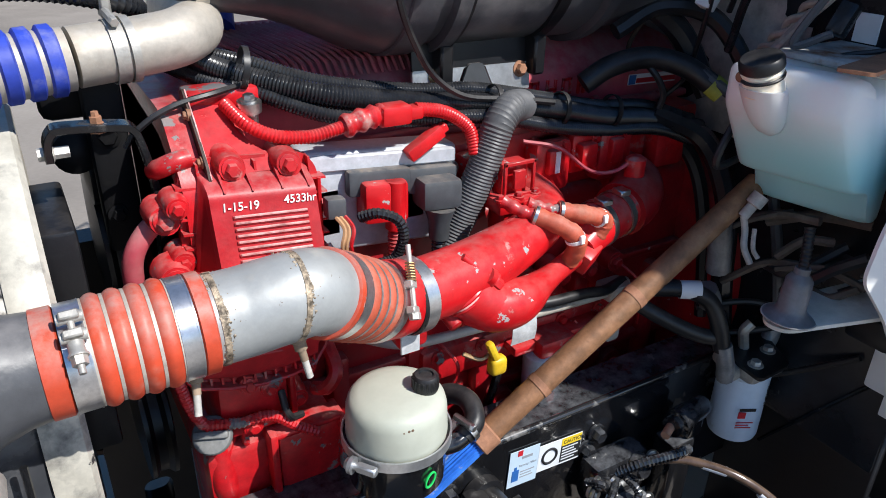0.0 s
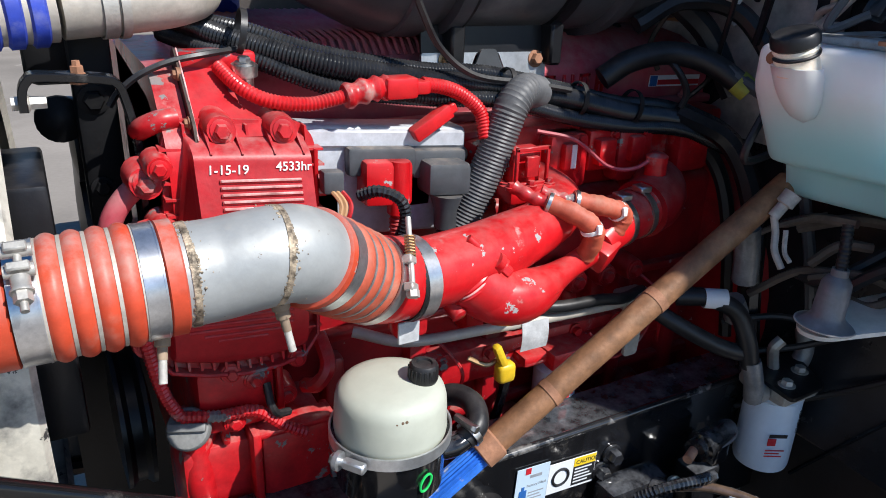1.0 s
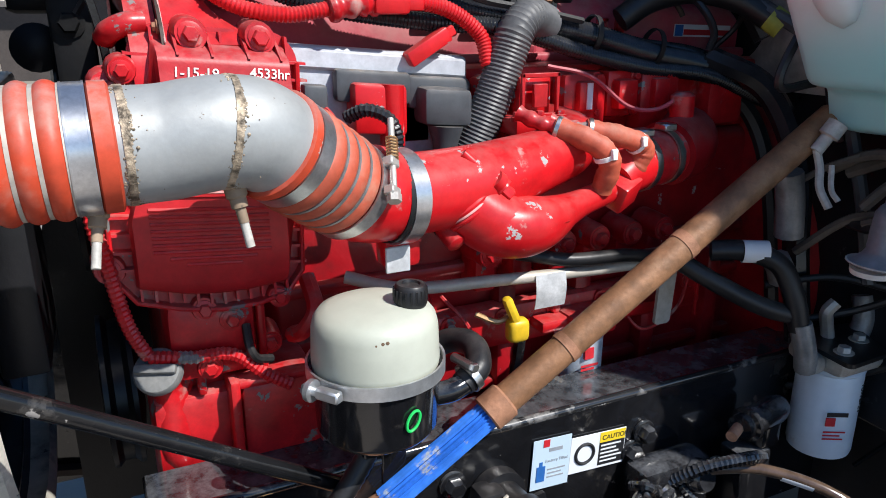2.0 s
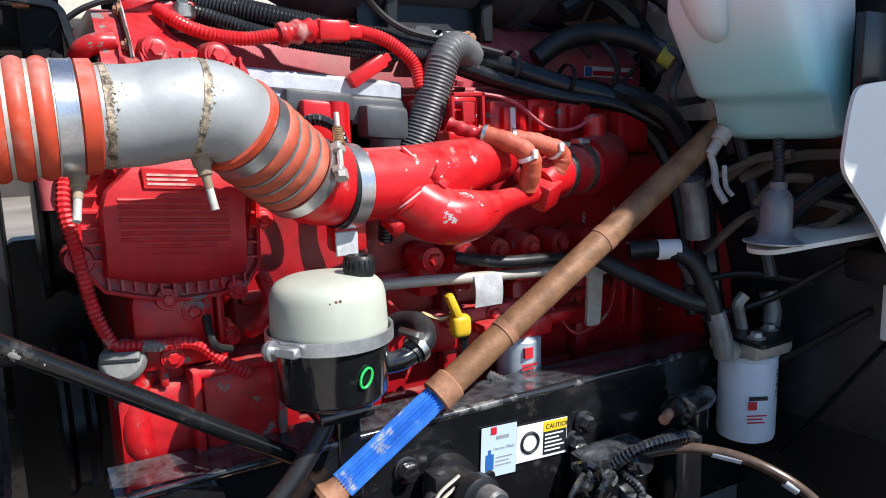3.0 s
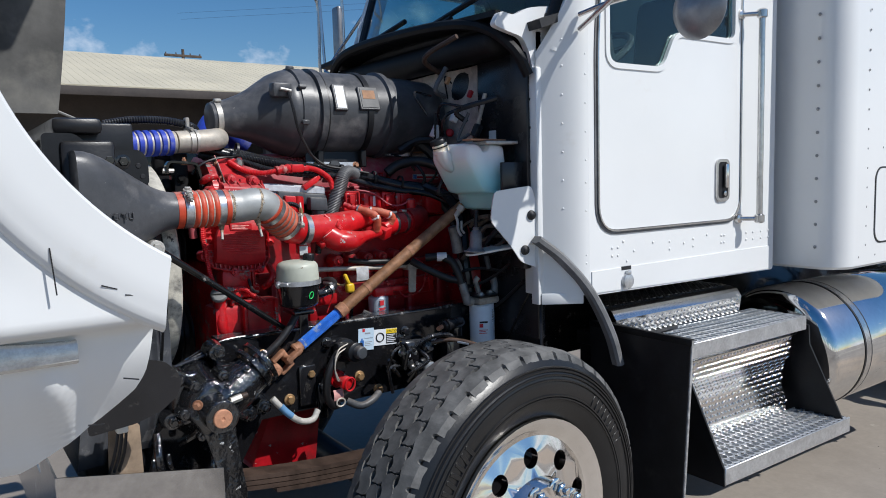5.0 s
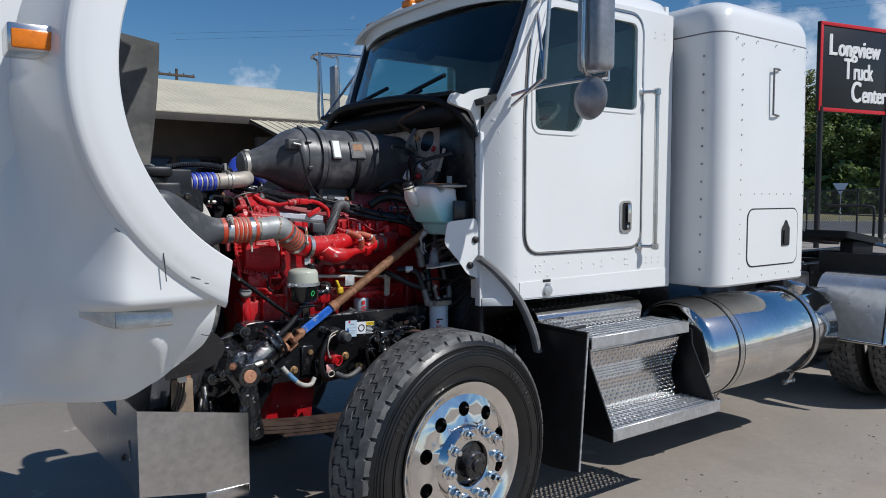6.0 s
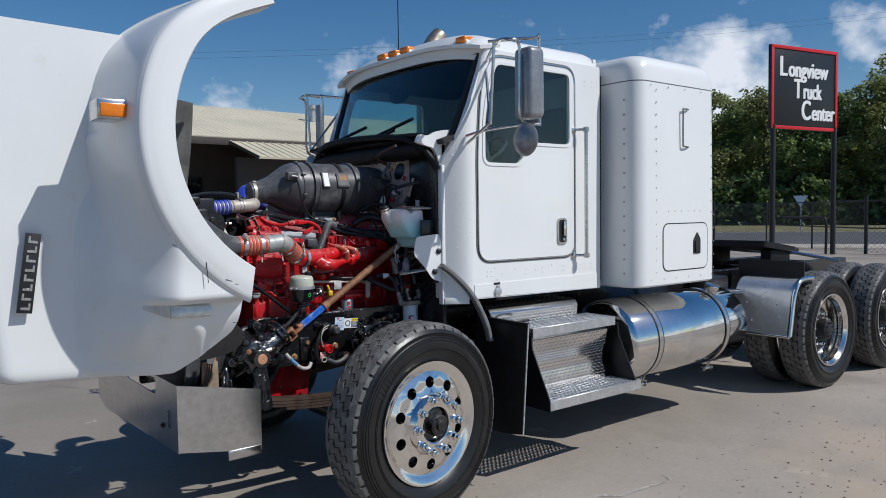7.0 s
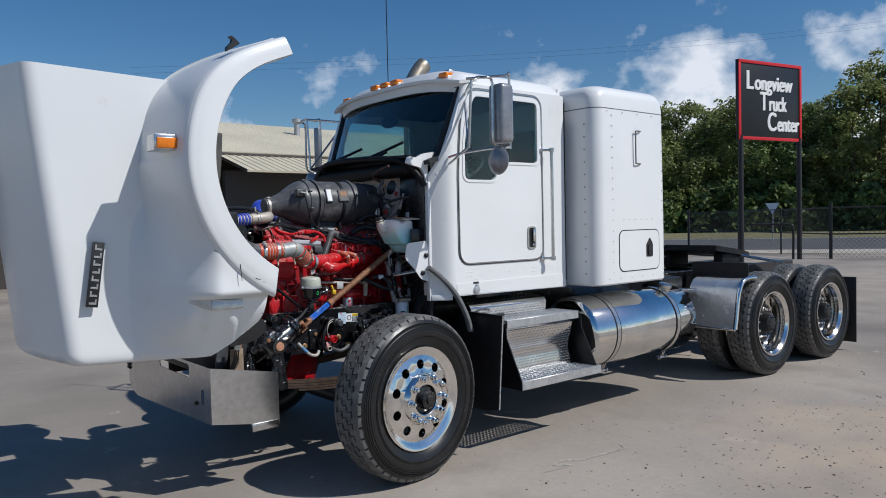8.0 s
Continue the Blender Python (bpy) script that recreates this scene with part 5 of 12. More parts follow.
    for i, p in enumerate(line):
        t = (line[min(i + 1, len(line) - 1)] - line[max(i - 1, 0)]).normalized()
        n = t.cross(Vector((0, 1, 0))).normalized()
        loops.append([p + n * a + Vector((0, b, 0)) for a, b in ((-0.013, 0.016), (-0.017, -0.012), (-0.010, -0.022), (0.004, -0.025), (0.014, -0.018), (0.014, 0.016))])
    rings(bm, loops)
    part("wheel_arch_seal", bm, RUBBER_GREY, truck, "grey rubber fender seal")
    # mud flap behind the front wheel
    bm = BM()
    sheet(bm, lambda u, v: (0.725 - 0.05 * v + 0.03 * math.sin(v * 3.0) * u, -1.175 + 0.46 * u, 0.985 - 0.645 * v - (0.03 * math.sin(u * 3.1) if v > 0.99 else 0)), 8, 10)
    thicken(bm, 0.008)
    part("mud_flap", bm, RUBBER, truck, "black rubber splash flap")
    part("flap_edge", tube(BM(), [(0.725 - 0.05 * v, -1.177, 0.985 - 0.645 * v) for v in (0, 0.2, 0.4, 0.6, 0.8, 1.0)], 0.005, 6, 3), EDGE_PALE, truck, "pale worn edge of the flap")
    bm = BM()
    box(bm, (0.715, -1.178, 0.965), (0.735, -0.72, 0.99), 0.003)
    part("flap_strip", bm, COWL_BLACK, truck)


build_cowl()


# ---- sleeper ----
def build_sleeper():
    x0, x1, W = 1.85, 2.835, 1.10

    def section(z, inset, r):
        pts = rounded(x0 + inset, -W + inset, x1 - inset, W - inset, max(0.02, r - inset * 0.3), 7)
        return [(px, py, z) for px, py in pts]
    bm = BM()
    loops = [section(1.10, 0.012, 0.11), section(1.112, 0.0, 0.11)] + [section(z, 0.004 * k, 0.11) for k, z in enumerate((1.6, 2.1, 2.55))] + \
        [section(2.615, 0.013, 0.11)] + [section(2.615 + 0.105 * math.sin(a), 0.012 + 0.11 * (1 - math.cos(a)), 0.13) for a in [radians(d) for d in (12, 25, 40, 55, 70, 82)]]
    rings(bm, loops)
    body = part("sleeper_box", bm, WHITE, truck, "riveted white sleeper box")
    # roof seam
    bm = BM()
    loops = [section(2.524, 0.012, 0.11), section(2.525, 0.0075, 0.11), section(2.533, 0.0075, 0.11), section(2.534, 0.012, 0.11)]
    rings(bm, loops, True, False, False)
    part("roof_seam", bm, RUBBER_GREY, body)
    # luggage door
    for s in (-1,):
        y = s * W
        bm = BM()
        plate(bm, rounded(2.13, 1.20, 2.69, 1.545, 0.06), SIDE(y - 0.002 + 0.010), 0.010, [rounded(2.137, 1.207, 2.683, 1.538, 0.055)])
        part("door_gap", bm, RUBBER, body)
        bm = BM()
        plate(bm, rounded(2.138, 1.208, 2.682, 1.537, 0.054), SIDE(y - 0.004 + 0.012), 0.012)
        part("luggage_door", bm, WHITE, body, "white luggage door with black latch")
        bm = BM()
        plate(bm, soften([(2.50, 1.315), (2.585, 1.315), (2.585, 1.42), (2.56, 1.455), (2.545, 1.475), (2.53, 1.455), (2.50, 1.42)], 0.01), SIDE(y - 0.010 + 0.008), 0.008)
        plate(bm, rounded(2.515, 1.325, 2.57, 1.415, 0.012), SIDE(y - 0.016 + 0.008), 0.008)
        part("latch", bm, BLACK_PLASTIC, body)
        # bent grab iron
        bm = BM()
        tube(bm, [(2.44, y, 2.365), (2.40, y - 0.012, 2.365), (2.36, y - 0.014, 2.362), (2.355, y - 0.014, 2.34), (2.355, y - 0.014, 2.12), (2.36, y - 0.014, 2.098), (2.40, y - 0.012, 2.095), (2.44, y, 2.095)], 0.006, 8, 4)
        part("grab_iron", bm, RUBBER_GREY, body)
        bm = BM()
        pts = [(2.06, z) for z in [1.2 + 0.085 * k for k in range(16)]] + [(2.74, z) for z in [1.62 + 0.085 * k for k in range(11)]]
        pts += [(x, 2.505) for x in (2.0, 2.2, 2.4, 2.6, 2.75)] + [(x, 1.63) for x in (2.2, 2.28, 2.36, 2.44, 2.52, 2.6)] + [(x, 1.15) for x in (2.0, 2.15, 2.3, 2.45, 2.6, 2.75)] + [(2.775, z) for z in (1.2, 1.3, 1.4, 1.5, 1.6)]
        rivets(bm, [(x, y + 0.001, z) for x, z in pts], (0, s, 0), 0.0058, 0.003)
        rivets(bm, [(x0 - 0.001, -0.985, z) for z in [1.2 + 0.1 * k for k in range(13)]], (-1, 0, 0), 0.008, 0.004)
        part("rivets", bm, RIVET, body, kind="stuff")
    # the dark joint between cab and sleeper
    bm = BM()
    box(bm, (1.78, -0.78, 1.14), (1.86, 0.78, 2.60), 0.01)
    part("joint_boot", bm, RUBBER, truck)


build_sleeper()


# ---- hood, tilted forward ----
def build_hood():
    cx, cz = -0.58, 2.0                     # the wheel opening's centre

    def crease(z):
        return -1.99 - 0.105 * (z - 1.75)

    def inner_r(a):
        return 0.69 - 0.06 * step01(a, 150, 112)

    def outer_r(a):
        return 0.836 - 0.10 * step01(a, 158, 112)

    # cross-sections of the shell, level by level; the open side faces the engine
    def section(z):
        drop = max(0.0, 0.985 - z) / 0.06
        pull = 1 - math.sqrt(max(0, 1 - min(1, drop) ** 2))
        xc = crease(z) + 0.045 * pull
        w = 0.60 + 0.02 * (2.5 - z) - 0.025 * pull
        top = xc - 0.11 * (1 - 0.3 * pull)
        pts = []
        right = -1.30 if z > 1.2 else -1.30 + 0.05 * step01(z, 1.2, 0.9)
        for k in range(9):
            pts.append((right + (xc + 0.09 - right) * k / 8, -w - 0.055 * (1 - k / 8)))
        for k in range(1, 7):
            a = math.pi / 2 * k / 6
            pts.append((xc + 0.09 - 0.085 * math.sin(a), -w + 0.085 * (1 - math.cos(a))))
        for k in range(1, 8):
            t = k / 7
            pts.append((xc + 0.005 + (top - xc) * math.sin(t * math.pi / 2), -(w - 0.085) * (1 - t)))
        return pts + [(x, -y) for x, y in pts[-2::-1]]
    levels = [0.925, 0.927, 0.932, 0.940, 0.953, 0.970, 0.99, 1.02, 1.06, 1.1, 1.18, 1.3, 1.5, 1.75, 2.0, 2.25, 2.47]
    loops = []
    for i, z in enumerate(levels):
        loops.append([(x, y, z + (0.05 * (-1.3 - x) if z > 2.4 else 0.0) + (-0.04 * (x + 1.9) if z < 1.0 else 0)) for x, y in section(z)])
    bm = BM()
    rings(bm, loops, False, False, False)
    bmesh.ops.recalc_face_normals(bm, faces=bm.faces)
    thicken(bm, 0.012)
    hood = part("hood", bm, WHITE, truck, "white fibreglass hood tilted forward, scuffed", sharp=45)
    # grille end, now facing the ground
    bm = BM()
    box(bm, (-1.80, -0.48, 0.94), (-1.25, 0.48, 0.965), 0.01)
    part("grille", bm, STAINLESS, hood)
    for s in (-1, 1):
        # the broad band round the wheel opening, narrower towards its tip
        prof = [(0.0, -0.98), (0.0, -1.145), (0.04, -1.155), (0.55, -1.152), (0.90, -1.142), (0.97, -1.134), (1.02, -1.118)]
        bm = BM()

        def flare(u, v):
            k = v * (len(prof) - 1)
            i = min(int(k), len(prof) - 2)
            w = prof[i][0] + (prof[i + 1][0] - prof[i][0]) * (k - i)
            y = prof[i][1] + (prof[i + 1][1] - prof[i][1]) * (k - i)
            a = 112 + (238.5 + 4.6 * w - 112) * u
            r = inner_r(a) + (outer_r(a) - inner_r(a)) * w
            return (cx + r * math.cos(radians(a)), -y if s > 0 else y, cz + r * math.sin(radians(a)))
        sheet(bm, flare, 60, 18)
        thicken(bm, 0.012)
        part("fender", bm, WHITE, hood, "white flared fender", sharp=60)
        # the fender's skin, one sweep from the band down into the hood's side and the nose ahead of the wheel
        edge = [(1.260, -0.958), (1.24, -0.962), (1.19, -0.968), (1.15, -0.974), (1.11, -0.99), (1.08, -1.018), (1.04, -1.06), (1.0, -1.115), (0.965, -1.155), (0.93, -1.205), (0.90, -1.27), (0.87, -1.30)]

        def base_y(x, z):
            drop = max(0.0, 0.985 - z) / 0.06
            pull = 1 - math.sqrt(max(0, 1 - min(1, drop) ** 2))
            xc = crease(z) + 0.045 * pull + 0.09
            right = -1.30 if z > 1.2 else -1.30 + 0.05 * step01(z, 1.2, 0.9)
            return -(0.60 + 0.02 * (2.5 - z) - 0.025 * pull) - 0.055 * max(0.0, (x - xc) / (right - xc))

        def swell(x, z, ring):
            nose = step01(x, -1.60, -1.25)
            return nose + (ring - nose) * step01(z, 1.30, 1.90)

        def skin(u, v):
            if u < 0.5:
                a = 112 + 68 * u / 0.5
                wide = 0.10 * (0.22 + 0.78 * step01(a, 112, 165))
                r = outer_r(a) - 0.004 + wide * v
                x, z = cx + r * math.cos(radians(a)), cz + r * math.sin(radians(a))
                k = 1 - step01(v, 0.0, 0.96)
                low = -1.02 + (base_y(x, z) + 0.014 + 1.02) * step01(a, 108, 150)
                y = low + (-1.126 - low) * k
            else:
                w = (u - 0.5) / 0.5
                z = 2.0 - 1.075 * w
                if z > 1.260:
                    xr = cx - math.sqrt(0.832 ** 2 - (z - cz) ** 2)
                else:
                    xr = edge[-1][1]
                    for (za, xa), (zb, xb) in zip(edge, edge[1:]):
                        if zb <= z <= za:
                            xr = xa + (xb - xa) * (za - z) / (za - zb)
                            break
                left = -1.508 - 0.11 * step01(z, 1.9, 1.4)
                x = xr + (left - xr) * v
                k = swell(x, z, 1 - step01(math.hypot(x - cx, z - cz), 0.832, 0.945 + 0.20 * (1 - step01(z, 1.30, 1.80))))
                low = 1.0
                if z < 1.275:
                    low = 0.80 + 0.20 * max(0.0, (z - 1.25) / 0.025) ** 2
                if z < 1.25:
                    low = 0.80 - 0.42 * step01(1.25 - z, 0.0, 0.36) + 0.05 * math.exp(-((x + 1.13 + 0.25 * (z - 1.05)) / 0.03) ** 2) * step01(1.22 - z, 0, 0.1)
                low = 1 - (1 - low) * (step01(x, -1.42, -1.30) if z > 1.18 else 1 - (1 - step01(x, -1.42, -1.30)) * max(0.0, (z - 1.0) / 0.18))
                y0 = base_y(x, z) + 0.014 - 0.010 * step01(z, 1.9, 1.4)
                y = y0 + (-1.126 - y0) * k * low
            return (x, y if s < 0 else -y, z)
        bm = BM()
        sheet(bm, skin, 130, 40)
        thicken(bm, 0.008)
        part("fender_skin", bm, WHITE, hood, "scuffed white fender side", sharp=75)
        # turn lamp under the overhang: a tapering housing along the recess, its outer half a clear lens
        for name, xs, mat, label in (("turn_lamp_housing", (-1.375, -1.35, -1.33, -1.31, -1.285), LAMP_GREY, "grey turn lamp housing"), ("turn_lamp", (-1.284, -1.25, -1.20, -1.15, -1.112), LENS_CLEAR, "scratched clear turn lamp lens")):
            bm = BM()
            loops = []
            for x in xs:
                z0, z1 = 1.245 - 0.045 * step01(x, -1.40, -1.26), 1.272 - 0.025 * step01(x, -1.43, -1.11)
                y0 = base_y(x, 1.22) + 0.014
                y = y0 + (-1.126 - y0) * step01(x, -1.60, -1.25) * (1 - 0.21 * step01(x, -1.42, -1.30))
                out = 0.004 + 0.022 * step01(x, -1.40, -1.29)
                loops.append([(x, yy if s < 0 else -yy, zz) for yy, zz in ((y + 0.05, z1), (y - out, z1), (y - out - 0.004, z1 - 0.006), (y - out - 0.004, z0 + 0.008), (y - out + 0.004, z0), (y + 0.05, z0))])
            rings(bm, loops)
            bmesh.ops.recalc_face_normals(bm, faces=bm.faces)
            part(name, bm, mat, hood, label, sharp=40)
        # side marker
        bm = BM()
        box(bm, (-1.545, min(s * 1.035, s * 0.90), 2.040), (-1.415, max(s * 1.035, s * 0.90), 2.124), 0.008, 2)
        part("side_marker", bm, STAINLESS, hood, "amber side marker lamp in chrome housing")
        # rubber splash panel inside the wheel opening
        bm = BM()
        sheet(bm, lambda u, v: (-1.46 + (0.46 - 0.05 * (1 - v) ** 1.5) * u, s * (0.60 + 0.008 * math.sin(3 * u + 2 * v)), 1.74 + (0.46 + 0.07 * (1 - u)) * v), 16, 16)
        thicken(bm, 0.006)
        part("splash_panel", bm, LINER, hood, "dusty grey rubber splash panel")
    for s in (-1,):
        bm = BM()
        box(bm, (-1.535, -1.046, 2.050), (-1.425, -1.030, 2.105), 0.006, 2)
        part("marker_lens", bm, AMBER, hood)
    # nameplate drawn as a plain plate with raised bars
    o = face((-1.805, -0.668, 1.240), (0.99, 0, -0.14), (0.14, 0, 0.99))
    bm = BM()
    box(bm, (-0.004, 0, -0.004), (0.056, 0.345, 0.006), 0.003, m=o)
    part("nameplate", bm, INK, hood, "black nameplate with chrome bars along the hood side")
    bm = BM()
    for k in range(8):
        box(bm, (0.008, 0.014 + k * 0.041, 0.005), (0.046, 0.026 + k * 0.041, 0.009), 0.001, 1, m=o)
        box(bm, (0.008 if k % 2 else 0.036, 0.024 + k * 0.041, 0.005), (0.018 if k % 2 else 0.046, 0.044 + k * 0.041, 0.009), 0.001, 1, m=o)
    part("chrome_bars", bm, STAINLESS, hood)
    # scuffs: short dark scratches
    bm = BM()
    for x, z, l, a in ((-1.155, 1.40, 0.09, 86), (-1.06, 1.36, 0.03, 20), (-1.02, 1.34, 0.025, 10), (-1.29, 1.52, 0.02, 40), (-1.03, 1.17, 0.03, 15), (-1.10, 1.09, 0.03, 8)):
        m = Matrix.Translation((x, -1.146 if z > 1.3 else -1.136, z)) @ Matrix.Rotation(radians(a), 4, "Y")
        box(bm, (-l / 2, -0.0015, -0.0012), (l / 2, 0.0015, 0.0012), m=m)
    part("scratches", bm, INK, hood, kind="stuff")
    # black rubber stop at the fender's tip
    bm = BM()
    plate(bm, soften([(-1.160, 2.575), (-1.088, 2.622), (-1.104, 2.640), (-1.118, 2.650), (-1.132, 2.660), (-1.146, 2.656), (-1.128, 2.646), (-1.132, 2.628), (-1.160, 2.598)], 0.005), SIDE(-1.04), 0.035)
    part("rubber_latch", bm, RUBBER, hood)


build_hood()


# ---- bumper ----
def build_bumper():
    bm = BM()
    sheet(bm, lambda u, v: (-1.118 + 0.432 * u, -0.594, 0.805 - 0.338 * v - 0.082 * u * (1 - v) - 0.072 * u * v), 4, 4)
    thicken(bm, 0.006)
    part("bumper_end", bm, STAINLESS, truck, "bent stainless bumper end")
    bm = BM()
    m = Matrix(((0, 0, -1, -1.118), (1, 0, 0, 0), (0, 1, 0, 0), (0, 0, 0, 1)))
    plate(bm, [(-0.594, 0.465), (0.81, 0.41), (0.97, 0.45), (1.0, 0.50), (1.0, 0.80), (-0.594, 0.805)], m, 0.006,
          [rounded(-0.25, 0.70, 0.30, 0.785, 0.03), rounded(-0.49, 0.57, -0.44, 0.66, 0.01)])
    part("bumper_face", bm, STAINLESS, truck, "polished steel bumper face with cut-outs")
    for y, z in ((0.97, 0.60), (1.0, 0.60), (0.97, 0.625), (1.0, 0.625), (-0.36, 0.56)):
        part("bumper_bolt", bolt(BM(), (-1.126, y, z), (-1, 0, 0), 0.011, 0.010), BLACK_SATIN, truck)
    part("bumper_bracket", box(BM(), (-0.87, -0.60, 0.375), (-0.69, -0.58, 0.425), 0.003), STAINLESS, truck)


build_bumper()


# ---- steps, tank, rear fenders, deck ----
def lozenges(bm, f, nu, nv):
    """Raised pattern of tread plate: alternating slanted lozenges on a surface f(u, v) -> (place, normal, right)."""
    for i in range(nu):
        for j in range(nv):
            p, n, r = f((i + 0.5) / nu, (j + 0.5) / nv)
            n, r = Vector(n).normalized(), Vector(r).normalized()
            up = n.cross(r)
            a = radians(38 if (i + j) % 2 else -38)
            d, e = r * math.cos(a) + up * math.sin(a), up * math.cos(a) - r * math.sin(a)
            p = Vector(p)
            l, w, h = 0.0105, 0.0034, 0.0018
            base = [bm.verts.new(p + q) for q in (d * l, e * w, -d * l, -e * w)]
            tip = [bm.verts.new(p + q * 0.55 + n * h) for q in (d * l, e * w, -d * l, -e * w)]
            for k in range(4):
                bm.faces.new((base[k], base[(k + 1) % 4], tip[(k + 1) % 4], tip[k]))
            bm.faces.new(tip)
    return bm


def perforated(bm, x0, x1, y0, y1, z, nx, ny):
    """A tread with punched oblong holes, whose rims stand up."""
    dx, dy = (x1 - x0) / nx, (y1 - y0) / ny
    for i in range(nx):
        for j in range(ny):
            cxx, cyy = x0 + dx * (i + 0.5), y0 + dy * (j + 0.5)
            out, rim, low = [], [], []
            for k in range(12):
                a = 2 * math.pi * k / 12
                c, s = math.cos(a), math.sin(a)
                q = 1 / max(abs(c), abs(s))
                out.append((cxx + c * q * dx / 2, cyy + s * q * dy / 2, z))
                rim.append((cxx + c * dx * 0.40, cyy + s * dy * 0.36, z + 0.003))
                low.append((cxx + c * dx * 0.36, cyy + s * dy * 0.32, z - 0.012))
            rings(bm, [out, rim, low], True, False, False)
    return bm


def build_steps():
    st = part("step_frame", box(BM(), (0.86, -1.02, 0.84), (1.66, -0.50, 0.90), 0.01), BLACK_SATIN, truck, "tread plate cab steps")
    # sloping riser of tread plate, three bends
    prof = [(-1.050, 0.925), (-1.052, 0.87), (-1.01, 0.84), (-1.000, 0.755), (-0.972, 0.70), (-0.968, 0.615), (-0.992, 0.56), (-0.985, 0.50)]
    bm = BM()
    loops = [[(0.885 + 0.75 * k / 6, y, z) for k in range(7)] for y, z in prof]
    rings(bm, loops, False, False, False)
    thicken(bm, 0.004)
    part("riser", bm, PLATE_ALU, st, "bright tread plate riser")
    bm = BM()
    for (ya, za), (yb, zb), nv in ((prof[2], prof[3], 4), (prof[3], prof[4], 3), (prof[4], prof[5], 4), (prof[5], prof[6], 3), (prof[6], prof[7], 3)):
        d = Vector((0, yb - ya, zb - za)).normalized()
        n = Vector((1, 0, 0)).cross(d) * -1
        if n.y > 0:
            n = -n
        lozenges(bm, lambda u, v, ya=ya, yb=yb, za=za, zb=zb, n=n: ((0.89 + 0.74 * u, ya + (yb - ya) * v + n.y * 0.003, za + (zb - za) * v + n.z * 0.003), n, (1, 0, 0)), 34, nv)
    part("riser_pattern", bm, CHROME, st, kind="stuff")
    # upper tread
    bm = BM()
    perforated(bm, 0.89, 1.66, -1.045, -0.80, 0.925, 24, 6)
    box(bm, (0.885, -1.055, 0.868), (1.665, -1.047, 0.927), 0.002, 1)
    part("upper_tread", bm, ALU_DULL, st, "punched aluminium step tread")
    # battery box lid above and behind
    bm = BM()
    loops = [[(0.74 + 0.80 * k / 6, y, z) for k in range(7)] for y, z in ((-0.82, 0.93), (-0.83, 1.0), (-0.81, 1.03), (-0.78, 1.04), (-0.55, 1.045))]
    rings(bm, loops, False, False, False)
    thicken(bm, 0.004)
    lid = part("box_lid", bm, PLATE_ALU, st, "tread plate box lid")
    bm = BM()
    lozenges(bm, lambda u, v: ((0.75 + 0.78 * u, -0.825 - 0.003, 0.935 + 0.065 * v), (0, -1, 0.1), (1, 0, 0)), 34, 3)
    lozenges(bm, lambda u, v: ((0.75 + 0.78 * u, -0.775 + 0.18 * v, 1.0445), (0, 0, 1), (1, 0, 0)), 34, 8)
    part("lid_pattern", bm, CHROME, st, kind="stuff")
    # lower tread with side plates
    bm = BM()
    perforated(bm, 0.885, 1.745, -1.195, -0.985, 0.505, 25, 5)
    box(bm, (0.88, -1.204, 0.445), (1.75, -1.196, 0.507), 0.002, 1)
    part("lower_tread", bm, ALU_DULL, st, "punched aluminium step tread")
    for x in (0.878, 1.70):
        bm = BM()
        m = Matrix(((0, 0, 1, x), (1, 0, 0, 0), (0, 1, 0, 0), (0, 0, 0, 1)))
        plate(bm, [(-1.20, 0.44), (-0.98, 0.44), (-0.88, 0.60), (-0.90, 0.90), (-1.045, 0.88), (-1.05, 0.80), (-1.195, 0.507)], m, 0.008)
        part("side_plate", bm, BLACK_SATIN, st, "black step side plate")
    bm = BM()
    box(bm, (0.88, -0.95, 0.55), (1.66, -0.5, 0.90), 0.01)
    part("battery_box", bm, BLACK_SATIN, st)
    bm = BM()
    tube(bm, [(0.80, -0.86, 0.955), (0.86, -0.90, 0.948), (0.93, -0.92, 0.955), (1.0, -0.90, 0.95)], 0.009, 8)
    part("latch_strap", bm, RUBBER, st)


build_steps()


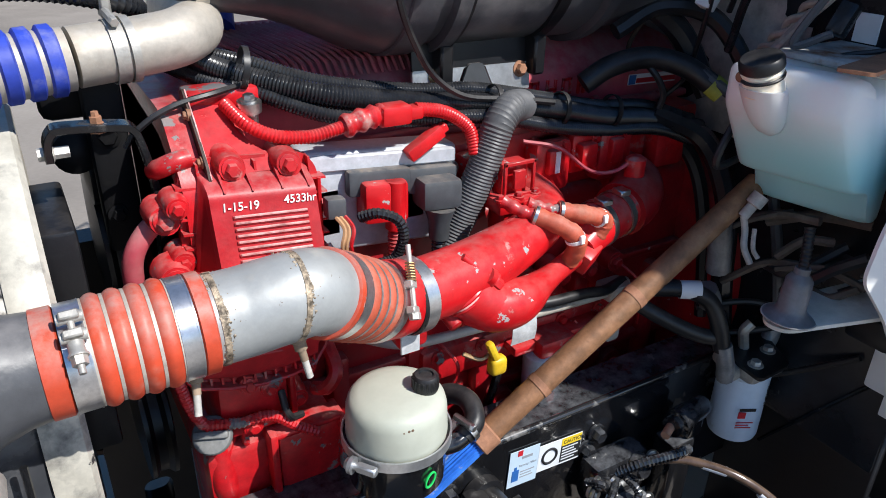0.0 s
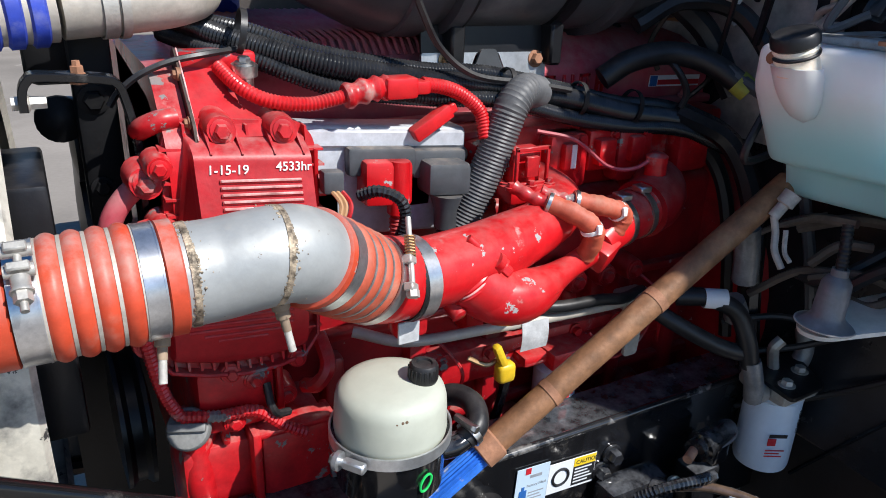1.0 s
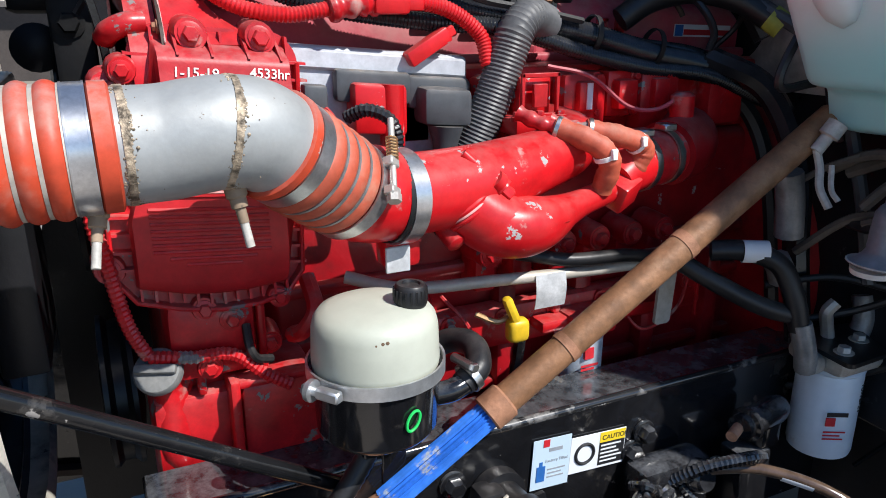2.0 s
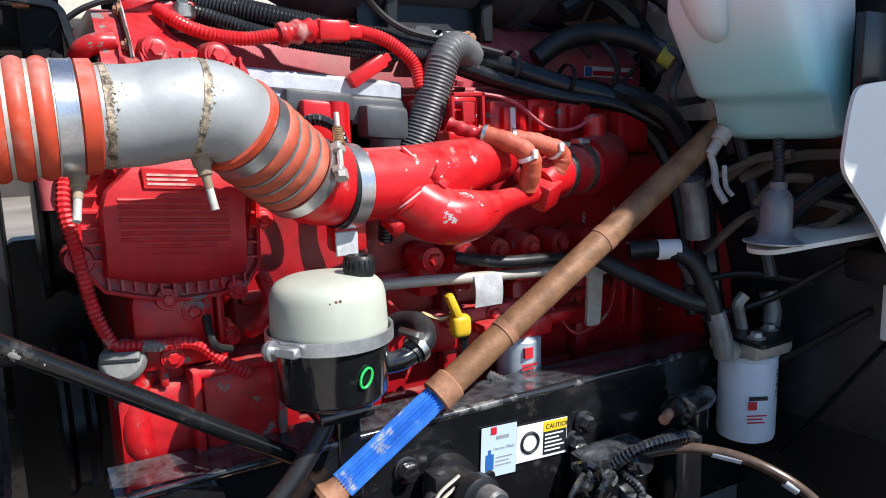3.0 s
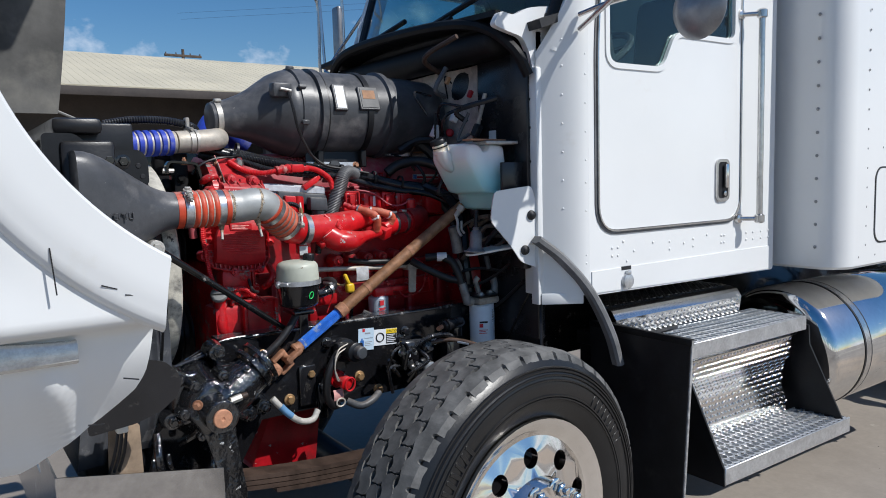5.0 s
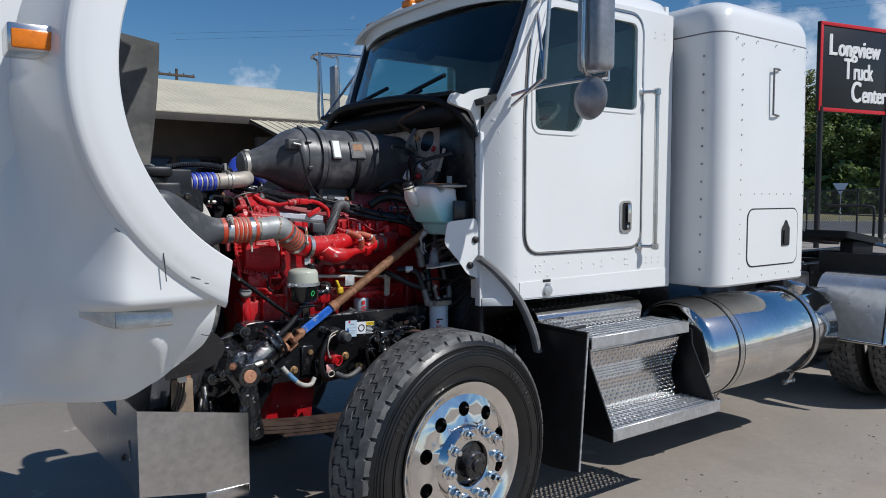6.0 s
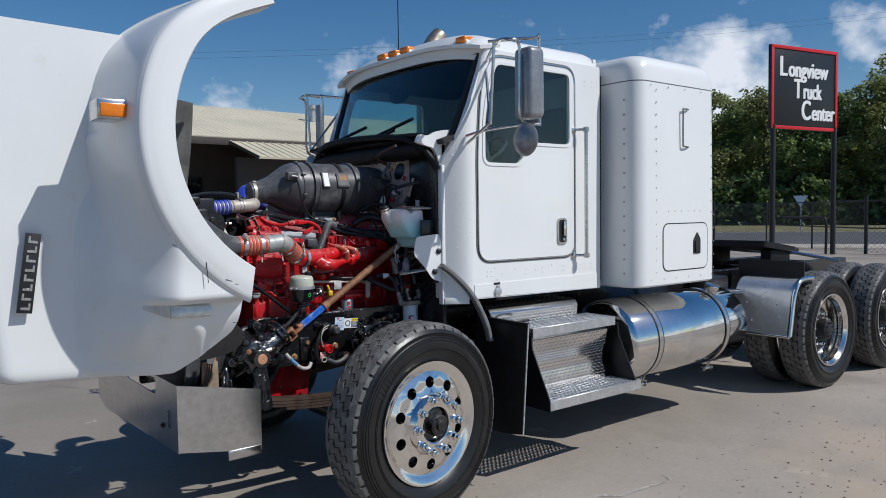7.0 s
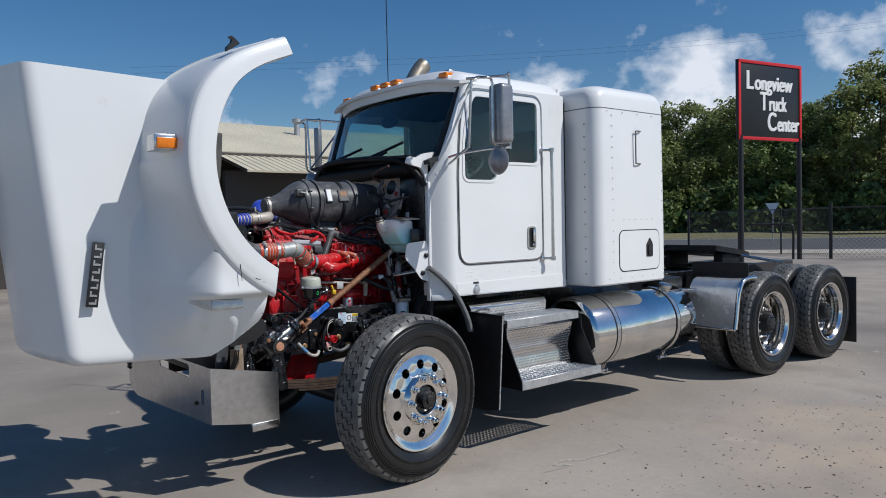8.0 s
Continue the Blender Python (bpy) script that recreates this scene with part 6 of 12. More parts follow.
def build_tank():
    y, z, r, x0, x1 = -0.80, 0.70, 0.30, 1.83, 3.30
    bm = BM()
    spin(bm, (x0, y, z), (1, 0, 0), [(0, 0.02), (-0.008, 0.15), (0.0, r - 0.05), (0.015, r - 0.015), (0.04, r), (x1 - x0 - 0.04, r), (x1 - x0 - 0.015, r - 0.015), (x1 - x0, r - 0.05), (x1 - x0 + 0.008, 0.15)], 56)
    tank = part("fuel_tank", bm, TANK_ALU, truck, "polished round aluminium fuel tank")
    for x in (2.12, 2.98):
        bm = BM()
        ring_band(bm, (x, y, z), (1, 0, 0), r, 0.042, 0.004, 56)
        part("tank_strap", bm, STAINLESS, tank, "steel tank strap")
        bm = BM()
        ring_band(bm, (x, y, z), (1, 0, 0), r + 0.002, 0.064, 0.001, 56)
        part("strap_liner", bm, RUBBER, tank)
        bm = BM()
        box(bm, (x - 0.03, y + 0.10, z - r - 0.02), (x + 0.03, -0.42, z + 0.1), 0.01)
        part("strap_bracket", bm, BLACK_SATIN, tank)
        bm = BM()
        for d in (-0.018, 0.018):
            tube(bm, [(x + d, y - 0.14, z - 0.275), (x + d * 0.6, y - 0.125, z - 0.31), (x + d * 1.6, y - 0.11, z - 0.345)], 0.006, 7)
        rod(bm, (x - 0.055, y - 0.115, z - 0.335), (x + 0.055, y - 0.115, z - 0.335), 0.010, 10)
        bolt(bm, (x + 0.05, y - 0.115, z - 0.335), (1, 0, 0), 0.014, 0.02)
        bolt(bm, (x - 0.05, y - 0.115, z - 0.335), (-1, 0, 0), 0.014, 0.012)
        part("strap_bolt", bm, STAINLESS, tank, "strap tightening bolt")
    bm = BM()
    spin(bm, (3.05, y - 0.10, z + r - 0.03), (0, -0.3, 1), [(0, 0.05), (0.03, 0.05), (0.035, 0.058), (0.06, 0.058), (0.065, 0.05)], 24)
    part("tank_cap", bm, STAINLESS, tank)


build_tank()


def build_underside():
    bm = BM()
    spin(bm, (1.83, 0.80, 0.70), (1, 0, 0), [(0, 0.02), (0.0, 0.25), (0.04, 0.30), (1.43, 0.30), (1.47, 0.25), (1.478, 0.02)], 40)
    part("far_fuel_tank", bm, TANK_ALU, truck, "polished round aluminium fuel tank")
    bm = BM()
    box(bm, (0.88, 0.50, 0.50), (1.66, 1.02, 0.92), 0.012, 2)
    box(bm, (0.88, 1.0, 0.44), (1.70, 1.20, 0.50), 0.010, 2)
    part("far_step_box", bm, BLACK_SATIN, truck)
    bm = BM()
    spin(bm, (0.52, 0, 0.86), (1, 0, -0.02), [(0, 0.30), (0.16, 0.26), (0.20, 0.20), (0.62, 0.19), (0.66, 0.15), (0.95, 0.13), (1.0, 0.06)], 24)
    box(bm, (0.70, -0.17, 0.60), (1.15, 0.17, 0.86), 0.03, 2)
    part("gearbox", bm, COWL_BLACK, truck, "grimy black gearbox")
    bm = BM()
    rod(bm, (1.48, 0, 0.84), (4.40, 0, 0.62), 0.055, 16)
    for p in ((1.52, 0, 0.837), (2.90, 0, 0.733), (4.34, 0, 0.625)):
        spin(bm, p, (1, 0, -0.075), [(-0.05, 0.05), (-0.03, 0.085), (0.03, 0.085), (0.05, 0.05)], 14)
    rod(bm, (4.75, 0, 0.58), (5.70, 0, 0.56), 0.05, 14)
    part("drive_shaft", bm, COWL_BLACK, truck)
    for x in (4.57, 5.89):
        for q in (-1, 1):
            bm = BM()
            spin(bm, (x + 0.30, q * 0.45, 0.50), (0, 0, 1), [(0, 0.11), (0.04, 0.135), (0.22, 0.135), (0.26, 0.10)], 20)
            box(bm, (x - 0.48, q * 0.45 - 0.05, 0.42), (x + 0.42, q * 0.45 + 0.05, 0.50), 0.015, 2)
            part("air_spring", bm, RUBBER, truck)


build_underside()


def build_rear():
    # quarter fenders before the drive wheels
    for s in (-1, 1):
        bm = BM()

        def q(u, v):
            x, z = outline[min(int(u * (len(outline) - 1) + 0.5), len(outline) - 1)]
            return (x, s * (0.58 + 0.55 * v), z)
        outline = [(3.90, 0.53), (3.925, 0.64), (3.945, 0.75), (3.960, 0.83), (3.975, 0.88), (3.998, 0.925), (4.028, 0.965), (4.065, 0.995), (4.12, 1.012), (4.20, 1.015), (4.30, 1.012)]
        sheet(bm, q, len(outline) - 1, 4)
        thicken(bm, 0.005)
        f = part("quarter_fender", bm, FENDER_STEEL, truck, "polished steel quarter fender")
        bm = BM()
        tube(bm, [(x + 0.004, s * 1.122, z + 0.004) for x, z in outline], 0.022, 12, 1)
        part("fender_bead", bm, CHROME, f, "bright rolled fender edge")
        part("fender_bead", rod(BM(), (outline[0][0], s * 0.59, outline[0][1]), (outline[0][0], s * 1.12, outline[0][1]), 0.015, 10), CHROME, f, "bright rolled fender edge")
        part("fender_bolts", rivets(BM(), [(3.925, s * y, 0.80) for y in (0.72, 0.86, 1.0)], (-1, 0, 0), 0.010, 0.006), STAINLESS, f)
        part("fender_backing", box(BM(), (4.20, min(s * 0.48, s * 1.10), 1.0), (4.212, max(s * 0.48, s * 1.10), 1.168), 0.003, 1), RUBBER, f, "black rubber sheet over the fender")
        bm = BM()
        rod(bm, (3.60, s * 0.65, 0.915), (3.99, s * 0.65, 0.885), 0.024, 12)
        rod(bm, (3.61, s * 0.66, 0.914), (3.61, s * 0.42, 0.914), 0.020, 12)
        part("fender_post", bm, STAINLESS, f)
        bm = BM()
        box(bm, (6.54, min(s * 0.62, s * 1.2), 0.10), (6.555, max(s * 0.62, s * 1.2), 0.88), 0.003)
        part("rear_mud_flap", bm, RUBBER, truck)
    # deck plate, fifth wheel, lines
    bm = BM()
    box(bm, (2.95, -0.42, 1.062), (4.0, 0.42, 1.075), 0.003)
    part("deck_plate", bm, COWL_BLACK, truck)
    bm = BM()
    m = Matrix(((1, 0, 0, 0), (0, 1, 0, 0), (0, 0, 1, 1.20), (0, 0, 0, 1)))
    tilt = Matrix.Translation((5.2, 0, 1.26)) @ Matrix.Rotation(radians(7), 4, "Y") @ Matrix.Translation((-5.2, 0, -1.26))
    plate(bm, soften([(4.72, -0.46), (5.4, -0.42), (5.75, -0.30), (5.75, -0.08), (5.25, -0.06), (5.25, 0.06), (5.75, 0.08), (5.75, 0.30), (5.4, 0.42), (4.72, 0.46)], 0.05), tilt @ m, 0.06)
    box(bm, (4.95, -0.40, 1.05), (5.35, -0.28, 1.22), 0.02)
    box(bm, (4.95, 0.28, 1.05), (5.35, 0.40, 1.22), 0.02)
    fw = part("fifth_wheel", bm, COWL_BLACK, truck, "greasy black fifth wheel plate")
    bm = BM()
    box(bm, (4.735, -0.40, 1.262), (4.745, -0.28, 1.292), 0.002)
    box(bm, (4.735, 0.02, 1.262), (4.745, 0.14, 1.292), 0.002)
    part("red_tag", bm, SIGN_RED, fw)
    bm = BM()
    rod(bm, (5.3, -0.3, 1.2), (5.45, -0.85, 1.10), 0.016, 8)
    part("release_handle", bm, STAINLESS, fw)
    bm = BM()
    for k, z in enumerate((1.10, 1.14, 1.18)):
        tube(bm, [(2.9, -0.3 + 0.1 * k, z), (3.2, -0.5, z + 0.02), (3.5, -0.35, z), (3.3, 0.0, z + 0.03), (2.95, 0.1, z)], 0.018, 8)
    part("air_lines", bm, RUBBER, truck)
    bm = BM()
    box(bm, (3.42, -0.62, 0.80), (3.80, -0.45, 1.04), 0.02)
    spin(bm, (3.0, -0.28, 0.66), (1, 0, 0), [(0, 0.05), (0.02, 0.11), (0.6, 0.11), (0.62, 0.05)], 20)
    part("air_tank", bm, BLACK_SATIN, truck)


build_rear()


# ---- the engine ----
engine = thing("diesel_engine", "red painted inline diesel engine with dusty covers and chipped paint", "engine", (-0.1, 0, 0.5))


def boss(bm, p, r=0.02, h=0.02, way=(0, -1, 0), bolted=True):
    spin(bm, p, way, [(-0.02, r * 1.12), (h * 0.7, r), (h, r * 0.9)], 16)
    if bolted:
        q = Vector(p) + Vector(way).normalized() * h
        bolt(bm, q, way, r * 0.5, r * 0.5)
    return bm


def build_block():
    bm = BM()
    box(bm, (-0.44, -0.235, 0.86), (0.42, 0.28, 1.40), 0.02, 3)
    box(bm, (-0.44, -0.255, 0.84), (0.42, 0.28, 0.90), 0.012, 2)
    part("engine_block", bm, RED_SHADED, engine, "red cylinder block with the shade of its gaps in the colour")
    for k in range(6):
        x = -0.38 + k * 0.14
        part("block_rib", box(BM(), (x, -0.262, 0.92), (x + 0.035, -0.22, 1.20), 0.012, 2), RED_SHADED, engine)
    for z in (1.02, 1.14, 1.22):
        part("block_ledge", box(BM(), (-0.42, -0.252, z), (0.42, -0.22, z + 0.018), 0.006, 2), RED_SHADED, engine)
    for k in range(5):
        part("core_plug", boss(BM(), (-0.31 + k * 0.14, -0.236, 0.98), 0.03, 0.018), RED_SHADED, engine)
    bm = BM()
    box(bm, (-0.46, -0.225, 1.40), (0.42, 0.26, 1.515), 0.012, 2)
    for k in range(6):
        box(bm, (-0.42 + 0.14 * k, -0.262, 1.41), (-0.34 + 0.14 * k, -0.22, 1.505), 0.014, 2)
    part("cylinder_head", bm, RED, engine, "red cylinder head")
    # rocker cover: ribbed top, sloping side with a raised worn mark
    bm = BM()
    prof = [(-0.155, 1.515), (-0.158, 1.585), (-0.148, 1.598), (-0.10, 1.640), (0.0, 1.655), (0.18, 1.655), (0.24, 1.60), (0.24, 1.515)]
    xs = [-0.50, -0.49, -0.2, 0.1, 0.41, 0.44]
    loops = [[(x, y * (0.96 if i in (0, len(xs) - 1) else 1), 1.515 + (z - 1.515) * (0.90 if i in (0, len(xs) - 1) else 1) - 0.035 * max(0, x - 0.1)) for y, z in prof] for i, x in enumerate(xs)]
    rings(bm, loops, True, True, True)
    box(bm, (-0.50, -0.172, 1.512), (0.44, 0.25, 1.528), 0.005, 2)
    cover = part("rocker_cover", bm, RED_DUSTY, engine, "dusty dark red ribbed rocker cover", sharp=50)
    for k in range(22):
        bm = BM()
        x = -0.46 + k * 0.0125
        tube(bm, [(x + 0.06, -0.128, 1.617), (x + 0.05, -0.09, 1.648), (x, 0.12, 1.660)], 0.0035, 5, 3)
        part("rib", bm, RED_DUSTY, cover)
    # raised letters too worn to read, as bars
    bm = BM()
    for k, w in enumerate((0.020, 0.024, 0.022, 0.018)):
        x = 0.055 + k * 0.036
        box(bm, (x, -0.161, 1.545), (x + 0.006, -0.154, 1.578), 0.001, 1)
        box(bm, (x + w - 0.006, -0.161, 1.545), (x + w, -0.154, 1.578), 0.001, 1)
        box(bm, (x, -0.161, 1.558 if k % 2 else 1.572), (x + w, -0.154, 1.564 if k % 2 else 1.578), 0.001, 1)
    part("raised_marks", bm, RED, cover)
    bm = BM()
    m = face((0.285, -0.1605, 1.548), (1, 0, -0.03), (0, -0.02, 1))
    box(bm, (0, 0, 0), (0.125, 0.020, 0.0015), m=m)
    badge = part("badge", bm, LABEL, cover, "white badge strip with blue and red print")
    bm = BM()
    box(bm, (0.001, 0.001, 0.001), (0.018, 0.019, 0.0022), m=m)
    part("badge_blue", bm, INK_BLUE, cover)
    bm = BM()
    box(bm, (0.020, 0.003, 0.001), (0.124, 0.012, 0.0022), m=m)
    part("badge_red", bm, INK_RED, cover)
    for x in (0.0, 0.20, 0.37):
        bm = BM()
        bolt(bm, (x, -0.168, 1.528), (0, -0.2, 1), 0.008, 0.012)
        part("cover_bolt", bm, RED_DUSTY, cover)
    # flywheel housing
    bm = BM()
    spin(bm, (0.40, 0.0, 1.12), (1, 0, 0), [(0, 0.36), (0.03, 0.38), (0.13, 0.38), (0.15, 0.34)], 36)
    part("flywheel_housing", bm, RED_SHADED, engine, "red flywheel housing, darkened by painted shade")
    # oil pan
    bm = BM()
    # deep sump at the front, shallow behind
    sump = soften([(-0.395, 0.84), (-0.405, 0.77), (-0.488, 0.57), (-0.47, 0.535), (-0.28, 0.505), (-0.255, 0.53), (-0.225, 0.76), (-0.215, 0.84)], 0.02)
    rings(bm, [[(x + (0.006 if q else 0.0), y, z + (0.006 if q else 0.0)) for x, z in sump] for y, q in ((-0.275, 1), (-0.269, 0), (0.254, 0), (0.26, 1))])
    bmesh.ops.recalc_face_normals(bm, faces=bm.faces)
    box(bm, (-0.25, -0.262, 0.755), (0.36, 0.25, 0.845), 0.02, 2)
    box(bm, (-0.48, -0.29, 0.815), (0.38, 0.28, 0.85), 0.006, 2)
    part("oil_pan", bm, RED_SHADED, engine, "red oil pan, darkened by painted shade")


build_block()


def build_front():
    bm = BM()
    # gear housing: stepped casting with a rounded top corner
    m = Matrix(((0, 0, 1, -0.572), (1, 0, 0, 0), (0, 1, 0, 0), (0, 0, 0, 1)))
    plate(bm, soften([(-0.295, 0.92), (-0.30, 1.30), (-0.285, 1.50), (-0.205, 1.585), (0.2, 1.62), (0.28, 1.5), (0.28, 0.92)], 0.03), m, 0.107)
    plate(bm, soften([(-0.312, 1.28), (-0.305, 1.545), (-0.225, 1.625), (0.1, 1.63), (0.1, 1.28)], 0.03), m, 0.030)
    gh = part("gear_housing", bm, RED, engine, "chipped red front gear housing")
    for lo, hi, r in (((-0.60, -0.325, 0.98), (-0.47, -0.2, 1.15), 0.014), ((-0.50, -0.345, 1.0), (-0.40, -0.22, 1.16), 0.012), ((-0.575, -0.335, 1.17), (-0.47, -0.24, 1.275), 0.018)):
        part("housing_step", box(BM(), lo, hi, r, 2), RED, gh)
    for lo, hi in (((-0.512, -0.352, 1.0), (-0.500, -0.30, 1.17)), ((-0.405, -0.352, 1.0), (-0.393, -0.30, 1.165)), ((-0.505, -0.350, 1.158), (-0.40, -0.31, 1.168)), ((-0.545, -0.330, 1.15), (-0.535, -0.29, 1.27)), ((-0.47, -0.330, 1.17), (-0.46, -0.29, 1.28))):
        part("casting_rib", box(BM(), lo, hi, 0.004, 2), RED, gh)
    for p in ((-0.50, -0.315, 1.245), (-0.53, -0.318, 1.19), (-0.455, -0.30, 1.20), (-0.565, -0.302, 1.35), (-0.585, -0.295, 1.455)):
        bm = BM()
        boss(bm, p, 0.016, 0.022)
        part("bolt_boss", bm, RED, gh)
    # broad sloping shoulder above the breather cover, bare metal showing along its top
    bm = BM()
    out = Vector((0.02, -0.66, 0.75)).normalized()
    front = [(-0.544, -0.300, 1.553), (-0.438, -0.300, 1.548), (-0.446, -0.285, 1.566), (-0.475, -0.262, 1.586), (-0.486, -0.240, 1.602), (-0.481, -0.212, 1.622), (-0.534, -0.212, 1.627)]
    face_up = [bm.verts.new(p) for p in front]
    back = [bm.verts.new(Vector(p) - out * 0.045) for p in front]
    bm.faces.new(face_up)
    bm.faces.new(back[::-1])
    for a in range(len(front)):
        b = (a + 1) % len(front)
        bm.faces.new((face_up[a], back[a], back[b], face_up[b]))
    bmesh.ops.recalc_face_normals(bm, faces=bm.faces)
    bmesh.ops.bevel(bm, geom=bm.edges, offset=0.004, segments=2, affect="EDGES")
    part("shoulder", bm, RED_SHOULDER, gh, "sloping red shoulder with paint flaked to grey metal")
    bm = BM()
    plate(bm, soften([(-0.312, 1.548), (-0.302, 1.572), (-0.218, 1.648), (-0.200, 1.640), (-0.205, 1.60), (-0.29, 1.54)], 0.004), Matrix(((0, 0, 1, -0.541), (1, 0, 0, 0), (0, 1, 0, 0), (0, 0, 0, 1))), 0.0035)
    rib = part("corner_rib", bm, RUST_DARK, gh, "rusty upright rib")
    part("rib_edge", tube(BM(), [(-0.5375, -0.3105, 1.556), (-0.5375, -0.262, 1.609), (-0.5375, -0.220, 1.647)], 0.0011, 6), RED_WORN, rib)
    for p in ((-0.5415, -0.240, 1.620), (-0.5415, -0.286, 1.572)):
        part("rib_bolt", bolt(BM(), p, (-1, 0, 0), 0.0055, 0.006), RUST_LIGHT, rib)
    # chipped lip along the top of the housing behind
    part("housing_lip", box(BM(), (-0.535, -0.215, 1.615), (-0.44, -0.165, 1.640), 0.006, 2), RED_SHOULDER, gh)
    # small pipes and lugs beside the cover
    bm = BM()
    tube(bm, [(-0.555, -0.275, 1.576), (-0.572, -0.278, 1.575), (-0.588, -0.272, 1.568), (-0.594, -0.255, 1.560)], 0.0125, 14)
    part("coolant_elbow", bm, RED, engine)
    for p, r in (((-0.584, -0.300, 1.530), 0.015), ((-0.60, -0.31, 1.44), 0.022), ((-0.562, -0.325, 1.43), 0.017)):
        bm = BM()
        boss(bm, p, r, 0.02)
        part("bolt_boss", bm, RED, engine)
    # dusty red pipe round the front of the housing
    part("front_pipe", tube(BM(), [(-0.575, -0.262, 1.512), (-0.600, -0.272, 1.502), (-0.622, -0.277, 1.486), (-0.638, -0.280, 1.462), (-0.643, -0.280, 1.43), (-0.640, -0.278, 1.38)], 0.0130, 16), RED_DUSTY, engine, "dusty red coolant pipe")
    # belt tensioner and brackets, dark behind the bent bracket
    bm = BM()
    box(bm, (-0.650, -0.13, 1.40), (-0.600, -0.09, 1.66), 0.008, 2)
    box(bm, (-0.700, -0.08, 1.585), (-0.600, -0.03, 1.672), 0.014, 2)
    bolt(bm, (-0.628, -0.132, 1.575), (0, -1, 0), 0.013, 0.012)
    bolt(bm, (-0.632, -0.132, 1.46), (0, -1, 0), 0.010, 0.010)
    spin(bm, (-0.668, -0.085, 1.545), (0, -1, 0), [(0, 0.030), (0.012, 0.030), (0.016, 0.022), (0.024, 0.010)], 20)
    part("tensioner", bm, COWL_BLACK, engine, "grimy black belt tensioner")
    # accessory drive and pulleys ahead of it
    for z, y, r in ((1.34, 0.05, 0.13), (1.02, 0.0, 0.12), (1.50, -0.02, 0.06)):
        bm = BM()
        spin(bm, (-0.66, y, z), (1, 0, 0), [(0, r * 0.4), (0.005, r), (0.012, r), (0.02, r * 0.93), (0.035, r * 0.93), (0.043, r), (0.05, r), (0.06, r * 0.3)], 32)
        part("pulley", bm, BLACK_SATIN, engine)


build_front()


# ---- breather cover with the handwritten hours ----
def lean(ob, k, x0, fall=0.0, z0=0.0):
    """Slopes a finished mesh down towards the cab by k, from x0 on; fall tips it back with height above z0."""
    m = Matrix.Identity(4)
    m[2][0], m[2][3] = -k, k * x0
    m[1][2], m[1][3] = fall, -fall * z0
    ob.data.transform(m)
    return ob


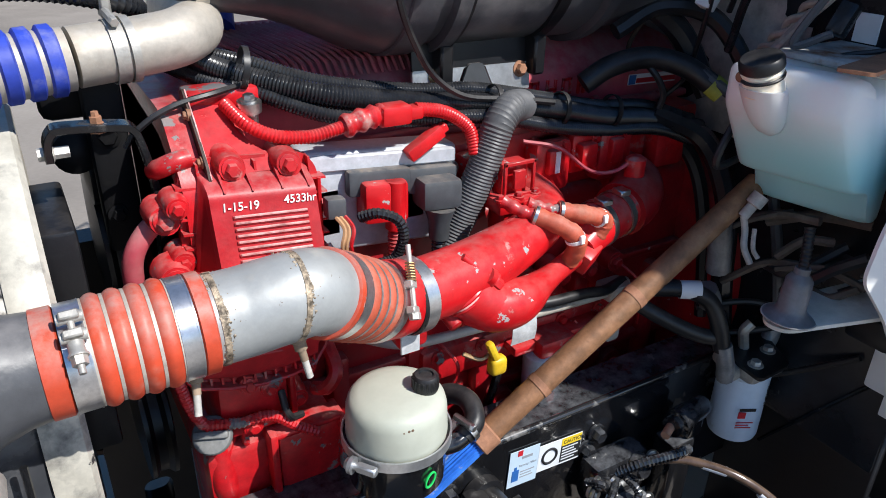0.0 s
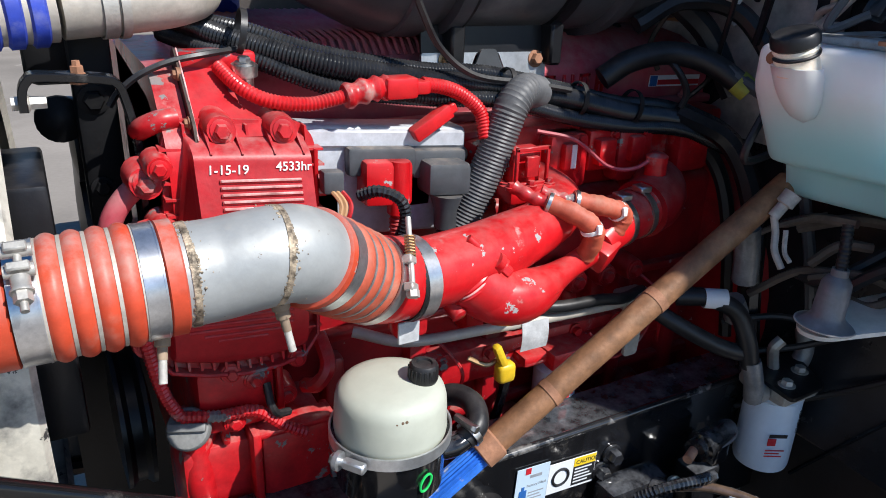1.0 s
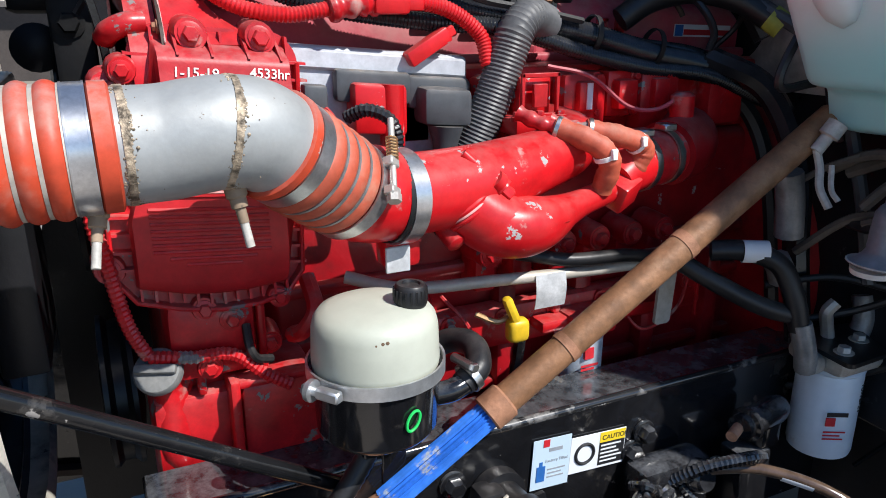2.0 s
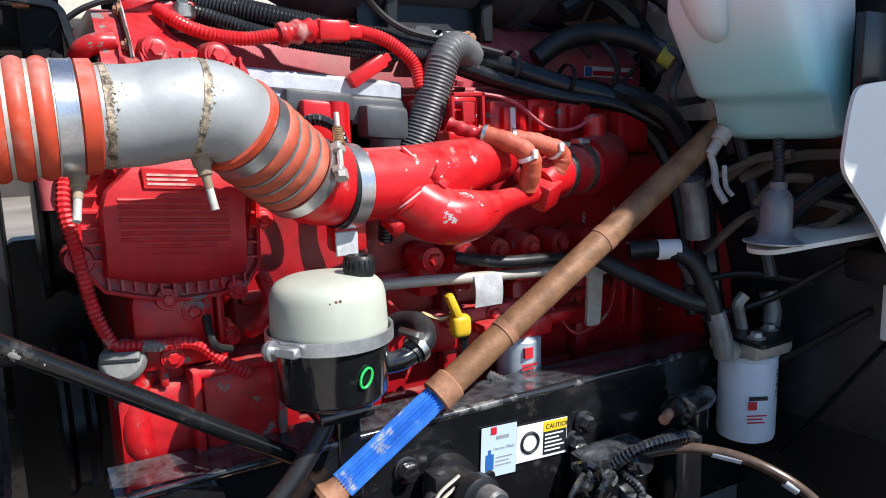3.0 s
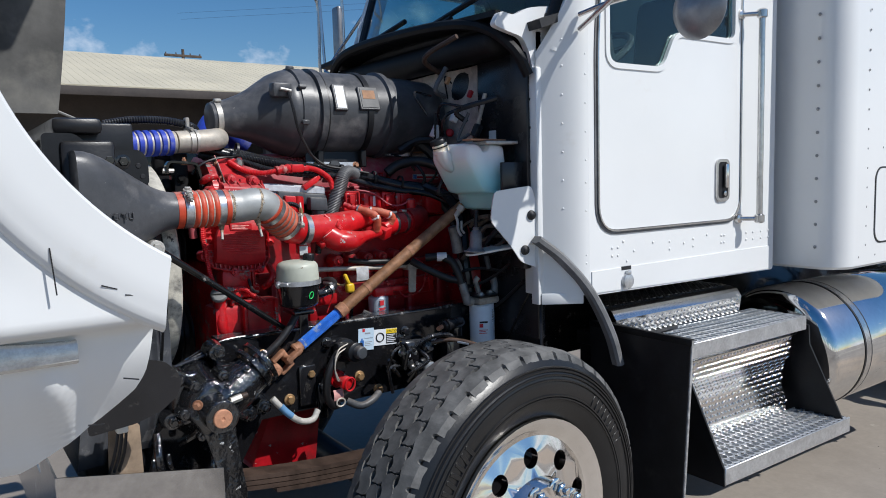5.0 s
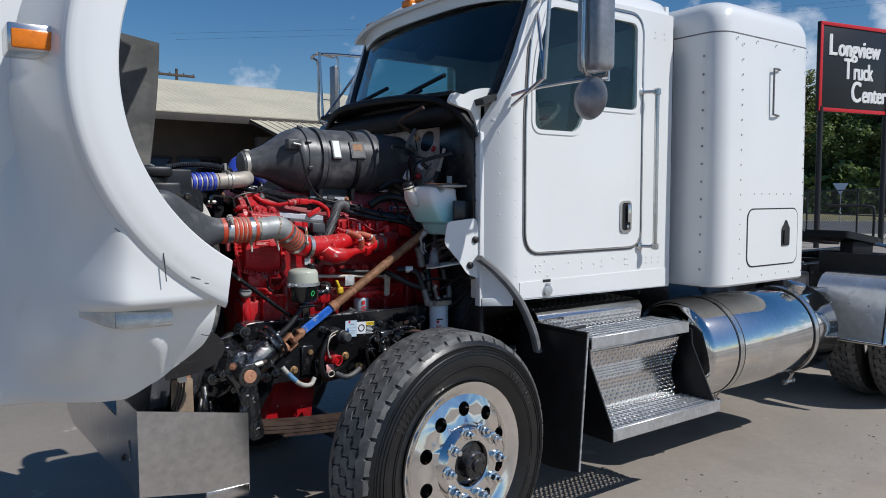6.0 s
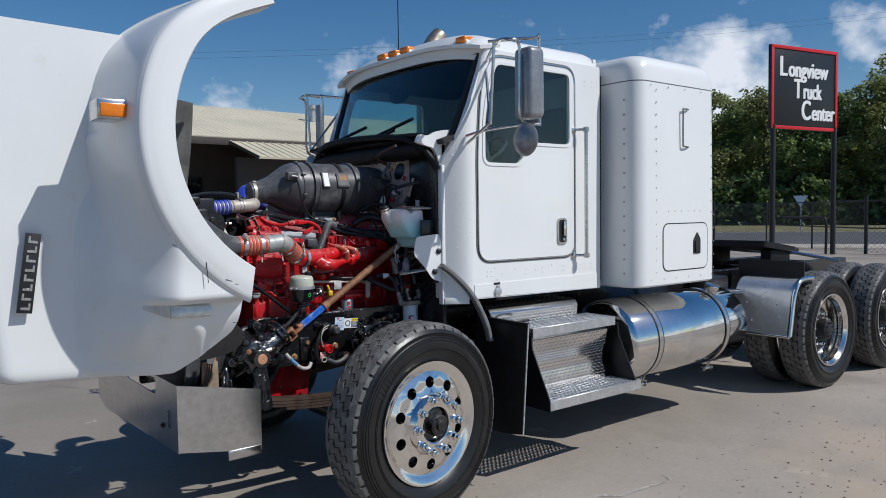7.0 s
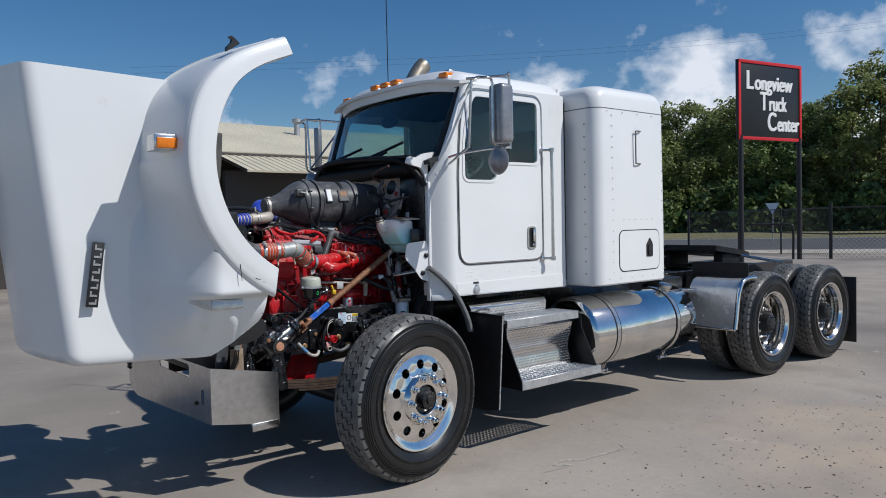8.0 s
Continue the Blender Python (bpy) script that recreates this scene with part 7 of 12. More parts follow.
def build_cover():
    x0, x1 = -0.598, -0.410
    prof = [(-0.272, 1.560), (-0.306, 1.552), (-0.3265, 1.5445), (-0.3325, 1.538), (-0.3345, 1.525), (-0.342, 1.495), (-0.354, 1.450), (-0.365, 1.415), (-0.368, 1.395), (-0.369, 1.335), (-0.362, 1.308), (-0.348, 1.294), (-0.31, 1.290)]

    def at_z(z):
        for (ya, za), (yb, zb) in zip(prof[1:], prof[2:]):
            if zb <= z <= za:
                return ya + (yb - ya) * (za - z) / (za - zb)
        return prof[-1][0]

    def pt(u, v):
        k = v * (len(prof) - 1)
        i = min(int(k), len(prof) - 2)
        y = prof[i][0] + (prof[i + 1][0] - prof[i][0]) * (k - i)
        z = prof[i][1] + (prof[i + 1][1] - prof[i][1]) * (k - i)
        bow = 0.012 * (1 - (2 * u - 1) ** 2) if v > 0.8 else 0
        left = x0 + 0.046 * step01(z, 1.38, 1.44)
        right = x1 - 0.022 * step01(z, 1.44, 1.38)
        return (left + (right - left) * u, y, z - bow)
    SL = (0.085, -0.50)
    bm = BM()
    loops = [[pt(u, v / 33) for v in range(34)] for u in [0, 0.02, 0.06, 0.3, 0.5, 0.7, 0.94, 0.98, 1.0]]
    for i, l in enumerate(loops):
        if i in (0, len(loops) - 1):
            loops[i] = [(x, y + 0.010 * (1 if 2 < j < 31 else 0), z) for j, (x, y, z) in enumerate(l)]
    rings(bm, [l + [(l[-1][0], -0.275, l[-1][2]), (l[0][0], -0.265, l[0][2])] for l in loops], True, True, True)
    bmesh.ops.recalc_face_normals(bm, faces=bm.faces)
    cover = lean(part("breather_cover", bm, COVER_RED, engine, "red ribbed plastic cover with handwritten white marks", sharp=50), *SL)
    # ribs with their crests worn pale on the upper face, clean ones below
    for k in range(9):
        z = 1.5115 - k * 0.0078
        bm = BM()
        rod(bm, (-0.524, at_z(z), z), (-0.428, at_z(z), z), 0.0027, 8)
        lean(part("rib", bm, COVER_RED, cover), *SL)
        bm = BM()
        box(bm, (-0.523, at_z(z) - 0.0036, z + 0.0002), (-0.429, at_z(z) - 0.0012, z + 0.0032), 0.0006, 1)
        lean(part("worn_crest", bm, RED_WORN, cover), *SL)
    for k in range(9):
        z = 1.386 - k * 0.0077
        inset = 0.0 if k < 7 else 0.016 * (k - 6)
        bm = BM()
        rod(bm, (-0.578 + inset, at_z(z) + 0.0005, z), (-0.455 - inset, at_z(z) + 0.0005, z), 0.0024, 8)
        lean(part("rib", bm, COVER_RED, cover), *SL)
    bm = BM()
    box(bm, (-0.550, -0.3705, 1.3985), (-0.478, -0.362, 1.424), 0.0015, 1)
    lean(part("raised_plate", bm, COVER_RED, cover), *SL)
    bm = BM()
    m = face((-0.545, -0.3706, 1.4185), (1, 0, 0), (0, 0, 1))
    bars(bm, m, 0, 0, 0.062, 0.016, 3, 0.5)
    lean(part("raised_print", bm, RED_WORN, cover), *SL)
    # flange with webs and bolt lugs, tipped back towards its top
    FL = (0.085, -0.50, 0.165, 1.30)
    bm = BM()
    outline = soften([(-0.622, 1.300), (-0.60, 1.272), (-0.51, 1.258), (-0.435, 1.272), (-0.412, 1.300), (-0.400, 1.43), (-0.392, 1.55), (-0.41, 1.572), (-0.555, 1.572), (-0.575, 1.55), (-0.585, 1.43), (-0.622, 1.40)], 0.012)
    plate(bm, outline, SIDE(-0.312), 0.014)
    lean(part("flange", bm, RED, cover), *FL)
    for k in range(13):
        z = 1.31 + k * 0.019
        left = -0.619 if z < 1.40 else -0.580
        right = -0.416 + 0.022 * step01(z, 1.35, 1.50)
        for lo, hi in (((left, -0.339, z), (left + 0.024, -0.318, z + 0.003)), ((right - 0.014, -0.339, z), (right + 0.008, -0.318, z + 0.003))):
            lean(part("web", box(BM(), lo, hi), RED, cover), *FL)
    for k in range(12):
        x = -0.595 + k * 0.0145
        lean(part("web", box(BM(), (x, -0.340, 1.268 + 0.010 * abs(x + 0.512) / 0.09), (x + 0.003, -0.318, 1.292)), RED, cover), *FL)
    rim = [(-0.583, 1.44), (-0.590, 1.412), (-0.617, 1.398), (-0.619, 1.302), (-0.599, 1.276), (-0.555, 1.266), (-0.511, 1.262), (-0.468, 1.266), (-0.434, 1.276), (-0.414, 1.302), (-0.403, 1.43), (-0.396, 1.54)]
    bm = BM()
    loops = []
    for k, (x, z) in enumerate(rim):
        q = (Vector((rim[min(k + 1, len(rim) - 1)][0] - rim[max(k - 1, 0)][0], 0, rim[min(k + 1, len(rim) - 1)][1] - rim[max(k - 1, 0)][1]))).normalized()
        nn = Vector((q.z, 0, -q.x)) * 0.0022
        loops.append([Vector((x, -0.316, z)) - nn, Vector((x, -0.341, z)) - nn, Vector((x, -0.3425, z)), Vector((x, -0.341, z)) + nn, Vector((x, -0.316, z)) + nn])
    rings(bm, loops)
    bmesh.ops.recalc_face_normals(bm, faces=bm.faces)
    lean(part("rim", bm, RED, cover), *FL)
    for k in range(7):
        x = -0.552 + k * 0.024
        lean(part("web", box(BM(), (x, -0.338, 1.545), (x + 0.003, -0.314, 1.568)), RED, cover), *FL)
    for p, r in (((-0.511, -0.326, 1.564), 0.0185), ((-0.438, -0.326, 1.565), 0.0185), ((-0.622, -0.318, 1.312), 0.017), ((-0.530, -0.318, 1.262), 0.015), ((-0.400, -0.318, 1.360), 0.014), ((-0.444, -0.318, 1.270), 0.014), ((-0.598, -0.318, 1.502), 0.020)):
        bm = BM()
        boss(bm, p, r, 0.026 if p[2] > 1.54 else 0.018)
        lean(part("bolt_lug", bm, RED, cover), *FL)
    for xc in (-0.511, -0.438):
        for dx in (-0.019, 0.016):
            bm = BM()
            plate(bm, [(-0.278, 1.566), (-0.300, 1.563), (-0.3325, 1.5425), (-0.285, 1.548)], Matrix(((0, 0, 1, xc + dx), (1, 0, 0, 0), (0, 1, 0, 0), (0, 0, 0, 1))), 0.003)
            lean(part("gusset", bm, COVER_RED, cover), *SL)
    # handwriting in paint pen
    m = face((-0.537, -0.3360, 1.5200), (1, 0, 0), (0, 0.26, 0.96))
    for text, dx, dy in (("1-15-19", 0.0, 0.0), ("4533hr", 0.079, 0.003)):
        w = letters(text, 0.0150, 0.0004, PAINT_PEN, cover, m @ Matrix.Translation((dx, dy, 0.0012)), "handwriting", bold=0.0001, shear=0.12)
        lean(w, *SL)


build_cover()


# ---- control module and plugs ----
def build_module():
    bm = BM()
    box(bm, (-0.405, -0.262, 1.385), (-0.155, -0.205, 1.540), 0.008, 3)
    box(bm, (-0.40, -0.268, 1.512), (-0.16, -0.255, 1.536), 0.003, 1)
    ecm = part("control_module", bm, ECM_GREY, engine, "grey cast control module")
    for x in (-0.40, -0.165):
        bm = BM()
        bolt(bm, (x, -0.262, 1.50), (0, -1, 0), 0.009, 0.008)
        part("bolt", bm, STEEL, ecm)
    bm = BM()
    box(bm, (-0.345, -0.282, 1.475), (-0.245, -0.262, 1.515), 0.006, 2)
    box(bm, (-0.250, -0.282, 1.470), (-0.165, -0.262, 1.512), 0.006, 2)
    part("socket", bm, GREY_PLASTIC, ecm, "dark grey plug sockets")
    bm = BM()
    box(bm, (-0.328, -0.300, 1.438), (-0.258, -0.262, 1.500), 0.006, 2)
    spin(bm, (-0.276, -0.290, 1.50), (0, 0, -1), [(0, 0.016), (0.075, 0.016), (0.078, 0.013)], 14)
    part("red_plug", bm, RED_CLEAN, ecm, "red painted cable plug")
    bm = BM()
    box(bm, (-0.240, -0.312, 1.452), (-0.172, -0.268, 1.500), 0.008, 2)
    spin(bm, (-0.206, -0.298, 1.452), (0, 0, -1), [(0, 0.024), (0.022, 0.017), (0.05, 0.016), (0.052, 0.012)], 14)
    part("black_plug", bm, GREY_PLASTIC, ecm, "dark grey cable plug")
    bm = BM()
    tube(bm, [(-0.206, -0.298, 1.405), (-0.206, -0.296, 1.36), (-0.20, -0.27, 1.30)], 0.012, 10, 10, gap=0.003, wave=(0.86, 2))
    part("plug_cable", bm, BLACK_PLASTIC, ecm)
    bm = BM()
    tube(bm, [(-0.276, -0.290, 1.425), (-0.276, -0.290, 1.36), (-0.27, -0.28, 1.30)], 0.013, 10, 10, gap=0.003, wave=(0.86, 2))
    part("plug_cable", bm, RED, ecm)
    # looped small harness
    bm = BM()
    tube(bm, [(-0.345, -0.315, 1.46), (-0.325, -0.335, 1.472), (-0.300, -0.345, 1.462), (-0.292, -0.345, 1.435), (-0.300, -0.335, 1.40), (-0.325, -0.33, 1.39)], 0.0085, 8, 12, gap=0.0028, wave=(0.84, 2))
    part("looped_harness", bm, BLACK_PLASTIC, ecm)
    for off, mt in ((0.0, WIRE_TAN), (0.007, RED), (-0.006, WIRE_TAN)):
        bm = BM()
        tube(bm, [(-0.385 + off, -0.32, 1.478), (-0.375 + off, -0.345, 1.46), (-0.382 + off, -0.352, 1.435), (-0.37 + off, -0.34, 1.405), (-0.35 + off, -0.33, 1.385)], 0.003, 6)
        part("bare_wire", bm, mt, ecm)
    bm = BM()
    box(bm, (-0.398, -0.332, 1.468), (-0.37, -0.312, 1.498), 0.004, 2, m=None)
    part("wire_connector", bm, GREY_PLASTIC, ecm)

    for ob in [ecm] + list(ecm.children):
        lean(ob, 0.085, -0.26)


build_module()


def worm_clamp(bm, o, way, r, w=0.012, seg=32, up=(0, 0, 1)):
    ring_band(bm, o, way, r, w, 0.0018, seg)
    z = Vector(way).normalized()
    u = (Vector(up) - z * Vector(up).dot(z)).normalized()
    side = z.cross(u)
    p = Vector(o) + u * (r + 0.006)
    rod(bm, p - side * 0.016, p + side * 0.016, 0.0055, 8)
    bolt(bm, p + side * 0.016, side, 0.006, 0.006, False)
    return bm


# ---- intake: red pipe, branch, hoses ----
def build_intake():
    axis = smooth_path([(-0.335, -0.429, 1.396), (-0.28, -0.420, 1.394), (-0.22, -0.410, 1.396), (-0.15, -0.394, 1.404), (-0.10, -0.380, 1.411), (-0.055, -0.355, 1.416), (-0.02, -0.31, 1.420), (-0.01, -0.24, 1.422)], 10)
    bm = BM()
    loops = []
    n = len(axis)
    for i, p in enumerate(axis):
        t = (axis[min(i + 1, n - 1)] - axis[max(i - 1, 0)]).normalized()
        x, y, _ = axes_of(t)
        k = i / (n - 1)
        r = 0.0460 - 0.0085 * step01(k, 0.22, 0.62)
        if k < 0.035:
            r = 0.0490
        loops.append([p + (x * math.cos(a) + y * math.sin(a)) * r for a in [2 * math.pi * j / 32 for j in range(32)]])
    rings(bm, loops)
    pipe = part("intake_pipe", bm, RED_CLEAN, engine, "glossy red intake pipe with chipped paint", sharp=60)
    # the branch: a swollen elbow that leaves the pipe low at its front and runs back to a square block
    bm = BM()
    tube(bm, [(-0.242, -0.402, 1.390), (-0.230, -0.424, 1.364), (-0.195, -0.441, 1.347), (-0.150, -0.441, 1.346), (-0.100, -0.427, 1.354), (-0.050, -0.410, 1.360), (0.002, -0.392, 1.366)],
         lambda t: 0.030 + 0.0075 * math.sin(math.pi * min(1.0, t * 1.55)) - 0.013 * step01(t, 0.42, 0.80), 28, 10)
    branch = part("intake_branch", bm, RED_CLEAN, engine, "chipped red cast intake branch", sharp=60)
    part("raised_marks", bars(BM(), face((-0.150, -0.4735, 1.352), (0.96, 0.24, 0.10), (-0.1, -0.45, 0.88)), 0, 0, 0.030, 0.014, 2, 0.4), RED_CLEAN, branch)
    bm = BM()
    m = Matrix.Translation((0.0, -0.394, 1.364)) @ Matrix.Rotation(radians(22), 4, "Z") @ Matrix.Rotation(radians(-14), 4, "Y") @ Matrix.Rotation(radians(24), 4, "X")
    box(bm, (-0.020, -0.024, -0.022), (0.024, 0.022, 0.020), 0.005, 2, m=m)
    tube(bm, [(0.002, -0.388, 1.371), (0.030, -0.377, 1.381), (0.064, -0.361, 1.388)], lambda t: 0.027 + 0.009 * t, 24)
    part("branch_block", bm, RED_CLEAN, engine, "square red end of the intake branch")
    # the branch's root on the main pipe
    bm = BM()
    tube(bm, [(-0.268, -0.408, 1.398), (-0.245, -0.420, 1.380), (-0.215, -0.434, 1.358), (-0.195, -0.440, 1.348)], lambda t: 0.040 - 0.003 * t, 28)
    part("branch_root", bm, RED_CLEAN, branch)
    # joint: two beads with a paint-filled seam between them, a long boss and its bolt
    a, b = Vector((-0.266, -0.446, 1.361)), Vector((-0.208, -0.442, 1.396))
    bulge = Vector((-0.016, -0.024, -0.002))
    for shift, r, mat, name in ((Vector((-0.003, 0, 0.004)), 0.0038, RED_CLEAN, "joint_bead"), (Vector((0.003, 0, -0.004)), 0.0038, RED_CLEAN, "joint_bead"), (Vector((-0.0006, -0.0018, 0.0006)), 0.0018, RED_WORN, "joint_seam")):
        part(name, tube(BM(), [a + shift + Vector((0.006, 0.02, -0.012)), a + shift, a.lerp(b, 0.35) + shift + bulge * 0.55, a.lerp(b, 0.7) + shift + bulge * 0.6, b + shift], r, 8), mat, branch)
    bm = BM()
    tube(bm, [(-0.250, -0.436, 1.438), (-0.234, -0.442, 1.421), (-0.214, -0.446, 1.402)], lambda t: 0.0050 + 0.0050 * t, 12, 6)
    part("long_boss", bm, RED_CLEAN, branch)
    bm = BM()
    spin(bm, (-0.208, -0.446, 1.400), (0.75, 0.1, -0.65), [(-0.012, 0.0125), (-0.002, 0.0135), (0.0, 0.012)], 18)
    bolt(bm, (-0.205, -0.448, 1.395), (0.6, -0.45, -0.65), 0.009, 0.014)
    part("joint_bolt", bm, RED_CLEAN, branch)
    bm = BM()
    spin(bm, (-0.262, -0.438, 1.338), (0.2, -0.75, -0.5), [(-0.02, 0.012), (0.006, 0.011), (0.008, 0.008)], 16)
    part("lower_lug", bm, RED, branch)
    # foot with its label, under the collar
    bm = BM()
    box(bm, (-0.345, -0.435, 1.312), (-0.300, -0.40, 1.365), 0.008, 2)
    part("foot", bm, RED, pipe)
    bm = BM()
    box(bm, (-0.345, -0.4385, 1.310), (-0.316, -0.4345, 1.340), 0.001, 1)
    part("foot_label", bm, TAG_GREY, pipe, "small pale part tag")
    # bright band clamp and the cast collar before it
    way = (0.95, 0.24, -0.20)
    bm = BM()
    spin(bm, (-0.389, -0.4425, 1.4085), way, [(0, 0.0475), (0.010, 0.0515), (0.030, 0.0525), (0.052, 0.0505), (0.060, 0.046)], 40)
    part("collar", bm, RED_CLEAN, engine, "red cast collar")
    bm = BM()
    ring_band(bm, (-0.3265, -0.4270, 1.3945), (0.97, 0.2, -0.06), 0.0505, 0.020, 0.0025, 48)
    part("band_clamp", bm, CLAMP, engine, "bright steel band clamp")
    bm = BM()
    ring_band(bm, (-0.3390, -0.4298, 1.3968), (0.97, 0.2, -0.10), 0.0498, 0.006, 0.002, 40)
    part("gasket", bm, RUBBER, engine)
    # rear rubber coupling and clamps
    bm = BM()
    tube(bm, [(0.045, -0.361, 1.386), (0.09, -0.351, 1.388), (0.14, -0.335, 1.392)], 0.0385, 24, 6)
    part("rear_coupling", bm, RED, engine)
    for p in ((0.062, -0.357, 1.387), (0.112, -0.345, 1.39)):
        bm = BM()
        ring_band(bm, p, (0.96, 0.22, 0.04), 0.0395, 0.012, 0.002, 36)
        box(bm, (p[0] - 0.01, p[1] - 0.02, p[2] + 0.038), (p[0] + 0.012, p[1] + 0.005, p[2] + 0.048), 0.002, 1)
        part("hose_clamp", bm, STEEL, engine, "worm-drive hose clamp")
    bm = BM()
    tube(bm, [(0.13, -0.338, 1.391), (0.18, -0.318, 1.395), (0.225, -0.27, 1.40), (0.23, -0.20, 1.40)], 0.048, 20)
    part("rear_elbow", bm, RED_SHADED, engine, "red rear elbow, darkened by painted shade")
    # orange heater hoses on their fittings
    HEATER_HOSES = ([(-0.101, -0.392, 1.450), (-0.075, -0.415, 1.440), (-0.052, -0.431, 1.424), (-0.043, -0.432, 1.404), (-0.043, -0.418, 1.372)],
                    [(-0.047, -0.383, 1.443), (-0.020, -0.395, 1.438), (0.015, -0.402, 1.428), (0.036, -0.400, 1.416), (0.032, -0.396, 1.396), (0.022, -0.392, 1.380)])
    for pts in HEATER_HOSES:
        bm = BM()
        start, first = Vector(pts[0]), (Vector(pts[0]) - Vector(pts[1])).normalized()
        tube(bm, [start - first * 0.004, start + first * 0.020, start + first * 0.044 + Vector((0, 0.006, 0.004))], lambda t: 0.0098 + 0.0012 * math.sin(t * 20), 12, 8)
        part("hose_barb", bm, RED, engine)
        part("barb_clamp", ring_band(BM(), start - first * 0.004, first, 0.0146, 0.005, 0.0016, 20), STEEL, engine)
        bm = BM()
        tube(bm, pts, lambda t: 0.0142 + 0.0007 * math.sin(t * 31) + 0.0005 * math.sin(t * 77), 14)
        hose = part("heater_hose", bm, SILICONE_DULL, engine, "dusty orange hose")
        mid = Vector(pts[2]).lerp(Vector(pts[3]), 0.3)
        bm = BM()
        ring_band(bm, mid, Vector(pts[3]) - Vector(pts[2]), 0.0148, 0.006, 0.001, 18)
        box(bm, mid + Vector((-0.004, -0.019, -0.003)), mid + Vector((0.004, -0.013, 0.010)), 0.001, 1)
        part("wrap", bm, PAINT_PEN, hose)
    # square throttle plug
    bm = BM()
    box(bm, (-0.125, -0.355, 1.445), (-0.045, -0.29, 1.468), 0.005, 2)
    box(bm, (-0.106, -0.328, 1.462), (-0.057, -0.300, 1.518), 0.004, 2)
    box(bm, (-0.112, -0.348, 1.39), (-0.06, -0.30, 1.45), 0.008, 2)
    plug = part("throttle_plug", bm, RED_CLEAN, engine, "square red sensor plug")
    bm = BM()
    for lo, hi in (((-0.111, -0.343, 1.466), (-0.106, -0.337, 1.524)), ((-0.058, -0.343, 1.466), (-0.053, -0.337, 1.524)), ((-0.111, -0.343, 1.518), (-0.053, -0.337, 1.524)), ((-0.111, -0.343, 1.466), (-0.053, -0.337, 1.472)), ((-0.093, -0.344, 1.48), (-0.072, -0.337, 1.51))):
        box(bm, lo, hi, 0.001, 1)
    part("plug_frame", bm, RED, plug)
    for x, y in ((-0.118, -0.35), (-0.052, -0.35), (-0.085, -0.352)):
        bm = BM()
        bolt(bm, (x, y + 0.006, 1.468), (0, 0, 1), 0.006, 0.008)
        part("bolt", bm, RED, plug)
    for ob in [plug] + list(plug.children):
        ob.data.transform(Matrix.Translation((-0.002, 0.010, -0.012)))


build_intake()


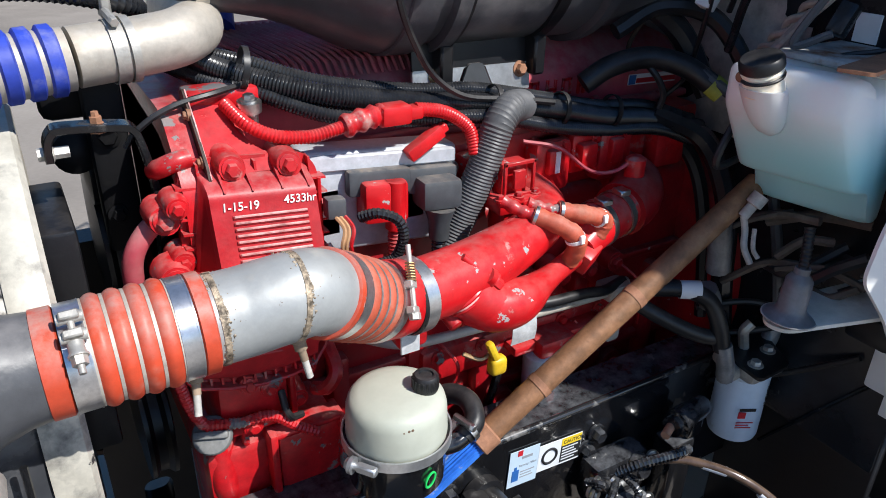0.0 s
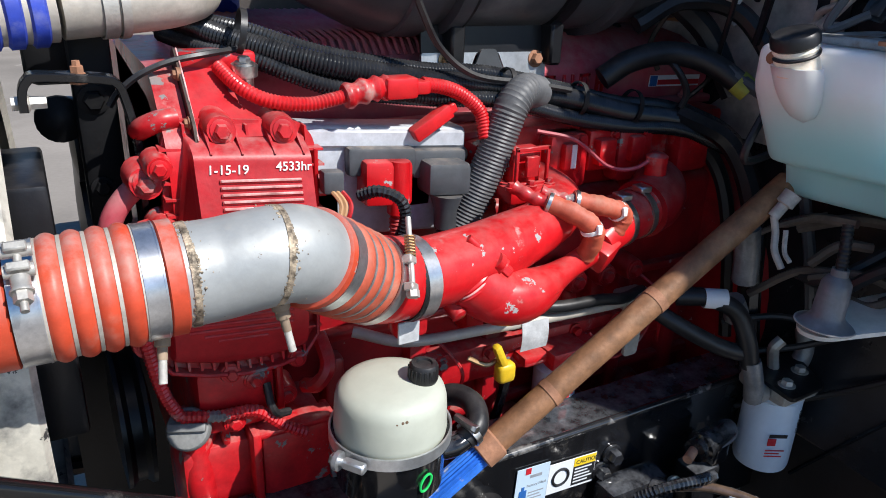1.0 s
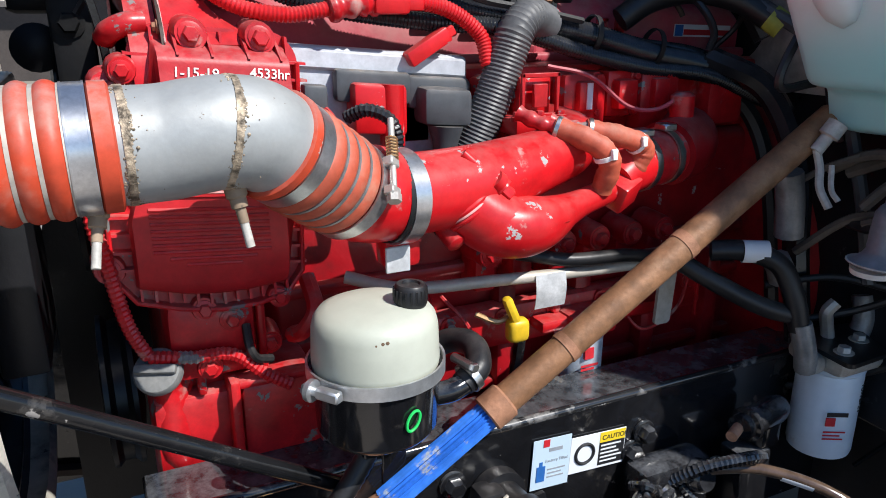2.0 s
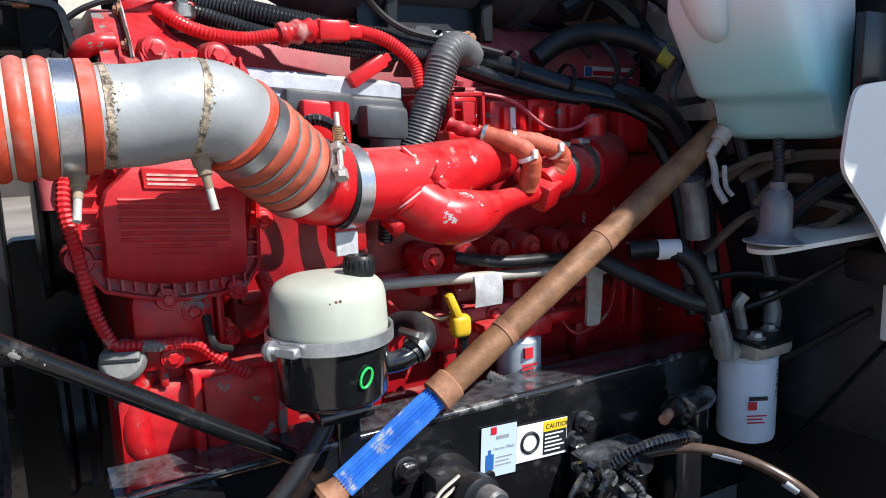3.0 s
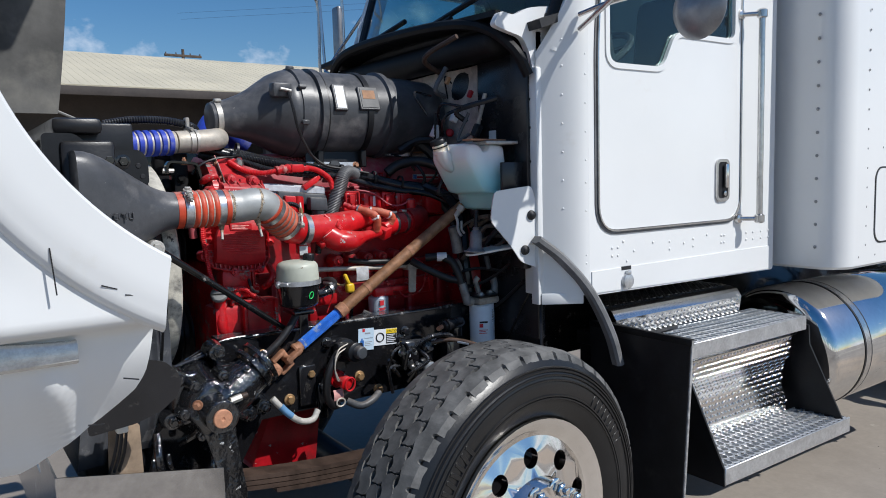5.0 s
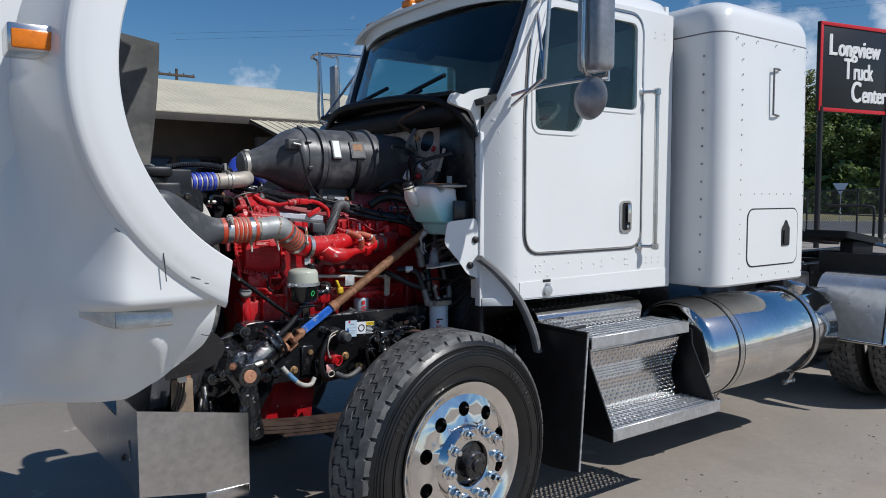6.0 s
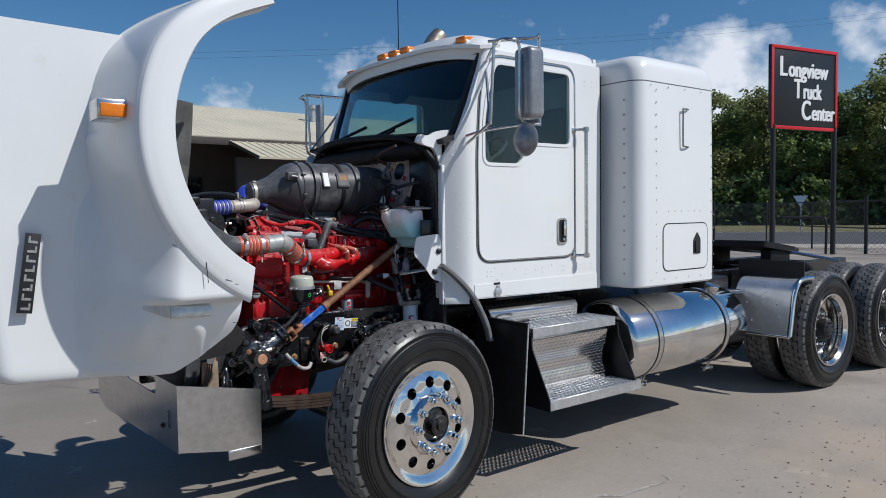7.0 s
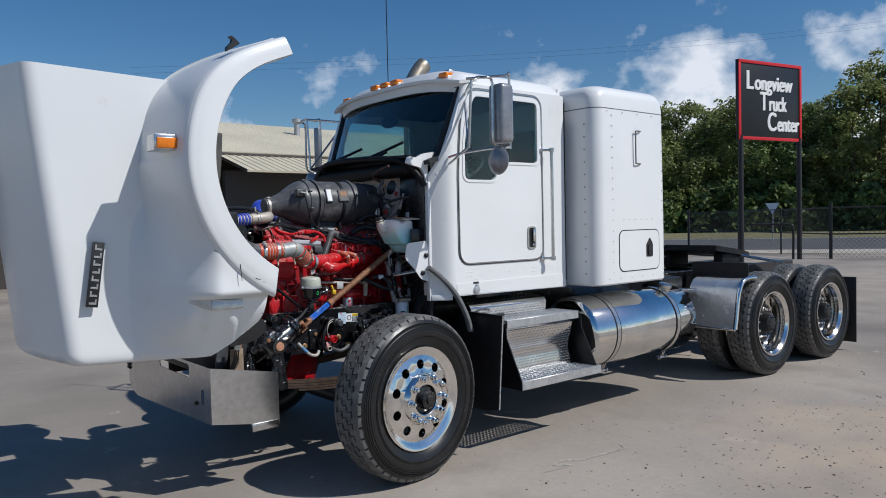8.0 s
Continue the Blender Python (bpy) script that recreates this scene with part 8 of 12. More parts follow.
# ---- row of injector blocks, sensors and bosses along the head ----
def build_head_side():
    for k, (x, w) in enumerate(((0.012, 0.056), (0.082, 0.058), (0.150, 0.052))):
        bm = BM()
        box(bm, (x, -0.256, 1.435), (x + w, -0.200, 1.505), 0.007, 2)
        box(bm, (x + 0.008, -0.274, 1.448), (x + w - 0.014, -0.250, 1.492), 0.005, 2)
        blk = part("injector_block", bm, RED if k != 1 else RED_CLEAN, engine, "chipped red pump block")
        for z in (1.445, 1.495):
            bm = BM()
            bolt(bm, (x + w - 0.008, -0.256, z), (0, -1, 0), 0.006, 0.008)
            part("bolt", bm, RED, blk)
        if k == 0:
            bm = BM()
            box(bm, (x + 0.020, -0.2755, 1.452), (x + 0.030, -0.273, 1.49), 0.0005, 1)
            part("tag", bm, LABEL, blk)
    bm = BM()
    spin(bm, (0.172, -0.318, 1.418), (0, 0, 1), [(0, 0.012), (0.015, 0.012), (0.018, 0.018), (0.052, 0.018), (0.058, 0.010)], 12)
    part("sensor", bm, RED, engine, "red sensor with a thin wire")
    bm = BM()
    tube(bm, [(0.172, -0.318, 1.472), (0.13, -0.312, 1.452), (0.085, -0.300, 1.458), (0.03, -0.282, 1.500), (-0.03, -0.262, 1.515)], 0.0032, 6)
    part("sensor_wire", bm, RED_DUSTY, engine)
    # lower row of bosses, studs and lines on the block's side
    for k in range(6):
        x = -0.135 + k * 0.062
        bm = BM()
        boss(bm, (x, -0.268, 1.262), 0.021, 0.034)
        box(bm, (x - 0.017, -0.285, 1.20), (x + 0.017, -0.235, 1.262), 0.006, 2)
        part("tappet_boss", bm, RED_SHADED if k % 3 else RED, engine)
    bm = BM()
    box(bm, (-0.22, -0.275, 1.10), (0.30, -0.235, 1.168), 0.012, 2)
    part("side_cover", bm, RED, engine, "red side cover plate")
    for k in range(6):
        bm = BM()
        bolt(bm, (-0.19 + k * 0.09, -0.276, 1.152), (0, -1, 0), 0.009, 0.01)
        part("cover_bolt", bm, RED, engine)
    bm = BM()
    tube(bm, [(-0.35, -0.30, 1.262), (-0.28, -0.335, 1.247), (-0.15, -0.338, 1.238), (0.0, -0.335, 1.228), (0.14, -0.33, 1.222), (0.20, -0.31, 1.22)], 0.0085, 10)
    line = part("fuel_line", bm, ALU_DUSTY, engine, "dull steel fuel line with paper tag")
    bm = BM()
    sheet(bm, lambda u, v: (-0.090 + 0.050 * u, -0.347 - 0.004 * math.sin(v * 3), 1.238 - 0.05 * v), 2, 6)
    thicken(bm, 0.001)
    part("paper_tag", bm, TAG_GREY, line, "creased white paper tag")
    bm = BM()
    tube(bm, [(-0.10, -0.31, 1.262), (-0.03, -0.342, 1.252), (0.06, -0.345, 1.247), (0.12, -0.34, 1.236), (0.18, -0.32, 1.23)], 0.010, 10)
    part("sleeved_line", bm, RUBBER, engine)
    bm = BM()
    plate(bm, soften([(0.135, 1.12), (0.165, 1.12), (0.172, 1.225), (0.14, 1.235)], 0.008), SIDE(-0.338), 0.006)
    box(bm, (0.13, -0.345, 1.205), (0.185, -0.30, 1.235), 0.006, 2)
    part("line_bracket", bm, ALU_DUSTY, engine)
    # dipstick
    bm = BM()
    box(bm, (-0.128, -0.352, 1.165), (-0.096, -0.328, 1.20), 0.009, 3)
    box(bm, (-0.122, -0.350, 1.195), (-0.108, -0.334, 1.238), 0.006, 2, m=Matrix.Translation((-0.115, -0.342, 1.195)) @ Matrix.Rotation(radians(-24), 4, "Y") @ Matrix.Translation((0.115, 0.342, -1.195)))
    bmesh.ops.translate(bm, vec=(-0.012, -0.018, -0.014), verts=bm.verts)
    stick = part("dipstick_handle", bm, YELLOW, engine, "yellow dipstick handle")
    bm = BM()
    tube(bm, [(-0.110, -0.340, 1.166), (-0.106, -0.335, 1.13), (-0.10, -0.31, 1.06), (-0.10, -0.28, 0.95)], 0.009, 8)
    part("dipstick_tube", bm, BLACK_GLOSS, stick)
    bm = BM()
    tube(bm, [(-0.128, -0.345, 1.185), (-0.15, -0.345, 1.18), (-0.175, -0.33, 1.19)], 0.004, 6)
    part("ring_wire", bm, BRASS, stick)
    # oil filler
    way = Vector((-0.28, -0.68, 0.64)).normalized()
    o = Vector((-0.583, -0.325, 1.186))
    bm = BM()
    tube(bm, [(-0.555, -0.285, 1.03), (-0.575, -0.312, 1.08), tuple(o - way * 0.03), tuple(o + way * 0.012)], 0.021, 18)
    spin(bm, o - way * 0.045, way, [(0, 0.023), (0.006, 0.0255), (0.012, 0.023)], 18)
    fill = part("oil_filler", bm, RED, engine, "red oil filler neck")
    bm = BM()
    spin(bm, o + way * 0.006, way, [(0, 0.025), (0.003, 0.0275), (0.012, 0.0275), (0.015, 0.0255), (0.016, 0.022)], 26)
    x, y, z = axes_of(way)
    mm = face(tuple(o + way * 0.021), x, y)
    box(bm, (-0.0235, -0.0055, 0), (0.0235, 0.0055, 0.009), 0.0025, 2, m=mm)
    cap = part("oil_cap", bm, CAP_GREY, fill, "grey oil fill cap with raised grip")
    letters("OIL FILL", 0.0078, 0.0006, ALU_DUSTY, fill, mm @ Matrix.Rotation(radians(180), 4, "Z") @ Matrix.Translation((-0.0165, -0.0165, 0.0018)), "cap_lettering")
    # small red harness sleeves on the front casting
    for pts in ([(-0.628, -0.335, 1.42), (-0.632, -0.345, 1.385), (-0.625, -0.345, 1.34), (-0.612, -0.34, 1.26), (-0.595, -0.335, 1.215)],
                [(-0.595, -0.335, 1.215), (-0.55, -0.345, 1.21), (-0.505, -0.345, 1.205), (-0.47, -0.35, 1.175), (-0.44, -0.355, 1.155)]):
        bm = BM()
        tube(bm, pts, 0.0085, 8, 16, gap=0.003, wave=(0.82, 2))
        part("red_sleeve", bm, RED, engine, "red painted corrugated sleeve")
    bm = BM()
    tube(bm, [(-0.40, -0.30, 1.27), (-0.40, -0.335, 1.24), (-0.415, -0.335, 1.215), (-0.425, -0.31, 1.20)], 0.011, 8)
    part("vent_tube", bm, RED, engine)
    bm = BM()
    tube(bm, [(-0.485, -0.335, 1.235), (-0.485, -0.352, 1.212), (-0.478, -0.354, 1.198), (-0.46, -0.345, 1.190)], 0.0055, 8)
    part("black_tube", bm, RUBBER, engine)
    # second filter, on the block
    bm = BM()
    spin(bm, (0.024, -0.300, 0.985), (0, 0, 1), [(0, 0.030), (0.004, 0.037), (0.125, 0.038), (0.13, 0.034), (0.132, 0.028), (0.16, 0.028)], 26)
    f2 = part("block_filter", bm, CAN_GREY, engine, "bluish white spin-on filter with red print")
    bm = BM()
    m = face((0.001, -0.3385, 1.085), (1, 0, 0), (0, 0, 1))
    box(bm, (0.008, 0.0, -0.004), (0.024, 0.018, 0.001), m=m)
    bars(bm, m, 0.002, -0.008, 0.034, 0.012, 2)
    part("filter_print", bm, INK_RED, f2)
    bm = BM()
    box(bm, (-0.005, -0.33, 1.115), (0.075, -0.25, 1.150), 0.008, 2)
    part("filter_base", bm, RED, engine)
    bm = BM()
    tube(bm, [(-0.06, -0.33, 1.07), (-0.03, -0.35, 1.05), (-0.01, -0.35, 1.02), (0.0, -0.33, 0.99)], 0.011, 8, 14, gap=0.003, wave=(0.82, 2))
    part("filter_hose", bm, GREY_PLASTIC, engine)
    bm = BM()
    box(bm, (-0.05, -0.31, 1.125), (0.20, -0.26, 1.145), 0.006, 2)
    part("wire_tray", bm, RED_CLEAN, engine)
    # thin loose wires on the block
    for pts in ([(0.10, -0.29, 1.15), (0.14, -0.31, 1.10), (0.22, -0.30, 1.12), (0.25, -0.29, 1.18)], [(-0.20, -0.27, 1.20), (-0.17, -0.31, 1.15), (-0.19, -0.30, 1.08)], [(0.2, -0.27, 1.25), (0.24, -0.31, 1.2), (0.26, -0.3, 1.1)]):
        bm = BM()
        tube(bm, pts, 0.003, 6)
        part("thin_wire", bm, RED, engine)


build_head_side()


# ---- silver bracket that carries the air cleaner ----
def build_ac_bracket():
    bm = BM()
    m = face((-0.185, -0.170, 1.578), (1, 0, -0.02), (0, 0.12, 1))
    plate(bm, soften([(0, 0.0), (0.075, 0.0), (0.095, 0.045), (0.135, 0.045), (0.155, 0.0), (0.225, 0.0), (0.225, 0.045), (0, 0.045)], 0.004), m, 0.006)
    b = part("cleaner_bracket", bm, ALU_DULL, engine, "bare aluminium bracket with rusty bolts")
    bm = BM()
    plate(bm, soften([(0.0, 0.042), (0.225, 0.042), (0.225, 0.085), (0, 0.085)], 0.004), m, 0.005)
    part("upper_plate", bm, BLACK_SATIN, b)
    bm = BM()
    plate(bm, soften([(0.078, -0.002), (0.152, -0.002), (0.128, 0.050), (0.102, 0.050)], 0.006), m @ Matrix.Translation((0, 0, 0.004)), 0.006)
    part("gusset", bm, GREY_PLASTIC, b)
    for x, mt in ((0.042, BRASS), (0.205, RUST_LIGHT)):
        bm = BM()
        o = m @ Vector((x, 0.034, 0.006))
        bolt(bm, o, m.to_3x3() @ Vector((0, 0, 1)), 0.0095, 0.011)
        part("bolt", bm, mt, b)
    bm = BM()
    bolt(bm, m @ Vector((0.06, 0.088, 0.004)), m.to_3x3() @ Vector((0, 0, 1)), 0.009, 0.01)
    part("bolt", bm, STEEL, b)


build_ac_bracket()


# ---- wiring over the engine ----
def build_harness():
    har = thing("wiring_harness", "black corrugated wiring harness lying over the engine", "wiring harness", (-0.1, -0.25, 1.5))
    base = [(-0.53, -0.06, 1.672), (-0.49, -0.135, 1.660), (-0.44, -0.185, 1.645), (-0.345, -0.235, 1.617), (-0.21, -0.248, 1.599), (-0.10, -0.250, 1.584), (0.04, -0.250, 1.553), (0.16, -0.248, 1.530), (0.28, -0.245, 1.508), (0.40, -0.25, 1.47)]
    for k, (dy, dz, r) in enumerate(((0.0, 0.0, 0.0165), (0.028, 0.012, 0.0125), (-0.012, -0.022, 0.012), (0.030, -0.014, 0.011))):
        bm = BM()
        pts = [(x, y + dy + 0.004 * math.sin(i * 1.7 + k), z + dz + 0.004 * math.cos(i * 2.1 + k)) for i, (x, y, z) in enumerate(base)]
        tube(bm, pts, r, 12, 22, gap=0.0025, wave=(0.87, 2))
        part("conduit", bm, BLACK_PLASTIC, har, "black corrugated conduit")
    for p in ((-0.455, -0.20, 1.662), (-0.085, -0.25, 1.582), (0.05, -0.25, 1.555), (0.17, -0.245, 1.535)):
        bm = BM()
        ring_band(bm, p, (0.97, -0.1, -0.18), 0.027, 0.008, 0.002, 18)
        part("cable_tie", bm, RUBBER, har)
    bm = BM()
    tube(bm, [(-0.030, -0.252, 1.572), (-0.072, -0.280, 1.580), (-0.098, -0.292, 1.566), (-0.112, -0.293, 1.535), (-0.130, -0.291, 1.485), (-0.150, -0.286, 1.435), (-0.178, -0.276, 1.37)], 0.0258, 18, 24, gap=0.0027, wave=(0.945, 2))
    part("large_conduit", bm, CONDUIT_GREY, har, "thick black corrugated conduit")
    # clip post
    bm = BM()
    spin(bm, (-0.463, -0.238, 1.595), (0, -0.1, 1), [(0, 0.011), (0.018, 0.011), (0.020, 0.016), (0.034, 0.016)], 14)
    bolt(bm, (-0.463, -0.241, 1.630), (0, -0.1, 1), 0.008, 0.008)
    part("clip_post", bm, STEEL, har)
    # red painted engine harness
    bm = BM()
    tube(bm, [(-0.492, -0.225, 1.625), (-0.475, -0.262, 1.605), (-0.445, -0.280, 1.590), (-0.40, -0.285, 1.584), (-0.365, -0.285, 1.588), (-0.345, -0.283, 1.592)], 0.0096, 10, 20, gap=0.0024, wave=(0.88, 2))
    red = part("red_conduit", bm, RED_CLEAN, har, "red painted corrugated conduit")
    bm = BM()
    tube(bm, [(-0.35, -0.284, 1.590), (-0.315, -0.283, 1.597), (-0.29, -0.282, 1.598)], lambda t: 0.0155 + 0.002 * math.sin(t * 22), 10, 10)
    part("taped_joint", bm, RED, red)
    bm = BM()
    box(bm, (-0.298, -0.300, 1.584), (-0.252, -0.266, 1.612), 0.005, 2)
    box(bm, (-0.258, -0.296, 1.588), (-0.232, -0.270, 1.606), 0.004, 2)
    part("red_connector", bm, RED_CLEAN, red)
    bm = BM()
    tube(bm, [(-0.24, -0.282, 1.600), (-0.20, -0.280, 1.592), (-0.17, -0.278, 1.578), (-0.145, -0.280, 1.555), (-0.14, -0.29, 1.52)], 0.0105, 10, 20, gap=0.0024, wave=(0.88, 2))
    part("red_conduit_end", bm, RED_CLEAN, red)
    bm = BM()
    m = Matrix.Translation((-0.218, -0.274, 1.546)) @ Matrix.Rotation(radians(-31), 4, "Y")
    box(bm, (-0.034, -0.010, -0.010), (0.030, 0.010, 0.010), 0.003, 2, m=m)
    box(bm, (0.028, -0.007, -0.007), (0.040, 0.007, 0.007), 0.002, 1, m=m)
    part("loose_connector", bm, RED_CLEAN, red, "loose red connector")
    # thin black cable across the cover and the cleaner's drain line
    bm = BM()
    tube(bm, [(-0.619, -0.23, 1.585), (-0.606, -0.23, 1.602), (-0.580, -0.232, 1.621), (-0.545, -0.232, 1.634), (-0.505, -0.228, 1.640), (-0.46, -0.205, 1.642)], 0.0042, 6)
    part("thin_cable", bm, RUBBER, har)
    bm = BM()
    tube(bm, [(-0.285, -0.27, 1.86), (-0.275, -0.285, 1.80), (-0.26, -0.28, 1.74), (-0.235, -0.27, 1.69), (-0.20, -0.262, 1.64), (-0.15, -0.27, 1.605), (-0.06, -0.27, 1.59), (0.02, -0.27, 1.575)], 0.005, 6)
    part("drain_line", bm, RUBBER, har)
    # bundle going down by the firewall, and clutter in its shade
    for k, pts in enumerate(([(0.28, -0.24, 1.52), (0.36, -0.30, 1.47), (0.38, -0.36, 1.36), (0.36, -0.40, 1.22), (0.37, -0.42, 1.08)],
                             [(0.30, -0.22, 1.50), (0.38, -0.26, 1.42), (0.40, -0.30, 1.30), (0.40, -0.34, 1.10)],
                             [(0.20, -0.20, 1.66), (0.28, -0.22, 1.70), (0.36, -0.28, 1.68), (0.40, -0.36, 1.56), (0.40, -0.42, 1.40)],
                             [(0.10, -0.1, 1.68), (0.22, -0.18, 1.72), (0.33, -0.22, 1.66), (0.37, -0.28, 1.55)],
                             [(0.32, -0.30, 1.60), (0.37, -0.40, 1.52), (0.39, -0.46, 1.36), (0.40, -0.50, 1.2)])):
        bm = BM()
        tube(bm, pts, (0.020, 0.014, 0.016, 0.022, 0.010)[k], 8)
        part("cable_run", bm, (BLACK_PLASTIC, RUBBER, RUBBER, RUBBER, GREY_PLASTIC)[k], har)
    bm = BM()
    tube(bm, [(0.14, -0.20, 1.575), (0.185, -0.215, 1.605), (0.25, -0.235, 1.618), (0.305, -0.275, 1.605), (0.345, -0.325, 1.568)], 0.0195, 14)
    fat = part("fat_hose", bm, RUBBER, har, "thick black hose with a taped end")
    part("tape_band", rod(BM(), (0.334, -0.312, 1.580), (0.347, -0.328, 1.566), 0.0205, 16), LIME, fat, "yellow-green tape band")
    for pts, r, mt in (([(0.37, -0.36, 1.60), (0.375, -0.40, 1.66), (0.38, -0.44, 1.712), (0.385, -0.475, 1.76), (0.40, -0.50, 1.86)], 0.008, SLEEVE_GREY),
                       ([(0.30, -0.318, 1.80), (0.295, -0.316, 1.735), (0.31, -0.29, 1.65), (0.35, -0.24, 1.575), (0.33, -0.21, 1.53)], 0.0045, RUBBER),
                       ([(0.24, -0.23, 1.62), (0.262, -0.255, 1.585), (0.275, -0.262, 1.555), (0.27, -0.26, 1.53)], 0.006, RUBBER)):
        part("thin_hose", tube(BM(), pts, r, 8), mt, har)
    # pale twisted hoses, a red capped fitting and two white tags on the firewall
    line = [Vector((0.402, -0.462, 1.775)), Vector((0.400, -0.435, 1.735)), Vector((0.398, -0.408, 1.704)), Vector((0.400, -0.378, 1.668)), Vector((0.412, -0.345, 1.638))]
    smooth = smooth_path(line, 12)
    for turn in (0.0, math.pi):
        pts = [p + Vector((math.sin(turn + 0.32 * k) * 0.005, math.cos(turn + 0.32 * k) * 0.006, math.cos(turn + 0.32 * k) * 0.004)) for k, p in enumerate(smooth)]
        part("twisted_hose", tube(BM(), pts, 0.0062, 9, 1), HOSE_CREAM, har, "cream twisted hose")
    part("red_cap", spin(BM(), (0.405, -0.262, 1.727), (-0.6, -0.75, 0.1), [(-0.02, 0.010), (0.004, 0.016), (0.020, 0.016), (0.026, 0.011)], 16), INK_RED, har, "red plastic cap")
    part("pink_loop", tube(BM(), [(0.42, -0.150, 1.735), (0.405, -0.165, 1.715), (0.40, -0.195, 1.708), (0.40, -0.225, 1.716)], 0.006, 8), RED_DUSTY, har)
    for p, tip in (((0.385, -0.135, 1.664), 0.1), ((0.385, -0.232, 1.676), 0.7)):
        m = Matrix.Translation(p) @ Matrix.Rotation(tip, 4, "X") @ Matrix.Rotation(0.4, 4, "Y")
        part("white_tag", box(BM(), (-0.003, -0.022, -0.006), (0.003, 0.022, 0.006), 0.0015, 1, m=m), TAG_GREY, har, "grubby white tag")
    rng = random.Random(3)
    for k in range(22):
        p = Vector((rng.uniform(0.26, 0.40), rng.uniform(-0.62, 0.1), rng.uniform(1.60, 1.98)))
        q = p + Vector((rng.uniform(-0.08, 0.04), rng.uniform(-0.2, 0.2), rng.uniform(-0.18, 0.12)))
        mid = p.lerp(q, 0.5) + Vector((-rng.uniform(0.02, 0.08), rng.uniform(-0.05, 0.05), rng.uniform(-0.06, 0.06)))
        bm = BM()
        tube(bm, [p, mid, q], rng.uniform(0.003, 0.010), 7)
        part("loose_cable", bm, rng.choice((RUBBER, RUBBER, BLACK_PLASTIC, GREY_PLASTIC, WIRE_TAN, RUST_DARK)), har)
    for p, s, mt in (((0.31, -0.30, 1.73), 0.014, LABEL), ((0.33, -0.40, 1.78), 0.012, LABEL), ((0.36, -0.46, 1.86), 0.008, RED_SHADED), ((0.34, -0.52, 1.72), 0.013, BLACK_PLASTIC), ((0.33, -0.36, 1.92), 0.008, WIRE_TAN), ((0.24, -0.17, 1.69), 0.014, GREY_PLASTIC)):
        bm = BM()
        box(bm, (p[0] - s, p[1] - s, p[2] - s * 1.8), (p[0] + s, p[1] + s, p[2] + s * 1.8), 0.003, 2, m=Matrix.Translation(p) @ Matrix.Rotation(0.5, 4, (0.3, 0.8, 0.4)) @ Matrix.Translation((-p[0], -p[1], -p[2])))
        part("connector", bm, mt, har)


build_harness()


# ---- engine bay ----
def bellows(bm, a, b, r, humps, hump=0.006):
    a, b = Vector(a), Vector(b)
    L = (b - a).length
    prof = [(0, r)]
    for k in range(humps):
        for j in range(9):
            t = (k + j / 9) / humps
            prof.append((L * t, r + hump * (math.sin(math.pi * j / 9) ** 0.7)))
    prof.append((L, r))
    return spin(bm, a, b - a, prof, 36)


